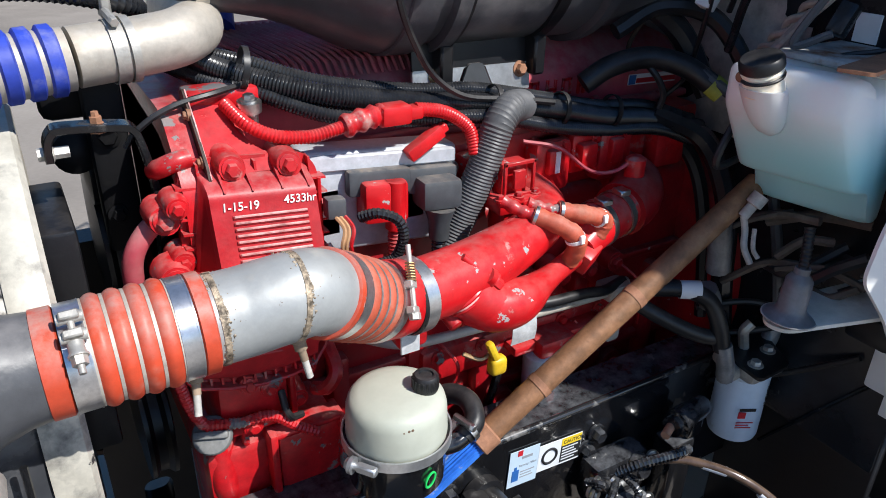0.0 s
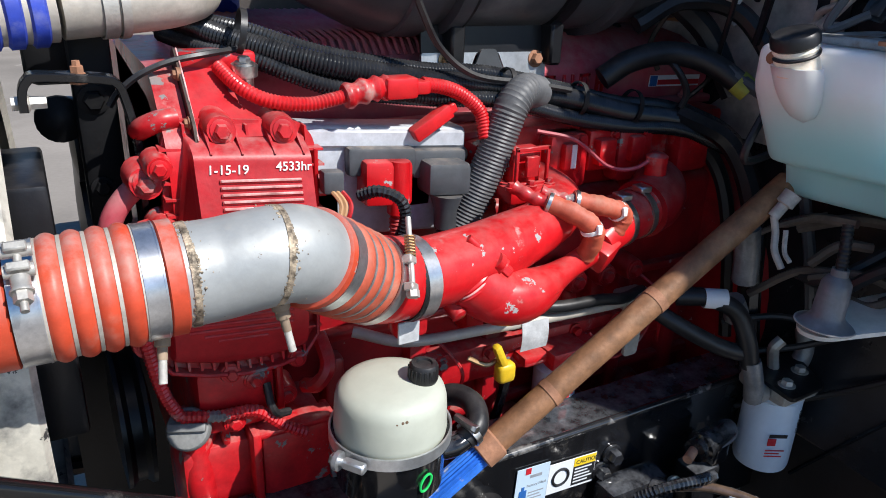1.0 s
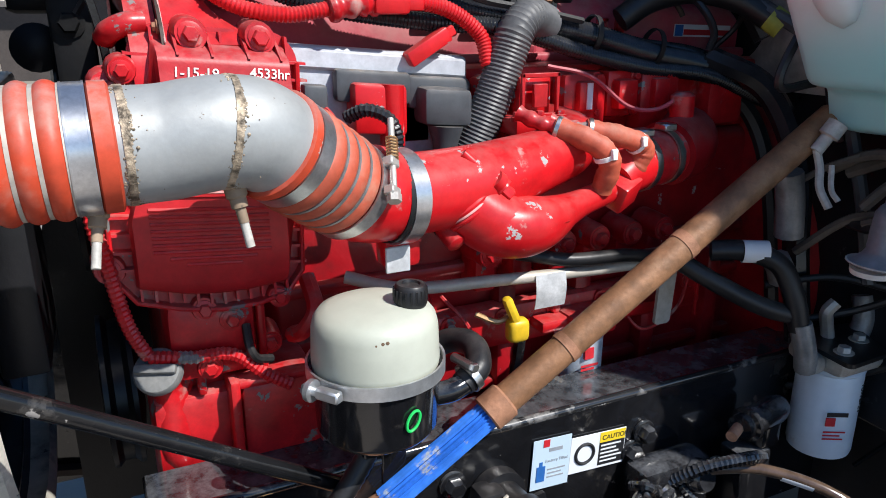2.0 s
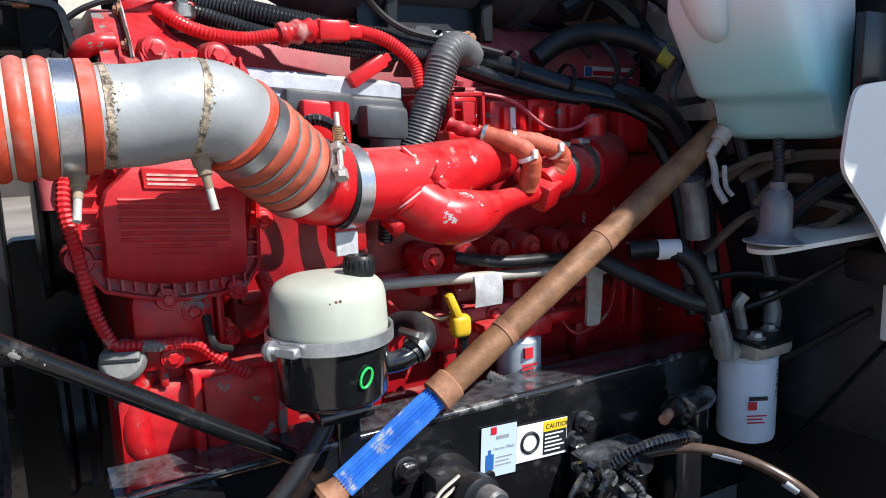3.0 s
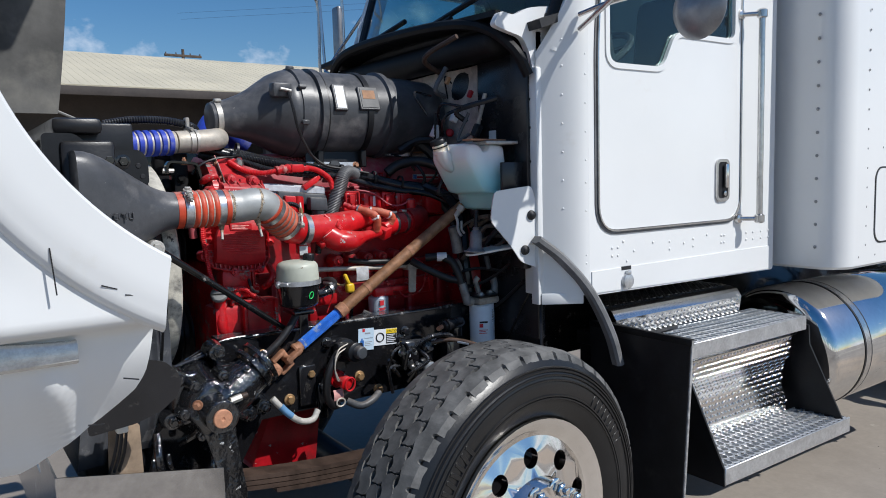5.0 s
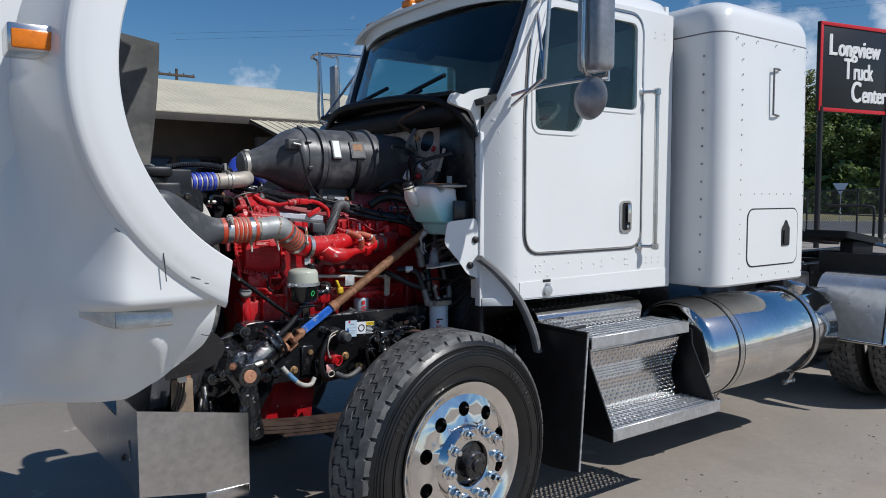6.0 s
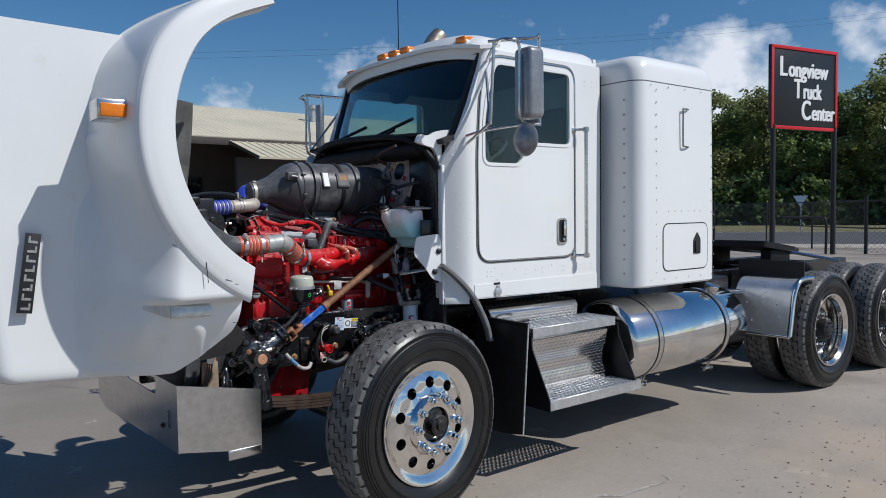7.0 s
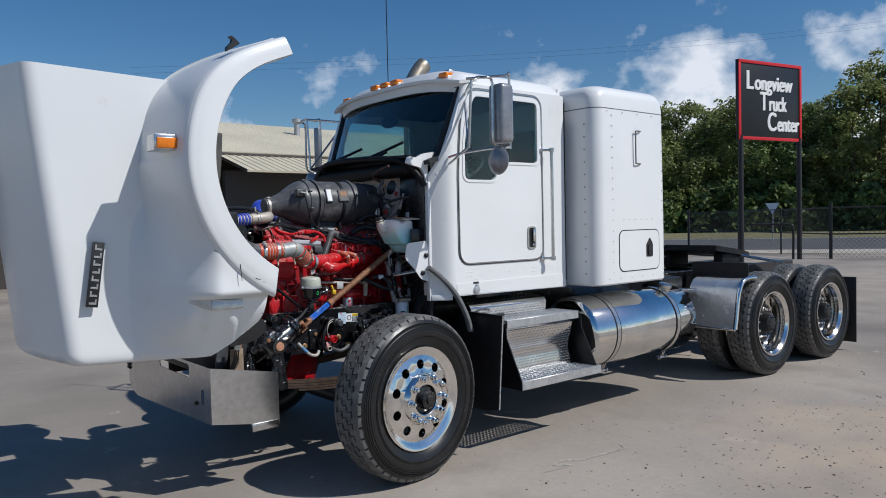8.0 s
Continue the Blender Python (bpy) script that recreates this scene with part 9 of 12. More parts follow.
def build_charge_pipe():
    ob = thing("charge_air_pipe", "aluminium charge air elbow with orange silicone bellows", "air pipe", (-0.55, -0.48, 1.40))
    p0, p1 = Vector((-0.758, -0.5065, 1.4800)), Vector((-0.597, -0.5072, 1.4827))
    r, rh = 0.0485, 0.0500                  # the tube, and the hose over it
    d = (p1 - p0).normalized()
    # front bellows between two cuffs, each under its bright band
    bm = BM()
    bellows(bm, p0 + d * 0.045, p0 + d * 0.121, rh, 4, 0.0062)
    part("front_bellows", bm, SILICONE, ob, "orange silicone bellows", sharp=70)
    for k in range(5):
        part("bellows_wire", ring_band(BM(), p0 + d * (0.045 + 0.019 * k), d, rh + 0.0005, 0.0032, 0.0026, 40), ALU_DUSTY, ob, "dull steel support ring")
    for s0, s1 in ((0.0, 0.022), (0.139, 0.156)):
        bm = BM()
        spin(bm, p0 + d * s0, d, [(0, rh), (0.002, rh + 0.0035), (s1 - s0 - 0.002, rh + 0.0035), (s1 - s0, rh)], 40)
        part("cuff", bm, SILICONE, ob, "orange silicone cuff")
    for c, w in ((0.0335, 0.022), (0.130, 0.018)):
        bm = BM()
        ring_band(bm, p0 + d * c, d, rh + 0.0012, w, 0.0022, 48)
        ring_band(bm, p0 + d * (c - w / 2 + 0.001), d, rh + 0.0032, 0.0016, 0.0008, 48)
        ring_band(bm, p0 + d * (c + w / 2 - 0.001), d, rh + 0.0032, 0.0016, 0.0008, 48)
        part("band_clamp", bm, CLAMP, ob, "bright band clamp")
    # T-bolt across the front band, nut and spring up on the pipe's shoulder
    up = Vector((0, -0.62, 0.78))
    q = p0 + d * 0.0335 + up * (rh + 0.013)
    side = d.cross(up).normalized()
    bm = BM()
    rod(bm, q - side * 0.018, q + side * 0.040, 0.0032, 10)
    for t in (-0.014, 0.004):
        spin(bm, q + side * t - d * 0.011, d, [(0, 0.0055), (0.022, 0.0055)], 14)
        box(bm, (-0.0085, -0.004, -0.010), (0.0085, 0.004, 0.0), 0.0015, 1, m=face(tuple(q + side * t), d, side))
    spin(bm, q + side * 0.010, side, [(0, 0.0072), (0.010, 0.0072), (0.012, 0.0088), (0.014, 0.0088)], 14)
    spin(bm, q + side * 0.024, side, [(0, 0.0070), (0.008, 0.0070)], 6)
    part("t_bolt", bm, ALU_CAST, ob, "dull clamp bolt with nut")
    # the elbow: a straight tube welded to a mitred bend
    axis = [p1 - d * 0.010, p1 + d * 0.030, Vector((-0.540, -0.510, 1.4870)), Vector((-0.514, -0.5105, 1.4890)), Vector((-0.490, -0.505, 1.4850)), Vector((-0.466, -0.4925, 1.4690)), Vector((-0.440, -0.4750, 1.4490))]
    bm = BM()
    tube(bm, axis, r, 44, 8)
    part("elbow", bm, ELBOW, ob, "dusty aluminium elbow", sharp=60)
    # rough weld beads: a row of small uneven lumps each
    for c, w in ((p1 + d * 0.002, d), (Vector((-0.515, -0.5105, 1.4890)), Vector((0.97, 0.05, -0.16)))):
        bm = BM()
        x, y, z = axes_of(w)
        rng = random.Random(8)
        for k in range(900):
            a = 2 * math.pi * (k + rng.uniform(-0.4, 0.4)) / 900
            u = x * math.cos(a) + y * math.sin(a)
            far = k % 9 == 0                # a stray drop of spatter beside the bead
            q = c + u * (r - 0.001) + z * (rng.gauss(0, 0.0065 if far else 0.0019) + 0.002 * math.sin(3 * a))
            size = rng.uniform(0.0004, 0.0008) if far else rng.uniform(0.0009, 0.0019)
            spin(bm, q, u, [(0, size), (0.0012, size * 0.9), (0.0012 + size * 0.35, size * 0.35)], 6, turn=rng.random())
        ring_band(bm, c, w, r - 0.0006, 0.0060, 0.0016, 60)
        part("weld_bead", bm, WELD, ob, "rough dirty weld bead", kind="stuff")
    # rear bellows down to the red collar
    a, b = Vector((-0.476, -0.4975, 1.4760)), Vector((-0.384, -0.4415, 1.4085))
    e = (b - a).normalized()
    L = (b - a).length
    rr = 0.0498
    bm = BM()
    spin(bm, a, e, [(0, rr), (0.0015, rr + 0.003), (0.010, rr + 0.003), (0.012, rr)], 40)
    part("rear_cuff", bm, SILICONE, ob, "orange silicone cuff")
    bm = BM()
    ring_band(bm, a + e * 0.021, e, rr + 0.0005, 0.017, 0.002, 48)
    part("band_clamp", bm, CLAMP, ob, "dull band clamp")
    bm = BM()
    bellows(bm, a + e * 0.030, a + e * (L - 0.020), rr, 4, 0.0042)
    part("rear_bellows", bm, SILICONE_DULL, ob, "dusty orange silicone bellows", sharp=70)
    for k in range(1, 4):
        part("bellows_wire", ring_band(BM(), a + e * (0.030 + (L - 0.050) * k / 4), e, rr, 0.003, 0.0026, 40), FOIL, ob, "grimy steel support ring")
    bm = BM()
    ring_band(bm, a + e * (L - 0.011), e, rr + 0.0012, 0.017, 0.0022, 48)
    part("band_clamp", bm, CLAMP, ob, "dull band clamp")
    # its bolt stands up along the near side, with a coil spring
    n = Vector((0.05, -0.80, 0.60))
    n = (n - e * n.dot(e)).normalized()
    t = e.cross(n).normalized()
    if t.z < 0:
        t = -t
    q = a + e * (L - 0.011) + n * (rr + 0.009)
    bm = BM()
    rod(bm, q - t * 0.030, q + t * 0.062, 0.0034, 10)
    for k in (-0.020, 0.012):
        box(bm, (-0.008, -0.005, -0.008), (0.008, 0.005, 0.004), 0.0015, 1, m=face(tuple(q + t * k), e, t))
    spin(bm, q - t * 0.032, t, [(0, 0.0075), (0.008, 0.0075)], 6)
    part("t_bolt", bm, ALU_CAST, ob, "clamp bolt with coil spring")
    bm = BM()
    coil = [q + t * (0.016 + 0.024 * k / 48) + (e * math.cos(k * 0.9) + n * math.sin(k * 0.9)) * 0.0058 for k in range(49)]
    tube(bm, coil, 0.0012, 6, 1)
    part("coil_spring", bm, BRASS, ob)
    # drain nipples below, with pale sleeves
    for p, q in (((-0.622, -0.506, 1.436), (-0.627, -0.522, 1.408)), ((-0.513, -0.513, 1.443), (-0.508, -0.520, 1.410))):
        bm = BM()
        p, q = Vector(p), Vector(q)
        spin(bm, p, q - p, [(0, 0.010), (0.010, 0.0095), (0.012, 0.0075), (0.020, 0.0075), (0.021, 0.0048), ((q - p).length, 0.0046)], 12)
        part("drain_nipple", bm, RUST_TAN, ob)
        bm = BM()
        rod(bm, q - (q - p).normalized() * 0.006, q + (q - p).normalized() * 0.022, 0.0040, 10)
        part("white_sleeve", bm, SLEEVE_GREY, ob)


build_charge_pipe()


def build_upper_pipe():
    ob = thing("coolant_pipe", "dusty upper aluminium pipe with blue silicone hose", "pipe", (-0.6, -0.2, 1.65))
    r = 0.0365
    bm = BM()
    tube(bm, [(-0.655, -0.192, 1.692), (-0.58, -0.183, 1.697), (-0.530, -0.172, 1.702), (-0.496, -0.137, 1.708), (-0.488, -0.07, 1.712), (-0.486, 0.05, 1.712)], r, 26)
    part("pipe", bm, ALU_DUSTY, ob, "dusty tan aluminium pipe")
    d = Vector((0.995, 0.1, 0.05)).normalized()
    for k in range(6):
        bm = BM()
        o = Vector((-0.668, -0.193, 1.691)) - d * (0.024 * k)
        spin(bm, o, -d, [(0, r), (0.004, r + 0.006), (0.017, r + 0.006), (0.021, r)], 26)
        part("blue_ring", bm, BLUE_HOSE, ob, "faded blue silicone ring")
    bm = BM()
    spin(bm, Vector((-0.66, -0.193, 1.691)), -d, [(0, r + 0.001), (0.16, r + 0.001)], 26)
    part("hose_core", bm, ALU_DUSTY, ob)
    bm = BM()
    worm_clamp(bm, (-0.606, -0.187, 1.6945), d, r + 0.001, 0.016, 30, (0, -0.2, 1))
    ring_band(bm, (-0.590, -0.185, 1.6955), d, r + 0.001, 0.010, 0.003, 30)
    part("clamp", bm, ALU_CAST, ob, "rusty clamp")
    bm = BM()
    tube(bm, [(-0.86, -0.13, 1.752), (-0.78, -0.14, 1.765), (-0.68, -0.15, 1.765), (-0.60, -0.155, 1.750), (-0.565, -0.12, 1.735), (-0.555, -0.05, 1.72)], 0.014, 10, 14, gap=0.004, wave=(0.88, 2))
    part("vent_hose", bm, BLACK_PLASTIC, ob)
    bm = BM()
    box(bm, (-0.613, -0.175, 1.73), (-0.60, -0.145, 1.775), 0.003, 1)
    part("hose_strap", bm, ALU_CAST, ob)


build_upper_pipe()


def build_air_cleaner():
    ob = thing("air_cleaner", "black plastic air cleaner canister with two bands", "air cleaner", (0.0, -0.10, 1.63))
    y, z = -0.105, 1.803
    bm = BM()
    spin(bm, (-0.515, y, z - 0.026), (1, 0, 0.085), [(0, 0.045), (0.006, 0.055), (0.030, 0.057), (0.070, 0.065), (0.115, 0.079), (0.150, 0.095), (0.190, 0.118), (0.230, 0.141), (0.262, 0.152), (0.292, 0.158), (0.302, 0.152)], 56)
    part("intake_cone", bm, CLEANER, ob, "tapered black plastic intake cone", sharp=50)
    bm = BM()
    spin(bm, (-0.23, y, z), (1, 0, 0), [(0, 0.15), (0.005, 0.162), (0.05, 0.163), (0.052, 0.152), (0.075, 0.152), (0.077, 0.166), (0.10, 0.166), (0.102, 0.156), (0.36, 0.156), (0.365, 0.168), (0.385, 0.168), (0.39, 0.15), (0.50, 0.148), (0.60, 0.14), (0.64, 0.12)], 56)
    part("canister", bm, CLEANER, ob, "black ribbed canister", sharp=40)
    for x in (-0.135, 0.045):
        bm = BM()
        ring_band(bm, (x, y, z), (1, 0, 0), 0.1565 if x > 0 else 0.1585, 0.022, 0.006, 48)
        part("mounting_band", bm, BLACK_SATIN, ob)
    bm = BM()
    ring_band(bm, (-0.488, y, z - 0.0237), (1, 0, 0.085), 0.0570, 0.018, 0.003, 40)
    box(bm, (-0.500, y - 0.035, z + 0.030), (-0.476, y - 0.012, z + 0.042), 0.003, 1)
    part("hose_clamp", bm, ALU_CAST, ob, "rusty hose clamp")
    # flat boss and drain lever
    bm = BM()
    box(bm, (-0.335, -0.262, 1.845), (-0.265, -0.215, 1.895), 0.008, 2)
    part("port_boss", bm, CLEANER, ob)
    bm = BM()
    rod(bm, (-0.315, -0.272, 1.872), (-0.275, -0.268, 1.866), 0.006, 8)
    part("port_lever", bm, STEEL, ob)
    # labels
    a = radians(52)
    for x0, w, h, mt, nm in ((-0.098, 0.036, 0.085, LABEL, "white_label"), (0.005, 0.068, 0.075, GREY_PLASTIC, "grey_label")):
        n = Vector((0, -math.sin(a + 0.35), math.cos(a + 0.35)))
        up = Vector((0, math.cos(a + 0.35), math.sin(a + 0.35)))
        R = 0.163
        o = Vector((x0, y, z)) + n * R - up * (h / 2)
        m = face(tuple(o), (1, 0, 0), up)
        bm = BM()
        box(bm, (-0.008, -0.008, -0.018), (w + 0.008, h + 0.008, 0.0), 0.003, 1, m=m)
        part("label_pad", bm, CLEANER, ob)
        bm = BM()
        box(bm, (0, 0, -0.001), (w, h, 0.002), m=m)
        lb = part(nm, bm, mt, ob, "blank white paper label" if mt is LABEL else "grey warning label")
        if mt is GREY_PLASTIC:
            bm = BM()
            box(bm, (0.008, h * 0.45, 0.001), (w - 0.008, h - 0.008, 0.003), m=m)
            part("label_print", bm, RUST, lb)
    # outlet duct to the far side
    bm = BM()
    tube(bm, [(0.28, y, z), (0.37, y + 0.05, z - 0.02), (0.40, y + 0.25, z - 0.05)], 0.10, 20)
    part("outlet_duct", bm, RUBBER, ob)
    # cradle under the canister
    for x in (-0.135, 0.045):
        part("cradle", box(BM(), (x - 0.012, y - 0.09, 1.60), (x + 0.012, y + 0.09, 1.665), 0.004, 1), BLACK_SATIN, ob)
    for k in range(3):
        t = radians(15 + 45 * k)
        part("latch_clip", box(BM(), (-0.236, -0.008, 0.158), (-0.208, 0.008, 0.172), 0.003, 1, m=Matrix.Translation((0, y, z)) @ Matrix.Rotation(t, 4, "X")), CLEANER, ob)
    # far-side turbo plumbing, in the gap behind
    bm = BM()
    tube(bm, [(-0.44, 0.1, 1.66), (-0.42, 0.16, 1.74), (-0.36, 0.25, 1.78), (-0.25, 0.3, 1.72)], 0.06, 18)
    part("far_blue_hose", bm, BLUE_HOSE, ob)


build_air_cleaner()


def build_reservoir():
    ob = thing("steering_fluid_reservoir", "cream domed reservoir on a black can with steel clamp", "reservoir", (-0.378, -0.487, 1.13))
    c = Vector((-0.378, -0.487, 0))
    bm = BM()
    spin(bm, c + Vector((0, 0, 1.214)), (0, 0, 1), [(0, 0.0665), (0.022, 0.0675), (0.026, 0.0682), (0.064, 0.0665), (0.073, 0.0642), (0.0795, 0.0590), (0.084, 0.0490), (0.087, 0.0300), (0.088, 0.0)], 48)
    part("dome", bm, CREAM, ob, "cream plastic dome with a dark scuff", sharp=60)
    bm = BM()
    spin(bm, c + Vector((0, 0, 1.150)), (0, 0, 1), [(0, 0.0470), (0.006, 0.0600), (0.014, 0.0655), (0.066, 0.0682), (0.075, 0.0718), (0.082, 0.0724), (0.084, 0.0690)], 48)
    part("can", bm, BLACK_GLOSS, ob, "glossy black can with a green paint mark")
    bm = BM()
    ring_band(bm, c + Vector((0, 0, 1.232)), (0, 0, 1), 0.0718, 0.015, 0.0025, 48)
    clamp = part("clamp", bm, ALU_DULL, ob, "dull steel band clamp")
    bm = BM()
    a = radians(216)
    w = Vector((math.cos(a), math.sin(a), 0))
    tang = Vector((-w.y, w.x, 0))
    q = c + Vector((0, 0, 1.232)) + w * 0.083
    box(bm, (-0.014, -0.006, -0.006), (0.014, 0.005, 0.006), 0.002, 1, m=face(tuple(q), tang, (0, 0, 1)) @ Matrix.Rotation(radians(90), 4, "X"))
    rod(bm, q - tang * 0.024, q + tang * 0.01, 0.005, 10)
    bolt(bm, q - tang * 0.022, -tang, 0.008, 0.008)
    part("clamp_screw", bm, ALU_DULL, ob)
    bm = BM()
    spin(bm, c + Vector((0.034, -0.016, 1.298)), (0.05, 0, 1), [(0, 0.0165), (0.004, 0.0178), (0.020, 0.0172), (0.023, 0.015), (0.0235, 0.010), (0.021, 0.009), (0.021, 0.0)], 26)
    cap = part("cap", bm, RUBBER, ob, "black ribbed filler cap")
    for k in range(20):
        a = 2 * math.pi * k / 20
        bm = BM()
        p = c + Vector((0.034 + 0.0173 * math.cos(a), -0.016 + 0.0173 * math.sin(a), 1.303))
        rod(bm, p, p + Vector((0, 0, 0.014)), 0.0011, 5)
        part("cap_rib", bm, RUBBER, cap)
    # green ring mark
    a = radians(-78)
    nrm = Vector((math.cos(a), math.sin(a), 0))
    o = c + nrm * 0.0688 + Vector((0, 0, 1.193))
    m = face(tuple(o), nrm.cross(Vector((0, 0, 1))) * -1, (0, 0, 1))
    bm = BM()
    tube(bm, [m @ Vector((0.0075 * math.cos(t) + 0.003 * math.sin(t), 0.0105 * math.sin(t), 0.0003)) for t in [2 * math.pi * k / 16 for k in range(17)]], 0.0016, 6, 2)
    part("green_mark", bm, GREEN_PEN, ob)
    bm = BM()
    rng = random.Random(4)
    for _ in range(9):
        a = radians(rng.uniform(-112, -98))
        z = 1.270 + rng.uniform(-0.003, 0.004)
        w = Vector((math.cos(a), math.sin(a), 0.15))
        spin(bm, c + w * 0.0652 + Vector((0, 0, z)), w, [(0, 0.0024 * rng.uniform(0.4, 1)), (0.0006, 0.0012)], 6)
    part("scuff", bm, STAIN, ob)
    # outlet with clamp and hoses, bracket to the frame
    bm = BM()
    tube(bm, [(-0.320, -0.50, 1.185), (-0.295, -0.505, 1.188), (-0.268, -0.500, 1.195)], 0.013, 12)
    part("outlet", bm, BLACK_GLOSS, ob)
    bm = BM()
    tube(bm, [(-0.282, -0.503, 1.191), (-0.258, -0.495, 1.205), (-0.250, -0.465, 1.216), (-0.262, -0.43, 1.210), (-0.29, -0.41, 1.19)], 0.0150, 12)
    part("return_hose", bm, RUBBER, ob, "black braided return hose")
    bm = BM()
    worm_clamp(bm, (-0.272, -0.500, 1.197), (0.8, 0.2, 0.4), 0.0172, 0.009, 20)
    part("hose_clamp", bm, STEEL, ob)
    bm = BM()
    tube(bm, [(-0.375, -0.47, 1.14), (-0.395, -0.482, 1.11), (-0.44, -0.492, 1.06), (-0.49, -0.495, 1.02), (-0.525, -0.49, 0.995)], 0.0125, 12, 14, gap=0.0042, wave=(0.93, 2))
    part("pressure_hose", bm, RUBBER, ob, "black braided pressure hose")
    bm = BM()
    box(bm, (-0.352, -0.425, 0.98), (-0.318, -0.405, 1.16), 0.005, 2)
    box(bm, (-0.40, -0.50, 1.122), (-0.33, -0.40, 1.136), 0.004, 2)
    part("bracket", bm, BLACK_GLOSS, ob, "black steel bracket")


build_reservoir()


def build_steering():
    ob = thing("steering_shaft", "rusty brown steering shaft with blue splined end", "steering shaft", (-0.1, -0.455, 1.0))
    ring, mark = Vector((-0.098, -0.444, 1.1775)), Vector((0.086, -0.450, 1.2975))
    d = (mark - ring).normalized()
    at = lambda s: ring + d * s
    bm = BM()
    spin(bm, at(-0.125), d, [(0, 0.0203), (0.62, 0.0203)], 28)
    part("tube", bm, RUST, ob, "rusty brown steel tube")
    # lower ring is a weld; the upper one is added for a shadow edge
    for s, w, e in ((-0.004, 0.012, 0.0015), (0.208, 0.014, 0.0012)):
        bm = BM()
        ring_band(bm, at(s), d, 0.0201, w, e, 28)
        part("weld_ring", bm, RUST_LIGHT, ob)
    bm = BM()
    spin(bm, at(-0.140), d, [(0, 0.022), (0.002, 0.0245), (0.030, 0.0245), (0.033, 0.021)], 26)
    part("collar", bm, RUST_LIGHT, ob, "rusty collar")
    bm = BM()
    teeth = []
    x, y, _ = axes_of(d)
    for s in (-0.305, -0.128):
        teeth.append([at(s) + (x * math.cos(a) + y * math.sin(a)) * (0.0185 if k % 2 else 0.0155) for k, a in enumerate([2 * math.pi * k / 44 for k in range(44)])])
    rings(bm, teeth)
    part("splined_end", bm, BLUE, ob, "blue coated splines", sharp=20)
    # universal joint
    bm = BM()
    spin(bm, at(-0.335), d, [(0, 0.022), (0.006, 0.024), (0.018, 0.018), (0.034, 0.016)], 20)
    for sgn in (1, -1):
        box(bm, (-0.030, -0.0075, -0.016), (0.032, 0.0075, 0.016), 0.005, 2, m=face(tuple(at(-0.352) + Vector((0, sgn * 0.023, 0))), d, (0, sgn, 0)) @ Matrix.Rotation(radians(90), 4, "X"))
    part("upper_yoke", bm, RUST_LIGHT, ob, "rusty cast yoke")
    j = at(-0.372)
    bm = BM()
    rod(bm, j - Vector((0, 0.034, 0)), j + Vector((0, 0.034, 0)), 0.012, 14)
    side = d.cross(Vector((0, 1, 0))).normalized()
    rod(bm, j - side * 0.032, j + side * 0.032, 0.012, 14)
    part("cross", bm, RUST_LIGHT, ob)
    bm = BM()
    e = Vector((-0.80, -0.05, -0.60)).normalized()
    for sgn in (1, -1):
        box(bm, (-0.010, -0.014, -0.007), (0.045, 0.014, 0.007), 0.005, 2, m=face(tuple(j + side * sgn * 0.026), e, (0, 1, 0)))
    spin(bm, j + e * 0.035, e, [(0, 0.020), (0.010, 0.024), (0.038, 0.024), (0.042, 0.018)], 18)
    bolt(bm, j + e * 0.055 + Vector((0, -0.024, 0)), (0, -1, 0), 0.010, 0.014)
    part("lower_yoke", bm, RUST_LIGHT, ob, "rusty lower yoke with pinch bolt")

    # steering gear bolted to the frame
    g = thing("steering_gear", "glossy black steering gear with copper cap and pitman arm", "steering gear", (-0.66, -0.55, 0.72))
    bm = BM()
    o = Vector((-0.685, -0.53, 0.90))
    spin(bm, o + Vector((0, 0.09, 0)), (0, -1, 0), [(0, 0.12), (0.03, 0.115), (0.06, 0.095), (0.11, 0.085), (0.13, 0.075), (0.135, 0.060)], 30)
    axis = Vector((0.66, 0.05, 0.42)).normalized()
    spin(bm, o - axis * 0.10 + Vector((0.02, 0, 0.0)), axis, [(0, 0.055), (0.01, 0.066), (0.18, 0.068), (0.20, 0.062), (0.215, 0.060), (0.255, 0.058), (0.262, 0.045), (0.285, 0.040)], 26)
    box(bm, (-0.80, -0.50, 0.84), (-0.56, -0.44, 1.0), 0.02, 2)
    part("housing", bm, OILY, g, "oily black cast housing", sharp=50)
    for p in ((-0.775, -0.505, 0.985), (-0.655, -0.50, 1.045), (-0.80, -0.51, 0.865), (-0.565, -0.50, 0.835), (-0.515, -0.49, 0.845)):
        bm = BM()
        spin(bm, (p[0], p[1] + 0.06, p[2]), (0, -1, 0), [(0, 0.032), (0.05, 0.026), (0.058, 0.024)], 16)
        bolt(bm, (p[0], p[1], p[2]), (0, -1, 0), 0.017, 0.016)
        spin(bm, (p[0], p[1] - 0.014, p[2]), (0, -1, 0), [(0, 0.009), (0.012, 0.008)], 10)
        part("mounting_bolt", bm, OILY, g)
    bm = BM()
    for k in range(5):
        u = k / 4
        q = o + axis * (0.04 + 0.035 * k) + Vector((0, -0.05, 0.04))
        bolt(bm, q, (0, -0.7, 0.7), 0.008, 0.008)
    part("cover_bolts", bm, OILY, g, kind="stuff")
    # flanges, webs and wet-looking lugs of the casting
    for t in (0.03, 0.155, 0.185):
        part("flange_ring", ring_band(BM(), o + axis * t, axis, 0.066, 0.012, 0.008, 28), OILY, g)
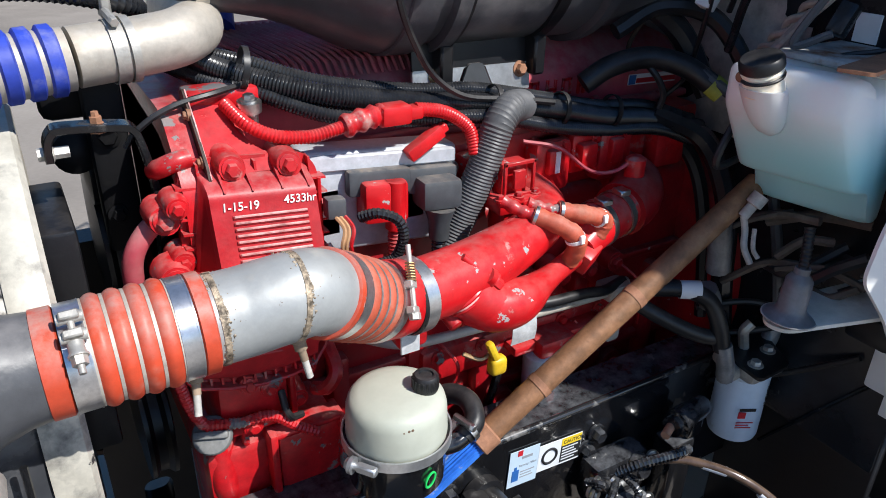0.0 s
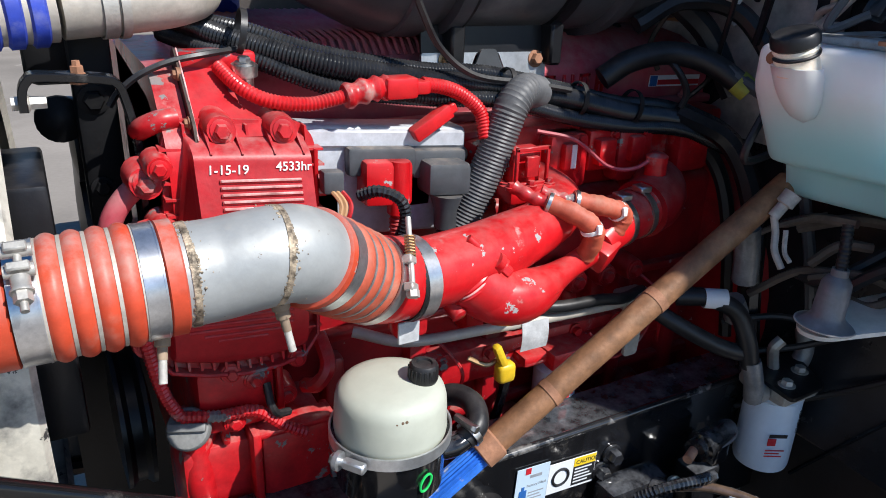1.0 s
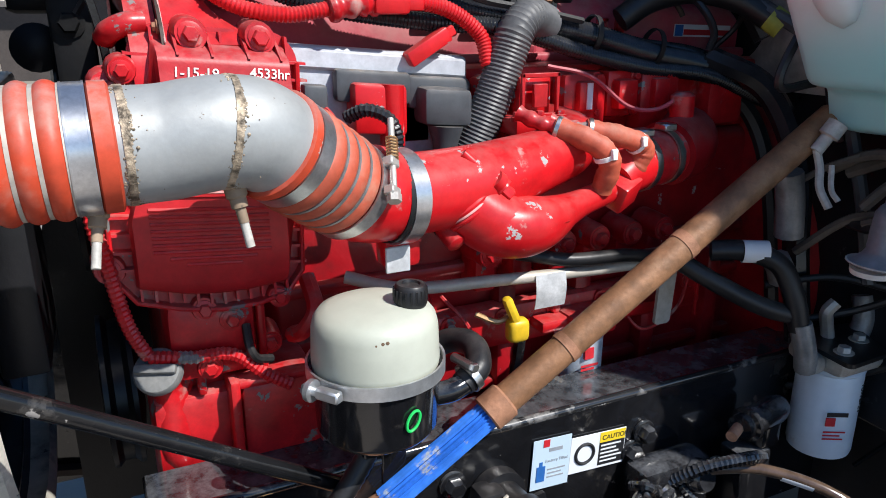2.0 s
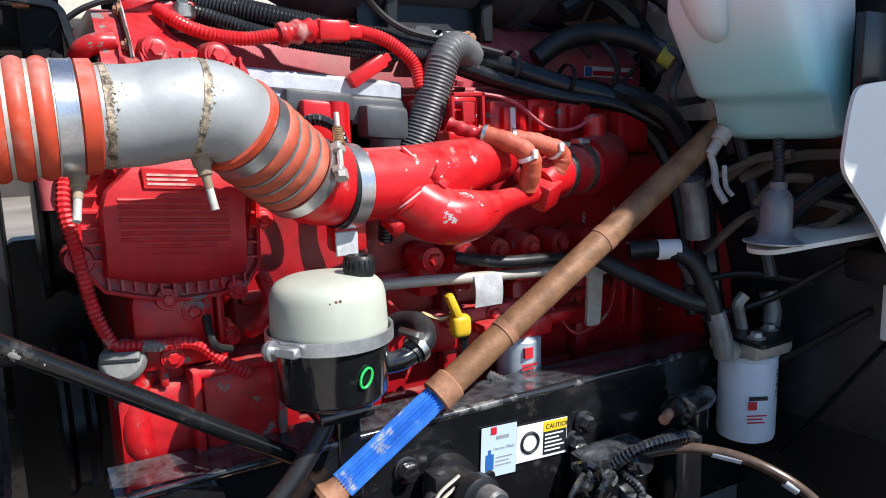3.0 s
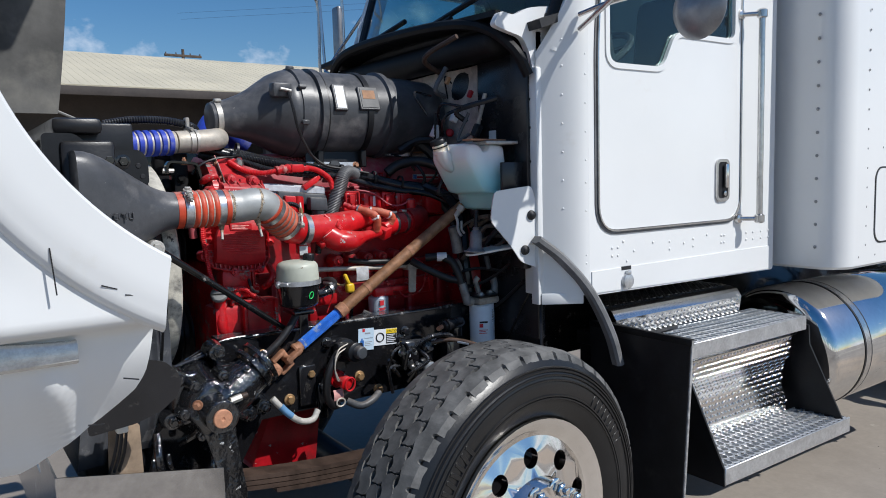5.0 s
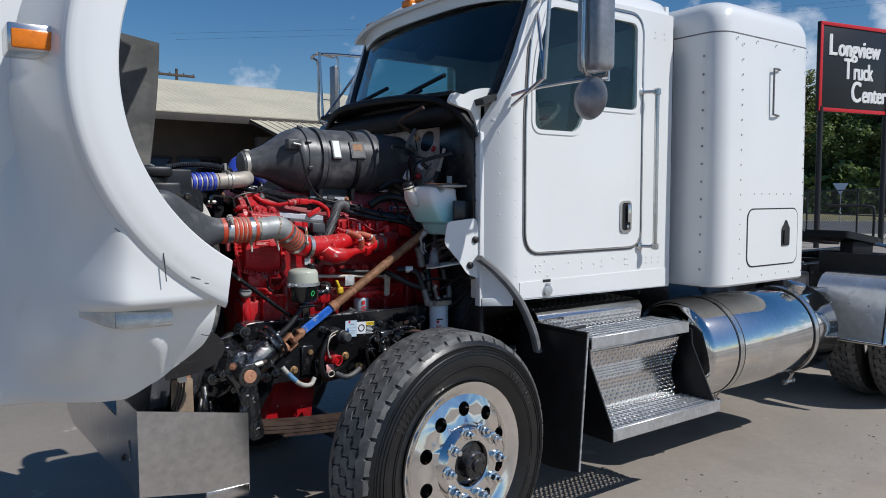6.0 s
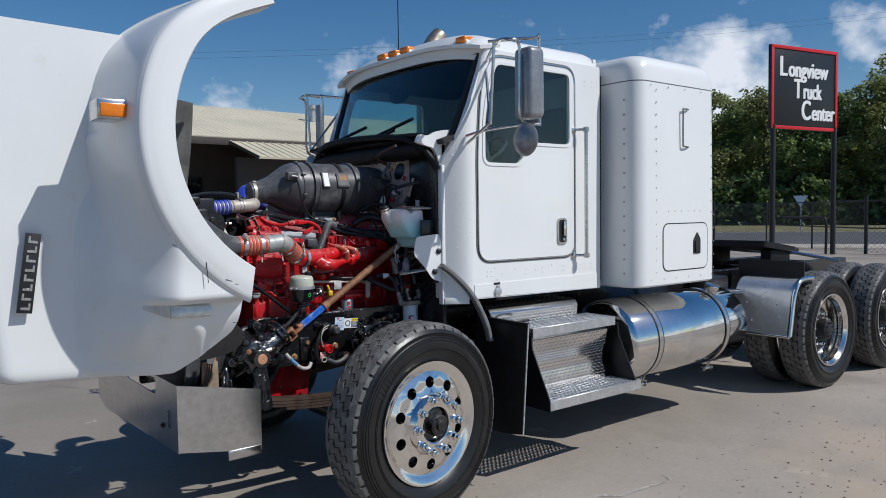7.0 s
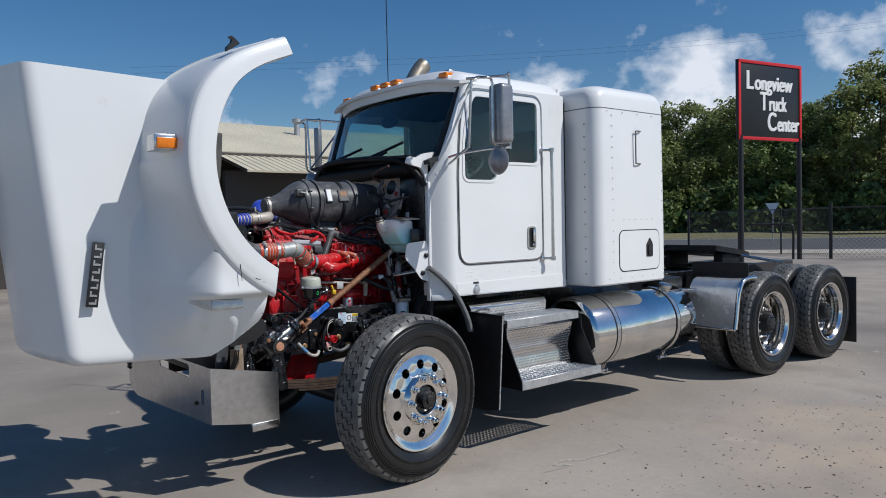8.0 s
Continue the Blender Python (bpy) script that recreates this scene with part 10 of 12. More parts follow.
    for k in range(6):
        ang = radians(20 + 55 * k)
        u = Vector((math.cos(ang), 0, math.sin(ang)))
        q = o + u * 0.092 + Vector((0, -0.012, 0))
        part("casting_lug", spin(BM(), q, (0, -1, 0), [(-0.03, 0.02), (0.02, 0.016), (0.024, 0.012)], 14), OILY, g)
        part("lug_bolt", bolt(BM(), q + Vector((0, -0.024, 0)), (0, -1, 0), 0.010, 0.011), OILY, g)
    for k in range(5):
        ang = radians(200 + 32 * k)
        u = Vector((math.cos(ang), 0, math.sin(ang)))
        part("web", tube(BM(), [o + u * 0.05 + Vector((0, -0.03, 0)), o + u * 0.10 + Vector((0, -0.005, 0)), o + u * 0.145 + Vector((0, 0.05, 0))], 0.011, 8, 5), OILY, g)
    rng = random.Random(31)
    for k in range(7):
        p = Vector((rng.uniform(-0.88, -0.62), rng.uniform(-0.55, -0.47), rng.uniform(0.66, 0.86)))
        q = p + Vector((rng.uniform(-0.05, 0.08), rng.uniform(-0.03, 0.03), rng.uniform(-0.14, -0.04)))
        part("small_line", tube(BM(), [p, p.lerp(q, 0.5) + Vector((rng.uniform(-0.03, 0.03), -0.03, 0)), q], rng.uniform(0.006, 0.012), 8), OILY, g)
    plate_line = [(-0.86, -0.458, 0.985), (-0.78, -0.456, 1.010), (-0.70, -0.454, 1.028), (-0.635, -0.452, 1.045)]
    part("gear_mount_edge", tube(BM(), plate_line, 0.005, 6, 5), EDGE_GLOSS, g)
    outer = [(-0.845, -0.446, 0.93), (-0.815, -0.446, 0.985), (-0.77, -0.446, 1.008), (-0.66, -0.446, 1.048), (-0.618, -0.440, 1.066), (-0.52, -0.436, 1.070)]
    part("gear_plate_edge", tube(BM(), outer, 0.0035, 6, 5), EDGE_GLOSS, g, "glossy edge of the gear's mounting plate with pale patches")
    bm = BM()
    plate(bm, soften([(-0.040, 0.045), (0.040, 0.045), (0.048, -0.03), (0.036, -0.16), (0.030, -0.30), (-0.030, -0.30), (-0.036, -0.16), (-0.048, -0.03)], 0.02), SIDE(-0.545) @ Matrix.Translation((-0.70, 0.895, 0)) @ Matrix.Rotation(radians(11), 4, "Z"), 0.045)
    spin(bm, (-0.70, -0.545, 0.895), (0, -1, 0), [(0, 0.05), (0.115, 0.048), (0.119, 0.044)], 24)
    part("pitman_arm", bm, OILY, g, "black pitman arm")
    bm = BM()
    spin(bm, (-0.703, -0.664, 0.893), (0, -1, 0), [(0, 0.027), (0.006, 0.027), (0.008, 0.025), (0.0085, 0.006), (0.006, 0.004)], 28)
    part("copper_cap", bm, COPPER, g, "round copper coloured cap")
    bm = BM()
    rod(bm, (-0.662, -0.62, 0.925), (-0.630, -0.62, 0.932), 0.011, 6)
    part("pale_fitting", bm, ALU_CAST, g)
    bm = BM()
    rod(bm, (-0.628, -0.62, 0.932), (-0.612, -0.62, 0.935), 0.009, 10)
    part("brown_fitting", bm, RUST_DARK, g)
    part("bleed_bolt", bolt(BM(), (-0.76, -0.63, 0.935), (-0.6, -0.8, 0), 0.010, 0.016), RUST_LIGHT, g)
    # hoses from the gear
    bm = BM()
    tube(bm, [(-0.49, -0.50, 0.87), (-0.455, -0.515, 0.825), (-0.41, -0.52, 0.785), (-0.36, -0.51, 0.775), (-0.335, -0.50, 0.80)], 0.0105, 10)
    part("sleeved_hose", bm, SLEEVE_GREY, g, "grey sleeved hose with a blue patch")
    bm = BM()
    tube(bm, [(-0.468, -0.512, 0.842), (-0.452, -0.517, 0.822), (-0.435, -0.52, 0.805)], 0.0115, 10)
    part("blue_patch", bm, PATCH_BLUE, g)
    bm = BM()
    spin(bm, (-0.545, -0.49, 0.975), (0.6, -0.1, 0.75), [(0, 0.018), (0.02, 0.018), (0.024, 0.014), (0.045, 0.014)], 6)
    part("hose_fitting", bm, BRASS, g)


build_steering()


def build_radiator():
    ob = thing("radiator", "black radiator and charge cooler with fan shroud", "radiator", (-0.95, 0, 0.62))
    bm = BM()
    box(bm, (-1.04, -0.50, 0.70), (-0.90, 0.50, 1.68), 0.015, 2)
    part("core", bm, BLACK_SATIN, ob, "black cooler core")
    # moulded shroud side with upright ridges, from the core to the ring
    bm = BM()

    def side(u, v):
        x = -1.06 + 0.25 * u
        ridge = 0.010 * math.exp(-((u - 0.28) / 0.035) ** 2) + 0.012 * math.exp(-((u - 0.55) / 0.03) ** 2) + 0.014 * math.exp(-((u - 0.82) / 0.04) ** 2)
        z = 0.78 + 0.60 * v
        return (x + 0.03 * math.sin(math.pi * v), -0.515 - ridge + 0.05 * u * u + 0.06 * abs(2 * v - 1) ** 3 * u, z)
    sheet(bm, side, 44, 16)
    thicken(bm, 0.006)
    post = part("shroud_side", bm, SHROUD, ob, "smooth black shroud side with ridges", sharp=60)
    for line in ([(-0.795, -0.490, 1.36), (-0.797, -0.496, 1.28), (-0.808, -0.494, 1.12), (-0.82, -0.486, 1.0)], [(-0.855, -0.520, 1.32), (-0.858, -0.524, 1.15), (-0.865, -0.520, 0.92)]):
        part("shroud_rib", tube(BM(), line, 0.004, 8), BLACK_CHIPPED, ob, "worn rib on the shroud")
    # dirty steel plate below with two holes, and the round splash plate
    bm = BM()
    plate(bm, soften([(-1.00, 0.60), (-0.90, 0.60), (-0.905, 0.90), (-0.985, 0.90)], 0.008), SIDE(-0.568), 0.006, [rounded(-0.962, 0.705, -0.938, 0.725, 0.009), rounded(-0.95, 0.68, -0.938, 0.692, 0.005)])
    part("dirty_plate", bm, RUST_TAN, ob, "dirty tan steel plate with holes")
    bm = BM()
    plate(bm, soften([(-1.06, 1.118), (-0.925, 1.118), (-0.87, 1.103), (-0.838, 1.07), (-0.83, 1.04), (-0.845, 1.005), (-0.885, 0.975), (-0.95, 0.955), (-1.06, 0.945)], 0.012), SIDE(-0.742), 0.006)
    part("splash_plate", bm, BLACK_GLOSS, ob, "scratched rounded black splash plate")
    # charge cooler end tank: a moulded duct that narrows to the outlet
    bm = BM()
    loops = []
    for k in range(13):
        t = k / 12
        q = step01(t, 0.0, 1.0)
        cx = -1.02 + 0.268 * t
        cy = -0.545 + 0.0385 * q
        hz, hy = 0.175 * (1 - q) + 0.052 * q, 0.085 * (1 - q) + 0.052 * q
        cz = 1.475 * (1 - q) + 1.480 * q
        power = 0.35 * (1 - q) + 1.0 * q
        loop = []
        for j in range(32):
            a = 2 * math.pi * j / 32
            c, s = math.cos(a), math.sin(a)
            loop.append((cx, cy + hy * math.copysign(abs(c) ** power, c), cz + hz * math.copysign(abs(s) ** power, s)))
        loops.append(loop)
    rings(bm, loops)
    duct = part("cooler_outlet", bm, CLEANER, ob, "black moulded charge cooler outlet", sharp=60)
    bm = BM()
    for k in range(6):
        x = -0.962 + k * 0.0205
        yy = -0.6335 + 0.0068 * k + 0.0012 * k * k
        for dx, z0, z1, w in ((0, 1.466, 1.484, 0.003), (0.010, 1.466, 1.484, 0.003), (0, 1.481, 1.484, 0.013), (0, 1.466, 1.469, 0.013)):
            if (k + int(dx * 1000) + int(z0 * 1000)) % 4:
                box(bm, (x + dx, yy, z0), (x + dx + w, yy + 0.006, z1), 0.0008, 1)
    part("raised_bars", bm, CLEANER, duct)
    # top bracket with three bolts
    bm = BM()
    plate(bm, soften([(-1.08, 1.52), (-0.96, 1.52), (-0.90, 1.565), (-0.815, 1.555), (-0.815, 1.63), (-0.835, 1.655), (-0.95, 1.655), (-1.0, 1.70), (-1.08, 1.70)], 0.015), SIDE(-0.475), 0.012)
    br = part("top_bracket", bm, BLACK_SATIN, ob, "black steel bracket")
    for x, z in ((-0.918, 1.625), (-0.882, 1.622)):
        bm = BM()
        bolt(bm, (x, -0.488, z), (0, -1, 0), 0.014, 0.014)
        part("bolt", bm, BLACK_GLOSS, br)
    bm = BM()
    for x, z in ((-0.842, 1.61), (-0.832, 1.58)):
        spin(bm, (x, -0.487, z), (0, -1, 0), [(0, 0.008), (0.002, 0.006)], 12)
    part("hole", bm, INK, br)
    bm = BM()
    box(bm, (-0.98, -0.40, 1.60), (-0.83, -0.20, 1.735), 0.008, 2)
    part("header_box", bm, BLACK_SATIN, ob)
    bm = BM()
    box(bm, (-1.05, -0.45, 1.70), (-0.92, 0.45, 1.745), 0.015, 2)
    part("header_tank", bm, BLACK_SATIN, ob)
    bm = BM()
    box(bm, (-0.91, -0.21, 1.728), (-0.88, -0.19, 1.745), 0.004, 1)
    rod(bm, (-0.90, -0.205, 1.738), (-1.25, -0.45, 1.86), 0.004, 6)
    part("hood_cable", bm, ALU_CAST, ob, "hood check cable")
    # fan shroud with its pale worn ring
    c = Vector((-0.77, -0.10, 1.28))
    bm = BM()
    loops = []
    for k in range(7):
        t = k / 6
        rad = 0.385 - 0.03 * t
        loops.append([(-0.90 + 0.13 * t, c.y + (rad + 0.02 * (1 - t)) * math.cos(a), c.z + (rad - 0.10 * (1 - t) * abs(math.sin(a))) * math.sin(a) * 0.95) for a in [2 * math.pi * j / 48 for j in range(48)]])
    rings(bm, loops, True, False, False)
    thicken(bm, 0.006)
    part("fan_shroud", bm, SHROUD, ob, "smooth black fan shroud")
    bm = BM()
    loops = []
    for k in range(7):
        t = k / 6
        rad = 0.389 - 0.03 * t
        loops.append([(-0.90 + 0.13 * t, c.y + (rad + 0.02 * (1 - t)) * math.cos(a), c.z + (rad - 0.10 * (1 - t) * abs(math.sin(a))) * math.sin(a) * 0.95) for a in [radians(88 + 66 * j / 20) for j in range(21)]])
    rings(bm, loops, False, False, False)
    thicken(bm, 0.003)
    part("worn_band", bm, WORN_SHROUD, ob, "shroud top worn to bare pale metal")
    bm = BM()
    loops = [[(x, c.y + r * math.cos(a), c.z + r * 0.95 * math.sin(a)) for a in [2 * math.pi * j / 64 for j in range(64)]] for x, r in ((-0.775, 0.335), (-0.778, 0.364), (-0.765, 0.368), (-0.738, 0.364), (-0.732, 0.354), (-0.74, 0.335))]
    rings(bm, loops, True, False, False)
    part("shroud_ring", bm, RING_GREY, ob, "worn pale aluminium shroud ring")
    # fan
    for k in range(8):
        bm = BM()
        m = Matrix.Translation(c) @ Matrix.Rotation(2 * math.pi * k / 8, 4, "X")
        sheet(bm, lambda u, v: m @ Vector((-0.05 + 0.05 * (v - 0.5) * 2 * 0.7, 0.09 * (v - 0.5) * 2 * (0.6 + 0.4 * u), 0.09 + 0.23 * u)), 6, 3)
        thicken(bm, 0.004)
        part("fan_blade", bm, BLACK_PLASTIC, ob)
    bm = BM()
    spin(bm, c + Vector((-0.09, 0, 0)), (1, 0, 0), [(0, 0.06), (0.01, 0.11), (0.07, 0.11), (0.10, 0.07), (0.16, 0.05)], 28)
    part("fan_hub", bm, BLACK_SATIN, ob)
    bm = BM()
    box(bm, (-0.945, -0.57, 0.76), (-0.91, -0.53, 0.98), 0.004, 1)
    part("tan_strip", bm, RUST_LIGHT, ob)
    for k in range(3):
        bm = BM()
        tube(bm, [(-0.99 + 0.012 * k, -0.575, 0.78), (-0.975 + 0.012 * k, -0.60, 0.85), (-0.955 + 0.008 * k, -0.60, 0.96)], 0.004, 7)
        part("dangling_wire", bm, RUBBER, ob)
    bm = BM()
    box(bm, (-0.975, -0.635, 0.90), (-0.945, -0.605, 0.945), 0.005, 2)
    part("dangling_connector", bm, WHITE_DIRTY, ob)
    # strut from radiator to frame
    bm = BM()
    a, b = Vector((-0.829, -0.567, 1.381)), Vector((-0.42, -0.465, 1.078))
    rod(bm, a, b, 0.0098, 12)
    st = part("strut", bm, BLACK_CHIPPED, ob, "glossy black support strut")
    bm = BM()
    spin(bm, a + Vector((0, 0.04, 0)), (0, -1, 0), [(0, 0.022), (0.05, 0.022), (0.052, 0.018)], 20)
    bolt(bm, a + Vector((0, -0.012, 0)), (0, -1, 0), 0.015, 0.014)
    part("strut_bolt", bm, ALU_CAST, ob, "large dull strut bolt")
    # the bent bracket in front of the gear housing
    bm = BM()
    line = smooth_path([(-0.705, -0.25, 1.590), (-0.704, -0.25, 1.610), (-0.698, -0.25, 1.622), (-0.686, -0.25, 1.626), (-0.625, -0.25, 1.621), (-0.610, -0.25, 1.615), (-0.604, -0.25, 1.600), (-0.597, -0.25, 1.560), (-0.594, -0.25, 1.52), (-0.598, -0.252, 1.46), (-0.602, -0.258, 1.415)], 6)
    loops = []
    for i, p in enumerate(line):
        t = (line[min(i + 1, len(line) - 1)] - line[max(i - 1, 0)]).normalized()
        n = t.cross(Vector((0, 1, 0))).normalized()
        loops.append([p + n * a + Vector((0, b, 0)) for a, b in ((-0.0035, 0.014), (-0.0045, 0.013), (-0.0045, -0.013), (-0.0035, -0.014), (0.0035, -0.014), (0.0045, -0.013), (0.0045, 0.013), (0.0035, 0.014))])
    rings(bm, loops)
    bk = part("bent_bracket", bm, BLACK_CHIPPED, ob, "chipped black bent bracket")
    bm = BM()
    spin(bm, (-0.648, -0.25, 1.628), (0, 0, 1), [(-0.012, 0.010), (-0.001, 0.010), (0.0, 0.0075), (0.007, 0.0075), (0.008, 0.005), (0.013, 0.0045)], 6)
    part("bracket_bolt", bm, RUST_LIGHT, bk)
    part("bracket_bolt", spin(BM(), (-0.716, -0.25, 1.598), (1, 0, 0), [(0, 0.008), (0.008, 0.008), (0.009, 0.011), (0.016, 0.011), (0.018, 0.0075), (0.034, 0.007)], 6), ALU_CAST, bk)
    bm = BM()
    box(bm, (-0.745, -0.30, 1.20), (-0.695, -0.12, 1.52), 0.006, 2)
    part("belt_guard", bm, BLACK_SATIN, ob)
    # black accessory bracket on the far side, behind the fan
    bm = BM()
    plate(bm, soften([(-0.72, 0.50), (-0.55, 0.50), (-0.55, 1.27), (-0.60, 1.29), (-0.70, 1.29), (-0.72, 1.24)], 0.012), SIDE(0.24), 0.06, [rounded(-0.66, 0.62, -0.60, 0.70, 0.02)])
    part("accessory_bracket", bm, BLACK_SATIN, ob, "black accessory bracket")


build_radiator()


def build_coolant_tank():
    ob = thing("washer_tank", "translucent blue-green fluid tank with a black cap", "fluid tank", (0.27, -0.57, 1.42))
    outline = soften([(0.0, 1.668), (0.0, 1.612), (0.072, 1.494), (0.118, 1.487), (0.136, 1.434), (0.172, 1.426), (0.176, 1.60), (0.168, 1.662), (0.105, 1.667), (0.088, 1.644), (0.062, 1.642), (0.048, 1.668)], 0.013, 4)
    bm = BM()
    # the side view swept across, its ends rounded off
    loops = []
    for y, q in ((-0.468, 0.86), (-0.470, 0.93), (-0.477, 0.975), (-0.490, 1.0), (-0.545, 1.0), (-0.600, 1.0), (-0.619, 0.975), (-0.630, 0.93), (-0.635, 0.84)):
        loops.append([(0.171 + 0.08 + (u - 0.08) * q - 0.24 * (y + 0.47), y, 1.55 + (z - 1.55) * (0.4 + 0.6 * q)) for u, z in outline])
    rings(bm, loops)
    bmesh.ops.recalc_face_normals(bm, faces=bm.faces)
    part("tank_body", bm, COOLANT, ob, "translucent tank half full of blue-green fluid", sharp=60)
    part("tank_shelf", box(BM(), (0.275, -0.655, 1.664), (0.425, -0.47, 1.676), 0.003, 1), RUST_SHELF, ob, "rust-stained tray over the tank")
    part("tray_tag", box(BM(), (0.4215, -0.51 - 0.02, 1.7 - 0.022), (0.4245, -0.51 + 0.02, 1.7 + 0.022), 0.0008, 1), LABEL, ob, "small white tag")
    way = Vector((-0.35, 0.03, 0.94)).normalized()
    o = Vector((0.175, -0.535, 1.628))
    bm = BM()
    spin(bm, o, way, [(0.012, 0.0285), (0.024, 0.0275), (0.036, 0.026), (0.040, 0.028), (0.044, 0.026)], 24)
    part("neck", bm, TANK_NECK, ob, "tan filler neck")
    bm = BM()
    down = Vector((0.10, 0.0, -1.0))
    loops = []
    for k in range(10):
        t = k / 9
        c = o + way * 0.016 + down * 0.075 * t + Vector((0.030 * t, 0, 0))
        q = 0.0305 * math.sqrt(max(0.0, 1 - t ** 2.2)) + 0.0015
        loops.append([c + Vector((q * math.cos(a), q * math.sin(a), 0)) for a in [2 * math.pi * j / 24 for j in range(24)]])
    rings(bm, loops)
    bmesh.ops.recalc_face_normals(bm, faces=bm.faces)
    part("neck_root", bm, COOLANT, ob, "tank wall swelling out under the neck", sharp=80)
    bm = BM()
    spin(bm, o + way * 0.044, way, [(0, 0.027), (0.003, 0.030), (0.014, 0.030), (0.018, 0.027), (0.019, 0.018)], 26)
    tube(bm, [o + way * 0.034 + Vector((0.027 * math.cos(a), 0.027 * math.sin(a), 0.009 * math.cos(a))) for a in [radians(d) for d in range(150, 420, 20)]], 0.0025, 6, 2)
    part("cap", bm, RUBBER, ob, "black cap with tether")
    for y, x in ((-0.492, 0.176), (-0.600, 0.208)):
        bm = BM()
        spin(bm, (x, y, 1.648), (-1, -0.25, 0), [(0, 0.009), (0.004, 0.008), (0.005, 0.004)], 14)
        part("screw", bm, RUST_LIGHT, ob)
    bm = BM()
    spin(bm, (0.285, -0.492, 1.445), (-0.5, 0.2, -0.8), [(0, 0.014), (0.02, 0.014), (0.022, 0.009), (0.045, 0.009)], 14)
    part("pump_fitting", bm, SLEEVE_GREY, ob)
    bm = BM()
    tube(bm, [(0.262, -0.483, 1.41), (0.265, -0.49, 1.385), (0.258, -0.50, 1.36), (0.262, -0.515, 1.335)], 0.0055, 7)
    tube(bm, [(0.275, -0.50, 1.39), (0.268, -0.51, 1.36), (0.272, -0.52, 1.345)], 0.004, 6)
    part("pump_hose", bm, SLEEVE_GREY, ob)
    # rusty strap over the tank
    bm = BM()
    plate(bm, soften([(0.215, -0.655), (0.40, -0.62), (0.40, -0.575), (0.20, -0.61)], 0.012), Matrix.Translation((0, 0, 1.678)), 0.005)
    part("tank_strap", bm, RUST_LIGHT, ob, "rusty tank strap")
    # hood rest: pale arm with a rubber post
    h = thing("hood_rest", "dirty pale metal hood rest arm with rubber post", "bracket", (0.3, -0.63, 1.27))
    bm = BM()
    plate(bm, soften([(-0.045, 0.0), (-0.03, -0.035), (0.02, -0.045), (0.20, -0.085), (0.27, -0.08), (0.27, 0.02), (0.06, 0.035), (-0.02, 0.03)], 0.025, 5), Matrix.Translation((0.262, -0.60, 1.278)) @ Matrix.Rotation(radians(-9), 4, "Y") @ Matrix.Rotation(radians(-14), 4, "Z"), 0.007)
    part("arm", bm, WHITE_DIRTY, h, "dirty pale arm")
    bm = BM()
    spin(bm, (0.256, -0.606, 1.284), (0.05, 0, 1), [(0, 0.041), (0.003, 0.041), (0.006, 0.033), (0.012, 0.026), (0.018, 0.0225), (0.045, 0.0220), (0.066, 0.0205), (0.074, 0.016), (0.078, 0.012), (0.088, 0.0115)], 28)
    part("rubber_post", bm, POST_GREY, h, "cloudy grey plastic post")
    part("ribbed_neck", tube(BM(), [(0.260, -0.606, 1.368), (0.262, -0.604, 1.388), (0.266, -0.600, 1.408), (0.274, -0.592, 1.430)], 0.0085, 12, 12, gap=0.003, wave=(0.85, 2)), RUBBER, h)
    part("post_stain", spin(BM(), (0.256, -0.606, 1.2855), (0.05, 0, 1), [(0, 0.0425), (0.0016, 0.0425), (0.0020, 0.036)], 28), RUST_SHELF, h, "rust stain round the post's foot")
    bm = BM()
    box(bm, (0.40, -0.70, 1.215), (0.455, -0.62, 1.265), 0.01, 2)
    part("foot", bm, BLACK_SATIN, h)


build_coolant_tank()


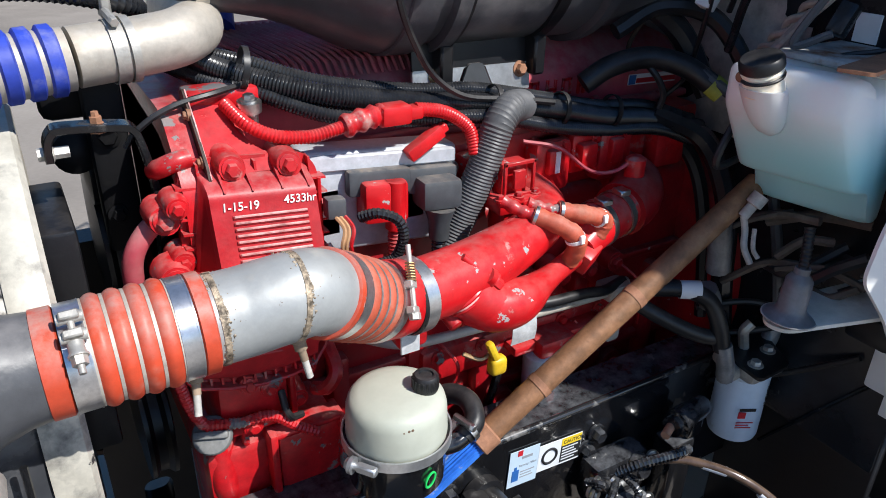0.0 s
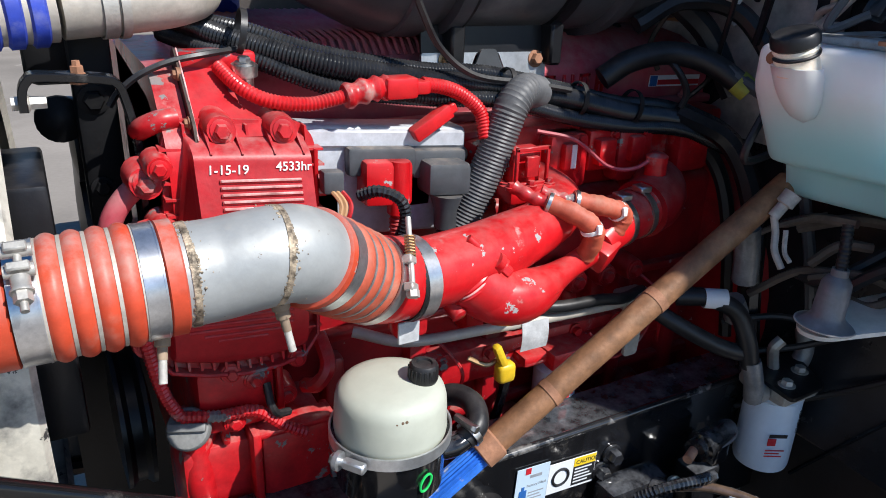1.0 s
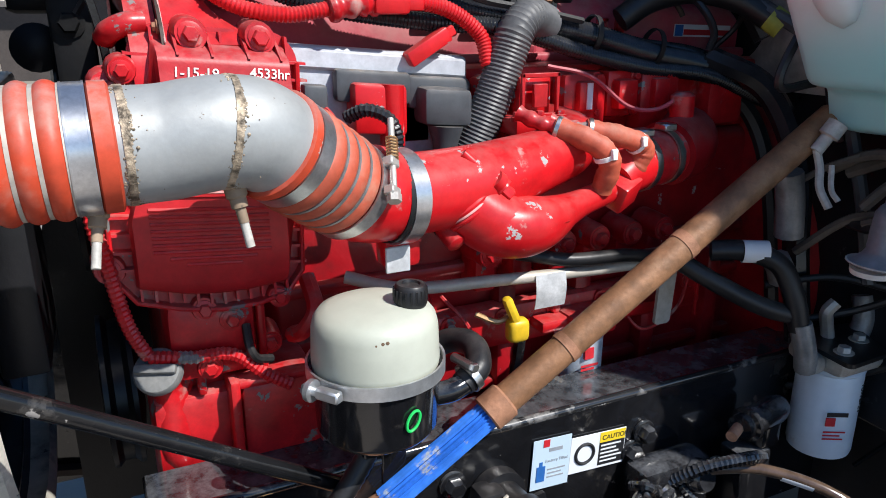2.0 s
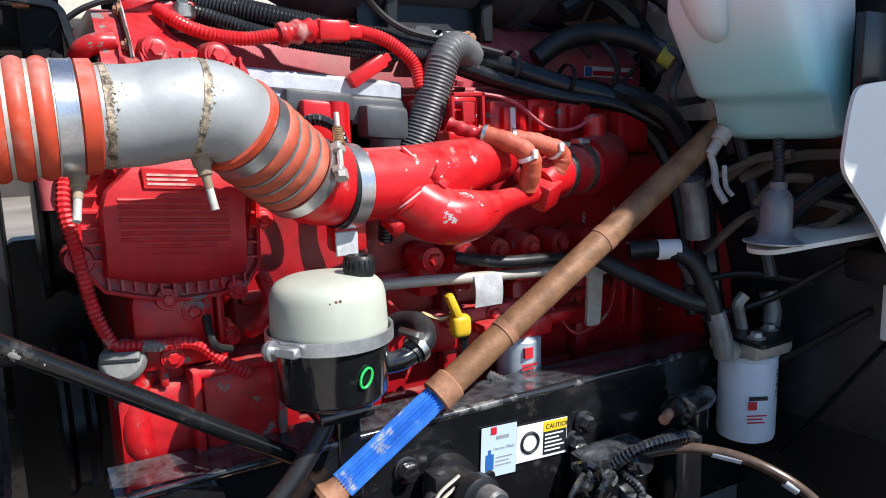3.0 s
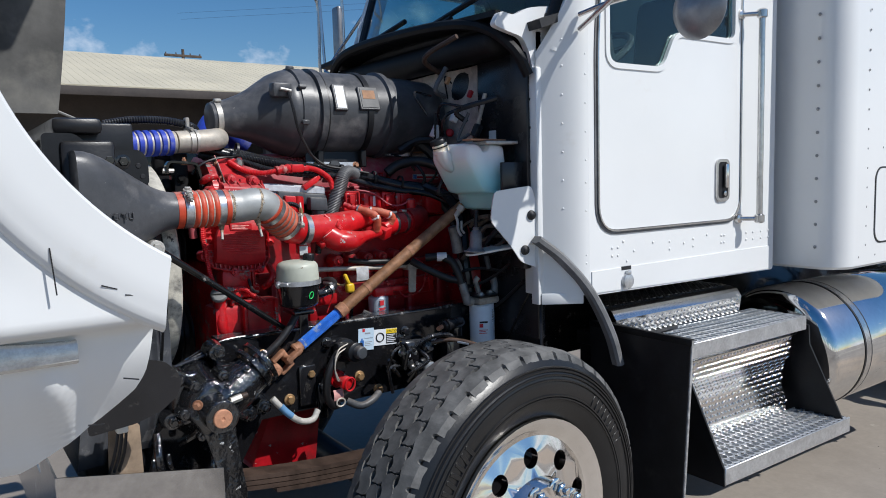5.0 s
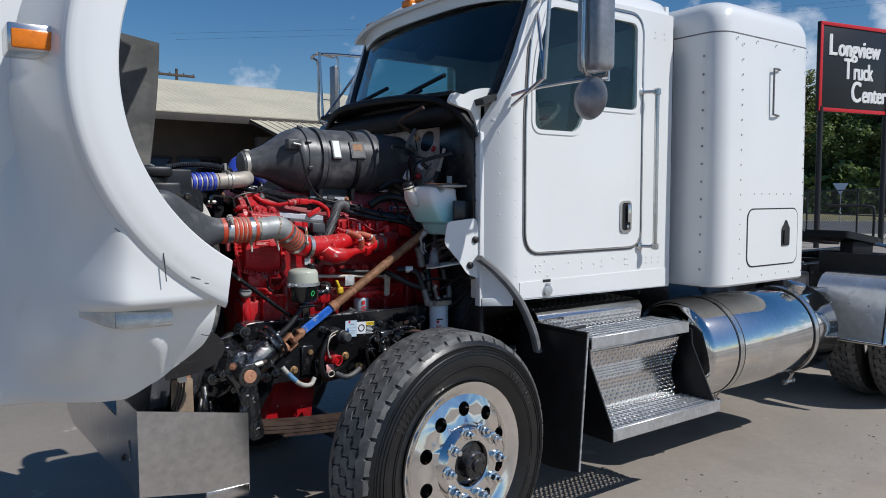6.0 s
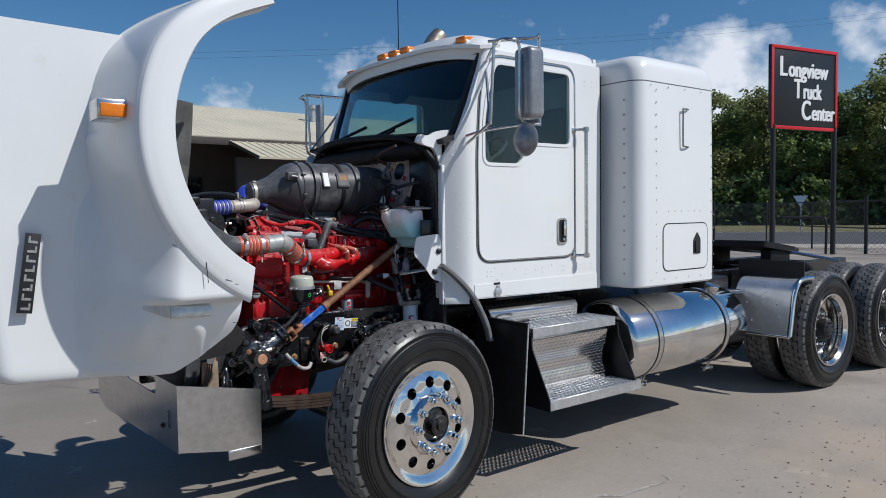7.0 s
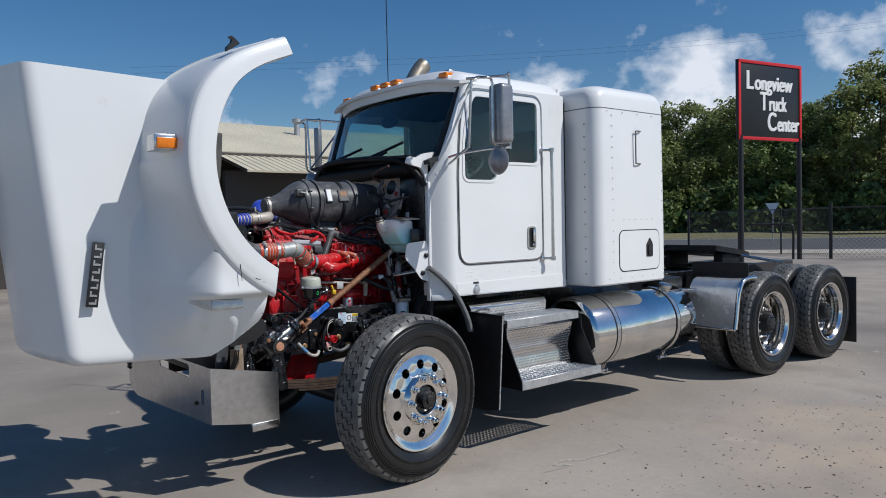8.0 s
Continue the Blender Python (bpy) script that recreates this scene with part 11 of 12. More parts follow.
def build_fuel_filter():
    ob = thing("fuel_filter", "white spin-on fuel filter with red and black print", "filter", (0.345, -0.47, 0.92))
    c = Vector((0.347, -0.462, 0))
    bm = BM()
    spin(bm, c + Vector((0, 0, 0.925)), (0, 0, 1), [(0, 0.040), (0.003, 0.046), (0.010, 0.048), (0.138, 0.048), (0.142, 0.046), (0.146, 0.049), (0.150, 0.046)], 36)
    can = part("can", bm, FILTER, ob, "white painted steel can")
    a = radians(-118)
    n = Vector((math.cos(a), math.sin(a), 0))
    r = n.cross(Vector((0, 0, 1))) * -1
    m = face(tuple(c + n * 0.0482 + Vector((0, 0, 0.955))), r, (0, 0, 1))
    bm = BM()
    box(bm, (-0.018, 0.033, -0.0015), (-0.004, 0.047, 0.0006), m=m)
    bars(bm, m, -0.020, 0.026, 0.036, 0.018, 3, 0.4)
    part("red_print", bm, INK_RED, can)
    bm = BM()
    bars(bm, m, -0.018, 0.058, 0.034, 0.010, 1, 0.7)
    part("black_print", bm, INK, can)
    n2 = Vector((math.cos(a + 0.75), math.sin(a + 0.75), 0))
    m2 = face(tuple(c + n2 * 0.0484 + Vector((0, 0, 1.055))), (0, 0, -1), n2.cross(Vector((0, 0, 1))) * -1)
    letters("10-18-21", 0.014, 0.0003, INK, can, m2, "date")
    bm = BM()
    box(bm, (0.297, -0.515, 1.075), (0.397, -0.415, 1.105), 0.012, 2)
    spin(bm, c + Vector((-0.055, -0.01, 1.09)), (-1, -0.1, 0.1), [(0, 0.018), (0.02, 0.018), (0.022, 0.013)], 12)
    part("head", bm, ALU_CAST, ob, "dull cast filter head")
    bm = BM()
    plate(bm, soften([(0.285, -0.535), (0.375, -0.53), (0.425, -0.43), (0.30, -0.41)], 0.012), Matrix.Translation((0, 0, 1.106)), 0.007)
    part("bracket", bm, BLACK_SATIN, ob)
    for x, y in ((0.315, -0.50), (0.375, -0.48)):
        bm = BM()
        bolt(bm, (x, y, 1.113), (0, 0, 1), 0.010, 0.010)
        part("bolt", bm, ALU_CAST, ob)
    bm = BM()
    tube(bm, [(0.345, -0.45, 1.11), (0.335, -0.45, 1.14), (0.325, -0.455, 1.16), (0.335, -0.46, 1.175)], 0.010, 8)
    part("lift_loop", bm, ALU_CAST, ob)
    for pts in ([(0.270, -0.475, 1.085), (0.258, -0.478, 1.12), (0.250, -0.47, 1.16)], [(0.415, -0.45, 1.10), (0.425, -0.45, 1.13), (0.425, -0.44, 1.165)]):
        bm = BM()
        tube(bm, pts, 0.0165, 10)
        part("hose_fitting", bm, FOIL, ob, "translucent grey hose fitting")
    bm = BM()
    tube(bm, [(0.250, -0.47, 1.15), (0.240, -0.46, 1.20), (0.225, -0.44, 1.245), (0.19, -0.41, 1.262), (0.15, -0.38, 1.26)], 0.0155, 10)
    part("fuel_hose", bm, RUBBER, ob, "black fuel hose")
    bm = BM()
    tube(bm, [(0.245, -0.46, 1.17), (0.20, -0.44, 1.185), (0.14, -0.40, 1.22), (0.10, -0.36, 1.25)], 0.014, 10)
    part("fuel_hose_lower", bm, RUBBER, ob)
    bm = BM()
    ring_band(bm, (0.198, -0.417, 1.262), (0.8, -0.5, 0), 0.0157, 0.036, 0.001, 20)
    part("hose_label", bm, LABEL, ob)
    for z0, z1 in ((1.20, 1.235), (1.27, 1.37)):
        bm = BM()
        tube(bm, [(0.285, -0.40, z0), (0.278, -0.40, (z0 + z1) / 2), (0.265, -0.40, z1)], 0.021, 10)
        part("grey_sleeve", bm, FOIL, ob, "grey foil sleeve")

    ob.location = (0.373, -0.489, 0.914)


build_fuel_filter()


def build_rail_fittings():
    ob = thing("valve_cluster", "black air valves, wiring and fittings on the frame rail", "air valve", (0.0, -0.45, 0.80))
    F = -0.422

    def label(x0, z0, w, h, mat, name, text):
        bm = BM()
        m = face((x0, F - 0.0015, z0), (1, 0, -0.055), (0, 0, 1))
        box(bm, (0, 0, 0), (w, h, 0.001), m=m)
        return m, part(name, bm, mat, ob, text)
    m, lb = label(-0.136, 0.952, 0.0625, 0.078, LABEL_BLUE, "oil_label", "pale blue factory fill label")
    bm = BM()
    bars(bm, m @ Matrix.Translation((0, 0, 0.0006)), 0.026, 0.032, 0.032, 0.018, 3, 0.4)
    bars(bm, m @ Matrix.Translation((0, 0, 0.0006)), 0.026, 0.064, 0.024, 0.008, 1, 0.7)
    part("print", bm, INK_GREY, lb)
    bm = BM()
    box(bm, (0.008, 0.012, 0.001), (0.022, 0.036, 0.0018), m=m)
    box(bm, (0.012, 0.036, 0.001), (0.017, 0.043, 0.0018), m=m)
    part("bottle_mark", bm, INK_BLUE, lb)
    letters("Factory Filled", 0.0068, 0.0003, INK_GREY, lb, m @ Matrix.Translation((0.0215, 0.041, 0.0012)), "label_words")
    bm = BM()
    box(bm, (0.016, 0.066, 0.001), (0.026, 0.077, 0.0018), m=m)
    part("small_mark", bm, INK_RED, lb)
    m2, lb2 = label(-0.0725, 0.960, 0.096, 0.058, LABEL, "caution_label", "white and yellow caution label")
    bm = BM()
    box(bm, (0.050, 0.041, 0.001), (0.095, 0.057, 0.0016), m=m2)
    part("yellow_band", bm, LABEL_YELLOW, lb2)
    bm = BM()
    box(bm, (0.050, 0.004, 0.001), (0.095, 0.041, 0.0014), m=m2)
    part("black_panel", bm, INK, lb2)
    bm = BM()
    bars(bm, m2 @ Matrix.Translation((0, 0, 0.0009)), 0.053, 0.039, 0.038, 0.032, 5, 0.4)
    part("print", bm, LABEL, lb2)
    bm = BM()
    tube(bm, [m2 @ Vector((0.025 + 0.0155 * math.cos(a), 0.029 + 0.0155 * math.sin(a), 0.0012)) for a in [2 * math.pi * k / 24 for k in range(25)]], 0.0026, 6, 1)
    part("ring_mark", bm, INK, lb2)
    letters("CAUTION", 0.0105, 0.0003, INK, lb2, m2 @ Matrix.Translation((0.0535, 0.0452, 0.0018)), "caution_word")
    # bolts through the rail
    for x, z, mt in ((-0.322, 0.905, BRASS), (-0.485, 0.995, BRASS), (-0.255, 1.0, BLACK_GLOSS), (-0.135, 0.862, BRASS), (-0.40, 0.83, BRASS), (-0.255, 0.845, BLACK_GLOSS), (0.06, 0.995, BLACK_GLOSS), (0.040, 0.967, BLACK_GLOSS), (0.25, 0.85, BLACK_GLOSS), (-0.06, 0.80, BRASS)):
        bm = BM()
        spin(bm, (x, F, z), (0, -1, 0), [(0, 0.019), (0.004, 0.019), (0.005, 0.017)], 18)
        bolt(bm, (x, F - 0.004, z), (0, -1, 0), 0.0135, 0.016, False)
        part("rail_bolt", bm, mt, ob, "yellow zinc frame bolt" if mt is BRASS else "")
    # upright brackets bolted on the rail
    for x0, x1, z0, z1 in ((-0.365, -0.305, 0.80, 0.935), (-0.30, -0.265, 0.74, 0.86)):
        bm = BM()
        box(bm, (x0, F - 0.012, z0), (x1, F - 0.001, z1), 0.004, 2)
        part("rail_plate", bm, BLACK_GLOSS, ob)
    # air valve with its plug and hose
    bm = BM()
    spin(bm, (-0.192, F, 0.965), (0.1, -1, 0.05), [(0, 0.042), (0.02, 0.040), (0.022, 0.030), (0.06, 0.028), (0.064, 0.034), (0.082, 0.033), (0.086, 0.026)], 24)
    box(bm, (-0.235, F - 0.045, 0.955), (-0.195, F - 0.005, 1.0), 0.01, 2)
    part("valve_body", bm, BLACK_SATIN, ob, "black air valve")
    bm = BM()
    spin(bm, (-0.180, F - 0.075, 0.970), (0.15, -1, 0), [(0, 0.023), (0.030, 0.022), (0.034, 0.018)], 20)
    part("grey_plug", bm, GREY_PLASTIC, ob)
    bm = BM()
    plate(bm, soften([(-0.205, 0.985), (-0.150, 0.995), (-0.145, 0.972), (-0.16, 0.965)], 0.004), SIDE(F - 0.055), 0.006)
    part("valve_tab", bm, BLACK_SATIN, ob)
    bm = BM()
    tube(bm, [(-0.225, F - 0.03, 0.97), (-0.258, F - 0.05, 0.945), (-0.285, F - 0.055, 0.89), (-0.285, F - 0.05, 0.83), (-0.262, F - 0.04, 0.79), (-0.235, F - 0.03, 0.785)], 0.013, 12)
    part("air_hose", bm, RUBBER, ob, "black air hose")
    for off in (0, 0.012):
        bm = BM()
        tube(bm, [(-0.20, F - 0.05, 0.985 + off), (-0.245, F - 0.065, 0.97 + off), (-0.262, F - 0.07, 0.93), (-0.25, F - 0.06, 0.895 - off), (-0.235, F - 0.05, 0.87)], 0.0025, 6)
        part("tie_wire", bm, ALU_DUSTY, ob)
    # red service port with a pink tag
    bm = BM()
    spin(bm, (-0.228, F, 0.872), (0.15, -1, -0.1), [(0, 0.030), (0.02, 0.030), (0.022, 0.022), (0.055, 0.021), (0.058, 0.024), (0.070, 0.023), (0.074, 0.017)], 22)
    port = part("service_port", bm, RED_CLEAN, ob, "red capped service port with a pink tag")
    bm = BM()
    pts = [(-0.21 + 0.018 * math.cos(a), F - 0.075 - 0.004 * math.sin(a), 0.862 + 0.024 * math.sin(a)) for a in [2 * math.pi * k / 16 for k in range(17)]]
    tube(bm, pts, 0.0035, 6, 1)
    part("cap_loop", bm, SIGN_RED, port)
    bm = BM()
    sheet(bm, lambda u, v: (-0.262 + 0.036 * u, F - 0.05 - 0.006 * math.sin(3 * v), 0.845 - 0.038 * v), 3, 4)
    thicken(bm, 0.002)
    part("pink_tag", bm, material("pink_tag", (0.70, 0.36, 0.33), 0.5, var=0.1), port)
    bm = BM()
    tube(bm, [(-0.258 + 0.016 * math.cos(a) + 0.02, F - 0.055, 0.80 + 0.014 * math.sin(a)) for a in [2 * math.pi * k / 12 for k in range(13)]], 0.003, 6, 1)
    part("tag_ring", bm, ALU_DUSTY, port)
    bm = BM()
    tube(bm, [(-0.20, F - 0.03, 0.79), (-0.165, F - 0.06, 0.775), (-0.12, F - 0.06, 0.785), (-0.08, F - 0.04, 0.80)], 0.013, 10)
    part("lower_hose", bm, GREY_PLASTIC, ob)
    # knot of valves and small lines by the wheel
    rng = random.Random(12)
    bm = BM()
    box(bm, (0.02, F - 0.06, 0.865), (0.15, F - 0.004, 0.965), 0.016, 2)
    box(bm, (0.06, F - 0.075, 0.83), (0.12, F - 0.02, 0.885), 0.01, 2)
    spin(bm, (0.035, F - 0.05, 0.925), (-0.4, -0.9, 0), [(0, 0.024), (0.03, 0.022), (0.034, 0.016)], 18)
    spin(bm, (0.115, F - 0.06, 0.94), (0.2, -0.9, 0.3), [(0, 0.026), (0.016, 0.024), (0.02, 0.02)], 18)
    part("relay_valve", bm, BLACK_GLOSS, ob, "oily black relay valve")
    for k in range(9):
        a = Vector((rng.uniform(-0.02, 0.16), F - rng.uniform(0.03, 0.08), rng.uniform(0.85, 0.97)))
        b = a + Vector((rng.uniform(-0.08, 0.06), rng.uniform(-0.02, 0.02), rng.uniform(-0.10, 0.03)))
        mid = a.lerp(b, 0.5) + Vector((rng.uniform(-0.05, 0.05), -0.03, rng.uniform(0.0, 0.05)))
        bm = BM()
        tube(bm, [a, mid, b], rng.uniform(0.004, 0.009), 8, 10, gap=0.003, wave=(0.85, 2))
        part("small_hose", bm, BLACK_GLOSS, ob)
    for k in range(7):
        p = (rng.uniform(0.0, 0.15), F - rng.uniform(0.06, 0.08), rng.uniform(0.84, 0.96))
        bm = BM()
        bolt(bm, p, (rng.uniform(-0.4, 0.4), -1, rng.uniform(-0.3, 0.3)), 0.009, 0.014)
        part("valve_nut", bm, STEEL, ob)
    bm = BM()
    box(bm, (0.09, F - 0.085, 0.845), (0.13, F - 0.06, 0.885), 0.004, 2)
    part("tin_clip", bm, ALU_DULL, ob)
    bm = BM()
    box(bm, (0.022, F - 0.085, 0.915), (0.045, F - 0.065, 0.935), 0.006, 2)
    part("white_clip", bm, LABEL, ob)
    # stud with nut and canister
    bm = BM()
    rod(bm, (0.160, -0.496, 1.0), (0.185, -0.485, 1.003), 0.0085, 10)
    part("brass_stud", bm, COPPER, ob, "copper coloured stud")
    bm = BM()
    spin(bm, (0.185, -0.487, 1.003), (1, 0.15, 0.05), [(0, 0.020), (0.012, 0.020), (0.014, 0.026), (0.022, 0.026), (0.024, 0.021), (0.085, 0.022), (0.10, 0.018)], 20)
    box(bm, (0.235, -0.49, 0.95), (0.275, -0.44, 1.0), 0.008, 2)
    part("sensor_body", bm, BLACK_GLOSS, ob, "glossy black sensor body")
    # clear sleeved brake hose over the wheel
    bm = BM()
    tube(bm, [(0.10, -0.46, 0.93), (0.14, -0.50, 0.955), (0.19, -0.54, 0.962), (0.25, -0.60, 0.945), (0.30, -0.66, 0.90), (0.33, -0.70, 0.83)], 0.0085, 12)
    hose = part("brake_hose", bm, SLEEVE, ob, "brown brake hose in a clear sleeve")
    for p, q in (((0.205, -0.553, 0.959), (0.235, -0.583, 0.951)), ((0.275, -0.63, 0.923), (0.287, -0.644, 0.912))):
        part("white_band", rod(BM(), p, q, 0.0092, 12), LABEL, hose)
    bm = BM()
    tube(bm, [(0.06, -0.47, 0.93), (0.10, -0.51, 0.975), (0.16, -0.53, 0.985), (0.20, -0.52, 0.97)], 0.010, 8, 12, gap=0.0034, wave=(0.85, 2))
    part("sleeved_wire", bm, BLACK_GLOSS, ob)
    bm = BM()
    box(bm, (0.20, -0.49, 0.72), (0.26, -0.44, 0.95), 0.006, 2)
    part("hose_post", bm, BLACK_GLOSS, ob)
    # thin lines and a black panel behind the wheel, under the cab
    for p, mid, q in (((0.33, -0.42, 1.12), (0.40, -0.50, 1.16), (0.45, -0.60, 1.24)), ((0.36, -0.42, 1.0), (0.42, -0.52, 1.06), (0.45, -0.64, 1.16)), ((0.30, -0.40, 1.18), (0.38, -0.46, 1.20), (0.44, -0.55, 1.19))):
        part("thin_line", tube(BM(), [p, mid, q], 0.006, 8), RUBBER, ob)
    part("panel_seam", tube(BM(), [(0.452, -0.50, 0.87), (0.452, -0.54, 0.93), (0.452, -0.67, 1.12), (0.452, -0.705, 1.17)], 0.004, 6), BLACK_CHIPPED, ob)
    # dusty lines and brackets tangled under the fluid tank
    rng = random.Random(12)
    for k in range(11):
        p = Vector((rng.uniform(0.36, 0.43), rng.uniform(-0.70, -0.50), rng.uniform(1.28, 1.41)))
        q = p + Vector((rng.uniform(-0.06, 0.01), rng.uniform(0.06, 0.16), rng.uniform(-0.09, 0.04)))
        mid = p.lerp(q, 0.5) + Vector((-rng.uniform(0.0, 0.03), 0, rng.uniform(-0.03, 0.03)))
        part("dusty_line", tube(BM(), [p, mid, q], rng.uniform(0.004, 0.010), 7), (DUSTY_LINE, RUBBER, DUSTY_LINE)[k % 3], ob)
    for y, z, tip in ((-0.66, 1.345, 0.03), (-0.58, 1.325, 0.05)):
        part("dusty_bracket", box(BM(), (0.39 - tip, y - 0.012, z), (0.45, y + 0.020, z + 0.006), 0.002, 1), DUSTY_LINE, ob)
    part("arch_back", box(BM(), (0.46, -0.72, 0.50), (0.475, -0.40, 1.08), 0.004, 1), BLACK_SATIN, ob)


build_rail_fittings()


# ---- the yard round the truck ----
def build_road():
    bm = BM()
    # grass verge, the road beyond it, and a far verge, all crossing behind the fence
    o, d, n = Vector((30, 0, 0)), Vector((-0.50, 0.866, 0)), Vector((0.866, 0.50, 0))

    def strip(a, b, z):
        b2 = BM()
        for k in range(24):
            t0, t1 = -120 + 10 * k, -110 + 10 * k
            q = [b2.verts.new(tuple(o + d * t + n * w + Vector((0, 0, z)))) for t, w in ((t0, a), (t1, a), (t1, b), (t0, b))]
            b2.faces.new(q)
        bmesh.ops.remove_doubles(b2, verts=b2.verts, dist=0.001)
        bmesh.ops.recalc_face_normals(b2, faces=b2.faces)
        return b2
    single("road", strip(7, 26, 0.006), ASPHALT, "grey asphalt road behind the fence", "road", "structure")
    single("verge", strip(3.5, 7, 0.012), GRAVEL, "pale gravel strip along the road", "verge", "structure")
    single("grass_verge", strip(26, 32, 0.015), GRASS, "sparse dry grass verge", "grass", "structure")
    single("far_ground", strip(32, 120, 0.02), GRASS, "rough ground under the trees", "ground", "structure")
    bm = strip(25.2, 25.4, 0.012)
    single("lane_line", bm, SIGN_WHITE, "worn white road line", "road line", "structure")


build_road()


def build_sign():
    a, b = Vector((21.3, 8.23, 0)), Vector((24.3, 7.62, 0))
    run = (b - a).normalized()
    L = (b - a).length
    ob = thing("yard_sign", "black truck center sign with red border on two posts", "sign", tuple((a + b) / 2))
    for p in (a, b):
        bm = BM()
        rod(bm, p, p + Vector((0, 0, 4.4)), 0.085, 14)
        part("post", bm, POST_BLACK, ob, "round black steel post")
    m = face(tuple(a + Vector((0, 0, 4.27))), run, (0, 0, 1))
    bm = BM()
    box(bm, (-0.12, 0, -0.10), (L + 0.10, 2.74, 0.02), 0.01, m=m)
    part("panel", bm, SIGN_BLACK, ob, "black painted panel")
    bm = BM()
    x0, x1, y0, y1 = -0.12, L + 0.10, 0.0, 2.74
    for lo, hi in (((x0, y0), (x1, y0 + 0.11)), ((x0, y1 - 0.11), (x1, y1)), ((x0, y0 + 0.11), (x0 + 0.11, y1 - 0.11)), ((x1 - 0.11, y0 + 0.11), (x1, y1 - 0.11))):
        box(bm, (*lo, 0.018), (*hi, 0.045), 0.005, m=m)
    part("border", bm, SIGN_RED, ob, "red border")
    for big, rest, x, y, end in (("L", "ongview", 0.22, 1.74, 2.68), ("T", "ruck", 0.94, 1.04, 2.36), ("C", "enter", 1.30, 0.34, 3.04)):
        rows = []
        for word, size in ((big, 0.92), (rest, 0.74)):
            # each stroke is laid four times, a little aside, to make it bold
            rows.append([letters(word, size, 0.01, SIGN_WHITE, ob, Matrix.Translation((0.026 * k, 0.016 * (k % 2), 0.002 * k))) for k in range(4)])
        wide = [max(v.co.x for v in q[3].data.vertices) for q in rows]
        k = (end - x) / (wide[0] + wide[1] + 0.04)
        for q, dx in zip(rows, (0.0, (wide[0] + 0.03) * k)):
            bm = BM()
            for word in q:
                bm.from_mesh(word.data)
                bpy.data.objects.remove(word)
            bmesh.ops.transform(bm, matrix=m @ Matrix.Translation((x + dx, y, 0.03)) @ Matrix.Diagonal((k, 1, 1, 1)), verts=bm.verts)
            part("lettering", bm, SIGN_WHITE, ob, "bold white lettering", sharp=30)


build_sign()


def build_fence():
    pts = [Vector((33.0, 17.6, 0)), Vector((30.2, 13.2, 0)), Vector((27.6, 9.9, 0)), Vector((25.2, 6.9, 0)), Vector((27.2, 2.0, 0)), Vector((31, -6, 0)), Vector((36, -18, 0))]
    ob = thing("chain_fence", "black chain-link fence with pipe rails along the yard", "fence", tuple(pts[3]))
    for i, p in enumerate(pts):
        bm = BM()
        rod(bm, p, p + Vector((0, 0, 2.05 if i in (0, 3) else 1.9)), 0.06 if i in (0, 3) else 0.035, 10)
        part("fence_post", bm, POST_BLACK, ob)
    for a, b in zip(pts, pts[1:]):
        bm = BM()
        for z in (1.86, 0.9):
            rod(bm, a + Vector((0, 0, z)), b + Vector((0, 0, z)), 0.025, 8)
        part("fence_rail", bm, POST_BLACK, ob)
    # the mesh: crossing wires
    bm = BM()
    for a, b in zip(pts, pts[1:]):
        run = b - a
        n = int(run.length / 0.16)
        for k in range(-11, n):
            for lean in (1, -1):
                t0, t1 = k / n, (k + 11.25) / n
                z0, z1 = (0.05, 1.85) if lean > 0 else (1.85, 0.05)
                c0, c1 = max(t0, 0), min(t1, 1)
                if c1 <= c0:
                    continue
                p = a + run * c0 + Vector((0, 0, z0 + (z1 - z0) * (c0 - t0) / (t1 - t0)))
                q = a + run * c1 + Vector((0, 0, z0 + (z1 - z0) * (c1 - t0) / (t1 - t0)))
                rod(bm, p, q, 0.004, 3)
    part("wire_mesh", bm, POST_BLACK, ob, kind="stuff")
    # a bent pipe barrier and a small road sign seen from behind
    g = thing("pipe_barrier", "bent black pipe barrier in the yard", "barrier", (24.6, 8.6, 0))
    bm = BM()
    tube(bm, [(24.4, 7.9, 0), (24.4, 7.9, 1.1), (24.35, 8.05, 1.28), (24.1, 8.6, 1.3), (23.8, 9.2, 1.3)], 0.045, 10, 6)
    part("pipe", bm, POST_BLACK, g)
    y = thing("yield_sign", "back of a white triangular road sign on a thin post", "road sign", (43.45, 18.1, 0))
    bm = BM()
    rod(bm, (43.45, 18.1, 0), (43.45, 18.1, 2.2), 0.03, 8)
    part("post", bm, GALV, y)
    bm = BM()
    m = face((43.40, 18.1, 1.75), (0.45, -0.89, 0), (0, 0, 1))
    plate(bm, soften([(-0.42, 0.66), (0.42, 0.66), (0.0, -0.06)], 0.04), m, 0.01)
    part("plate", bm, LABEL, y)


build_fence()


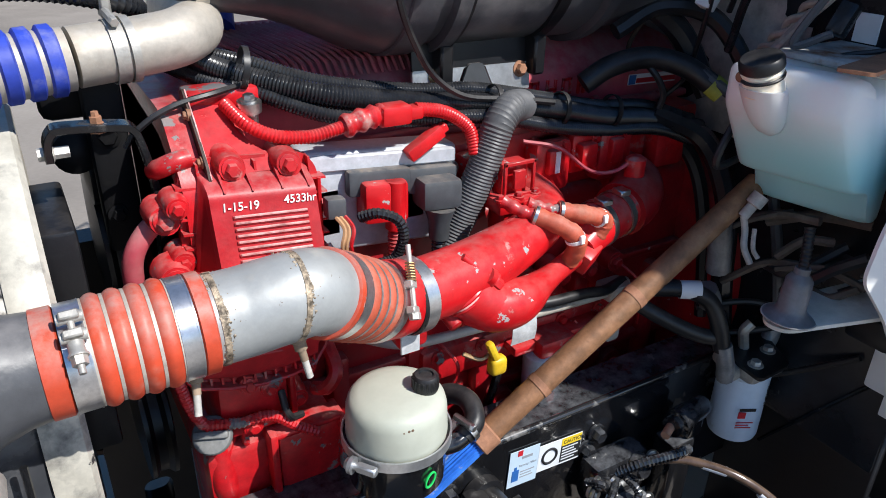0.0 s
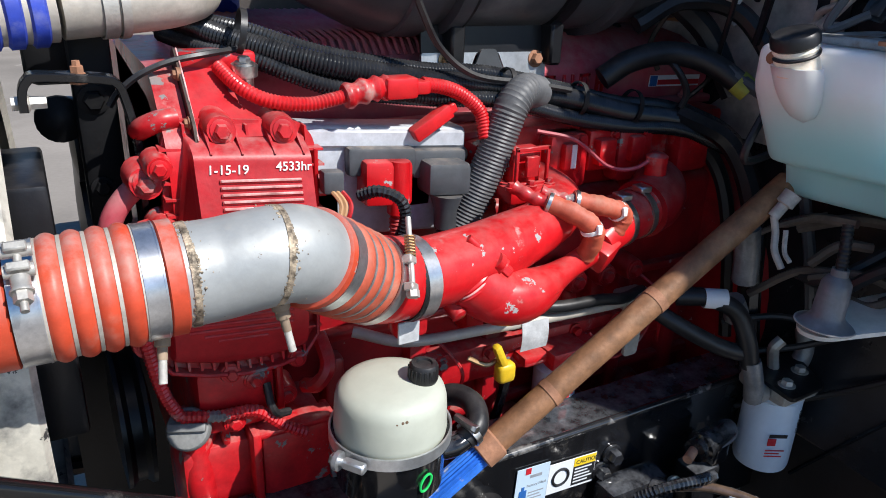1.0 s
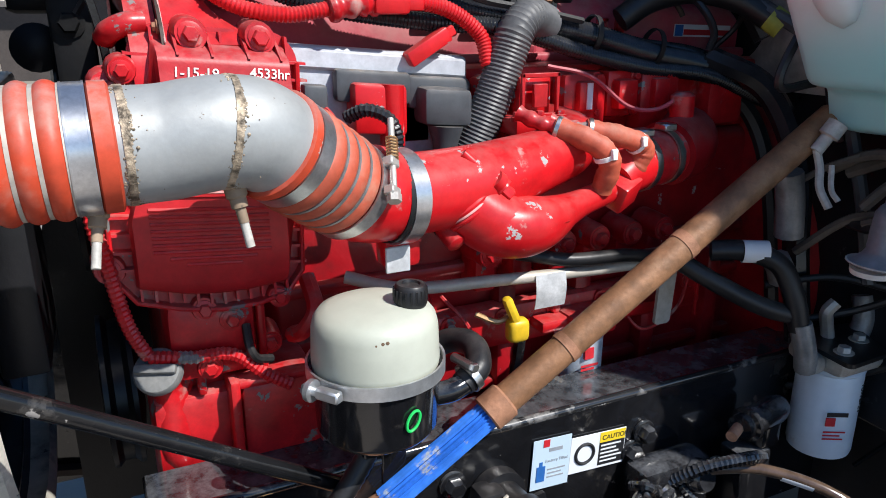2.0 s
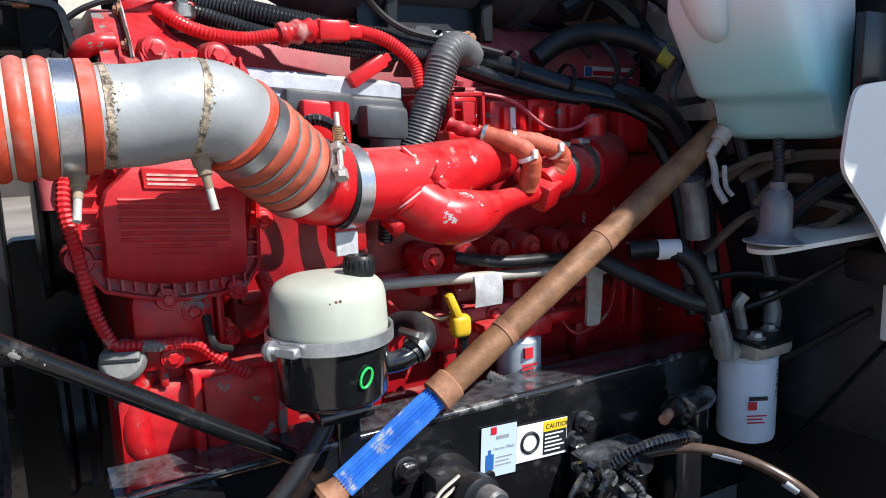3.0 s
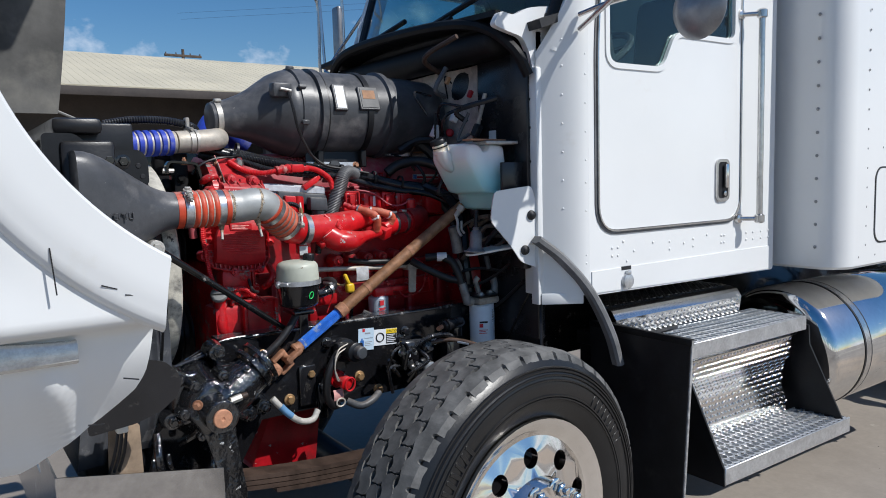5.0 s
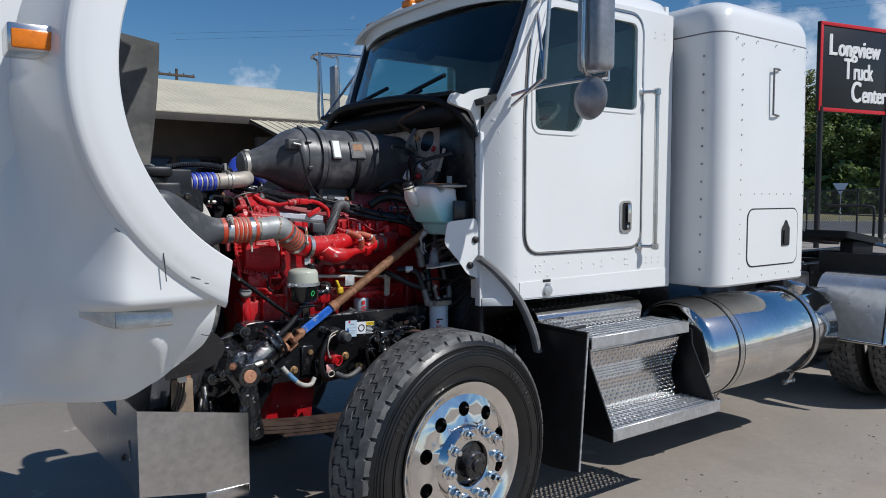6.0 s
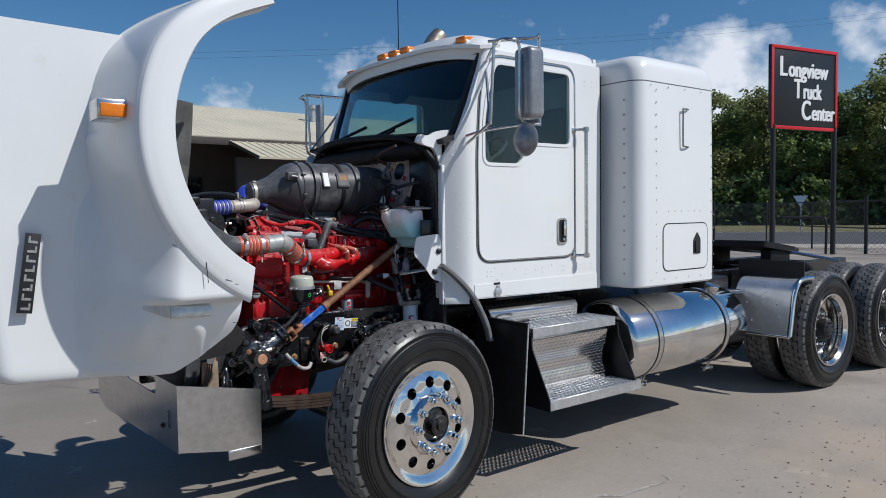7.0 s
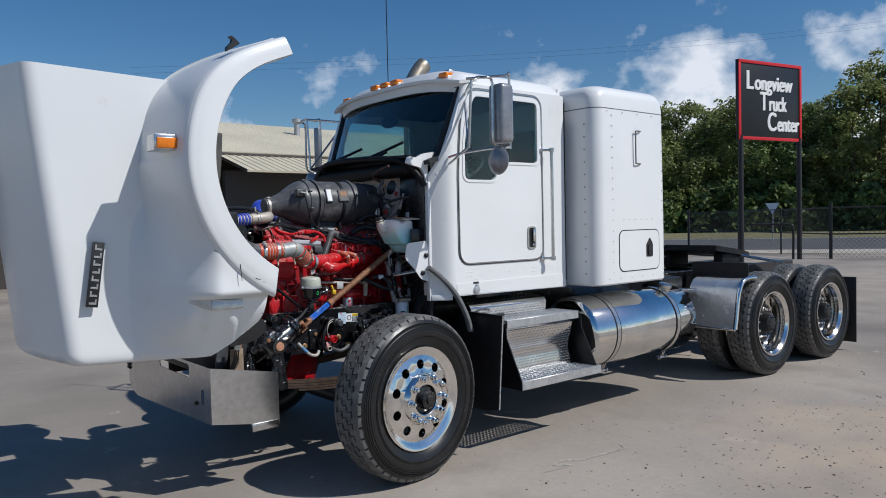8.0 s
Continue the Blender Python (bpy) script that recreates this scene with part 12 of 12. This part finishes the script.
def build_shop():
    ob = thing("workshop_building", "low workshop with cream metal roof and dark walls", "building", (10, 22, 0))
    bm = BM()
    sheet(bm, lambda u, v: (-14 + 36 * u, 17.6 + 7.4 * v, 3.98 + 2.0 * v), 2, 2)
    thicken(bm, 0.08)
    part("roof", bm, ROOF, ob, "cream ribbed metal roof")
    bm = BM()
    for k in range(164):
        x = -14 + 0.22 * k
        box(bm, (x, 0, 0.0), (x + 0.05, 7.66, 0.065), m=Matrix.Translation((0, 17.6, 4.0)) @ Matrix.Rotation(math.atan2(2.0, 7.4), 4, "X"))
    part("roof_ribs", bm, ROOF, ob, kind="stuff")
    bm = BM()
    box(bm, (-14, 17.52, 3.80), (22, 17.62, 4.02), 0.01)
    part("fascia", bm, WALL_DARK, ob)
    bm = BM()
    box(bm, (-14, 19.6, 0), (22, 19.9, 4.6), 0.0)
    part("wall", bm, WALL_DARK, ob, "dark brown wall in shade")
    bm = BM()
    sheet(bm, lambda u, v: (6.5 + 14 * u, 15.4 + 2.6 * v, 3.25 + 0.75 * v), 2, 2)
    thicken(bm, 0.06)
    part("porch_roof", bm, ROOF, ob, "lower cream metal canopy")
    bm = BM()
    for k in range(54):
        x = 6.5 + 0.26 * k
        box(bm, (x, 0, 0.0), (x + 0.05, 2.7, 0.07), m=Matrix.Translation((0, 15.4, 3.26)) @ Matrix.Rotation(math.atan2(0.75, 2.6), 4, "X"))
    part("porch_ribs", bm, ROOF, ob, kind="stuff")
    bm = BM()
    box(bm, (6.5, 17.0, 0), (20, 17.2, 3.4), 0)
    part("front_wall", bm, WALL_GREY, ob, "grey front wall")
    for k in range(4):
        x = 0.3 + 1.55 * k
        bm = BM()
        box(bm, (x, 19.52, 1.3), (x + 1.4, 19.6, 2.9), 0.02)
        w = part("window", bm, POST_BLACK, ob, "dark window")
        bm = BM()
        box(bm, (x + 0.07, 19.50, 1.37), (x + 1.33, 19.52, 2.83), 0.005)
        part("pane", bm, PANE_BLACK, w)
    for x in (9.0, 13.0, 17.5):
        bm = BM()
        box(bm, (x, 16.95, 0.0 if x == 13.0 else 1.0), (x + 1.3, 17.0, 2.3), 0.01)
        part("front_window", bm, POST_BLACK, ob)
    bm = BM()
    rod(bm, (12, 22.5, 5.2), (12, 22.5, 5.9), 0.12, 12)
    spin(bm, (12, 22.5, 5.9), (0, 0, 1), [(0, 0.2), (0.12, 0.2), (0.2, 0.02)], 12)
    part("roof_vent", bm, GALV, ob)


build_shop()


def build_poles():
    ob = thing("utility_pole", "wooden utility pole with cross-arm behind the workshop", "utility pole", (14.6, 52, 0))
    bm = BM()
    rod(bm, (14.6, 52, 0), (14.6, 52, 11.1), 0.14, 10, 0.1)
    part("pole", bm, BARK, ob)
    bm = BM()
    box(bm, (13.3, 51.9, 10.55), (15.9, 52.05, 10.72), 0.01)
    for x in (13.4, 14.1, 15.1, 15.8):
        spin(bm, (x, 51.97, 10.72), (0, 0, 1), [(0, 0.04), (0.12, 0.04)], 8)
    part("cross_arm", bm, BARK, ob)
    w = thing("power_lines", "thin overhead power lines", "cable", (60, 20, 0))
    far, nearp = (14.6, 52), (95, -6)
    for k, (z, off) in enumerate(((15.2, 0), (15.8, 0.9))):
        bm = BM()
        a, b = Vector((far[0], far[1] + off, z - 2)), Vector((nearp[0], nearp[1] + off * 3, z + 7))
        tube(bm, [a.lerp(b, t) - Vector((0, 0, 2.2 * math.sin(math.pi * t))) for t in (0, 0.2, 0.4, 0.6, 0.8, 1)], 0.006, 5, 6)
        part("line", bm, POST_BLACK, w)


build_poles()


# ---- trees ----
def tree_parts(seed, height, spread, leafiness):
    rng = random.Random(seed)
    bm = BM()
    lean = (rng.uniform(-0.4, 0.4), rng.uniform(-0.4, 0.4))
    top = Vector((lean[0], lean[1], height * 0.9))
    tube(bm, [(0, 0, -0.2), (lean[0] * 0.2, lean[1] * 0.2, height * 0.35), tuple(top)], lambda t: 0.24 * (1 - t) + 0.03, 8, 6)
    ends = []
    for k in range(24):
        h = height * rng.uniform(0.06, 0.88)
        a = rng.uniform(0, 6.28)
        r = spread * rng.uniform(0.45, 1.0) * (1.15 - 0.65 * h / height)
        base = Vector((lean[0] * h / height, lean[1] * h / height, h))
        tip = base + Vector((math.cos(a) * r, math.sin(a) * r, rng.uniform(0.3, 1.8)))
        tube(bm, [base, base.lerp(tip, 0.5) + Vector((0, 0, 0.25)), tip], lambda t: 0.07 * (1 - t) + 0.015, 5, 3)
        ends.append((base.lerp(tip, 0.6), 0.9))
        ends.append((tip, 1.0))
    ends += [(top, 1.2), (top - Vector((0, 0, 1.5)), 1.4)]
    crown = BM()
    for c, q in ends:
        for _ in range(rng.randint(2, 4)):
            cc = c + Vector((rng.gauss(0, 0.7), rng.gauss(0, 0.7), rng.gauss(0, 0.5)))
            rad = q * rng.uniform(0.6, 1.15)
            for _ in range(int(leafiness * rad)):
                v = Vector((rng.gauss(0, 1), rng.gauss(0, 1), rng.gauss(0, 0.75))).normalized() * rad * rng.uniform(0.45, 1.0)
                p = cc + v
                s = rng.uniform(0.10, 0.24)
                e = Euler((rng.uniform(-1, 1), rng.uniform(-1, 1), rng.uniform(0, 6.28))).to_matrix()
                q4 = [crown.verts.new(p + e @ Vector(w) * s) for w in ((-1, -0.5, 0), (0.2, -0.75, 0.12), (1, 0.1, 0), (0.1, 0.8, -0.12))]
                crown.faces.new(q4)
    return finish(bm, BARK), crown


def build_trees():
    protos = []
    for k, (h, sp, lf, mat) in enumerate(((14.0, 4.2, 60, LEAF), (17.0, 3.8, 60, LEAF_B), (12.0, 4.6, 64, LEAF), (10.0, 4.6, 70, LEAF_B))):
        trunk, crown = tree_parts(20 + k, h, sp, lf)
        protos.append((trunk, finish(crown, mat, 180), h))
    rng = random.Random(5)
    first = {}
    for row, (dist, count, a0, a1) in enumerate(((84, 17, 8, 38), (92, 16, 6, 39), (100, 15, 6, 39))):
        for i in range(count):
            az = radians(a0 + (a1 - a0) * (i + rng.uniform(0.1, 0.9)) / count)
            k = rng.randrange(4)
            d = dist + rng.uniform(-3, 3)
            at = Matrix.Translation((-2.8 + d * math.cos(az), -4.8 + d * math.sin(az), 0)) @ Matrix.Rotation(rng.uniform(0, 6.28), 4, "Z") @ Matrix.Scale(rng.uniform(0.80, 1.02), 4)
            if k not in first:
                ob = thing("tree", "green roadside tree with an uneven leafy crown", "tree", (0, 0, 0), "trees along the road")
                part("trunk", protos[k][0], None, ob)
                part("crown", protos[k][1], None, ob)
                first[k] = ob
                ob.matrix_basis = at
            else:
                c = copy_thing(first[k], at)
                c.scale = at.to_scale()


build_trees()


def build_undergrowth():
    """The dense wood behind the road: bushes along its edge and the closed mass of leaves further in, its shade in the
    leaf colour.
    """
    rng = random.Random(17)
    for name, label, mat, d0, d1, tall, n, size in (("undergrowth", "dense bushes at the edge of the wood", LEAF, 78, 84, 5.5, 150, (0.16, 0.36)),
                                                    ("wood", "closed wood behind the roadside trees, its shade put into the leaf colour", LEAF_SHADED, 101, 108, 11.5, 260, (0.45, 0.95))):
        verts, faces = [], []
        for _ in range(n):
            az, d = radians(rng.uniform(3, 42)), rng.uniform(d0, d1)
            top = tall * rng.uniform(0.45, 1.0)
            c = Vector((-2.8 + d * math.cos(az), -4.8 + d * math.sin(az), 0))
            wide = rng.uniform(1.2, 2.6)
            for _ in range(110):
                h = rng.random() ** 0.8
                r = wide * (1 - 0.5 * h) * rng.uniform(0.3, 1.0)
                a = rng.uniform(0, 6.28)
                p = c + Vector((r * math.cos(a), r * math.sin(a), top * h))
                s = rng.uniform(*size)
                e = Euler((rng.uniform(-1.2, 1.2), rng.uniform(-1.2, 1.2), rng.uniform(0, 6.28))).to_matrix()
                k = len(verts)
                verts += [tuple(p + e @ Vector(w) * s) for w in ((-1, -0.5, 0), (0.2, -0.75, 0.12), (1, 0.1, 0), (0.1, 0.8, -0.12))]
                faces.append((k, k + 1, k + 2, k + 3))
        me = bpy.data.meshes.new("leaves")
        me.from_pydata(verts, [], faces)
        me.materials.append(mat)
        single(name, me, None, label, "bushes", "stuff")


build_undergrowth()


# ---- loose things on the concrete ----
def build_litter():
    rng = random.Random(9)
    verts, faces = [], []
    cube = [(-1, -1, 0), (1, -0.8, 0), (0.9, 1, 0), (-0.8, 0.9, 0), (-0.6, -0.6, 0.9), (0.5, -0.7, 1.1), (0.6, 0.5, 0.8), (-0.5, 0.6, 1.0)]
    quads = [(4, 5, 6, 7), (0, 1, 5, 4), (1, 2, 6, 5), (2, 3, 7, 6), (3, 0, 4, 7)]
    for _ in range(1100):
        if rng.random() < 0.62:
            x, y = rng.gauss(2.6, 1.3), rng.gauss(-2.5, 0.6)
        else:
            x, y = rng.uniform(-2, 8), rng.uniform(-4.6, -0.9)
        r = 0.0025 + 0.0075 * rng.random() ** 3
        a = rng.uniform(0, 6.28)
        k = len(verts)
        for px_, py_, pz_ in cube:
            px_, py_ = px_ * rng.uniform(0.7, 1.1), py_ * rng.uniform(0.7, 1.1)
            verts.append((x + r * (px_ * math.cos(a) - py_ * math.sin(a)), y + r * (px_ * math.sin(a) + py_ * math.cos(a)), 0.001 + r * pz_ * 0.6))
        faces += [tuple(i + k for i in q) for q in quads]
    me = bpy.data.meshes.new("stones")
    me.from_pydata(verts, [], faces)
    me.materials.append(PEBBLE)
    single("pebbles", me, None, "scattered pebbles and grit on the concrete", "pebbles", "stuff")
    # a chalk mark drawn on the concrete in one stroke
    bm = BM()
    line = smooth_path([(1.52, -1.55, 0), (1.47, -1.62, 0), (1.34, -1.60, 0), (1.18, -1.585, 0), (1.06, -1.58, 0), (0.96, -1.50, 0), (0.84, -1.52, 0), (0.92, -1.60, 0), (0.67, -1.57, 0)], 10)
    pairs = []
    for i, p in enumerate(line):
        d = line[min(i + 1, len(line) - 1)] - line[max(i - 1, 0)]
        n = Vector((-d.y, d.x, 0)).normalized() * (0.011 + 0.004 * math.sin(i * 0.31)) * math.sqrt(math.sin(math.pi * (i + 0.5) / len(line)))
        pairs.append([bm.verts.new(p + n * q + Vector((0, 0, 0.003))) for q in (-1, 1)])
    for (a, b), (c, d) in zip(pairs, pairs[1:]):
        bm.faces.new((a, c, d, b))
    bmesh.ops.recalc_face_normals(bm, faces=bm.faces)
    single("chalk_mark", bm, CHALK, "faded curved chalk stroke on the concrete", "chalk mark", "structure")


build_litter()
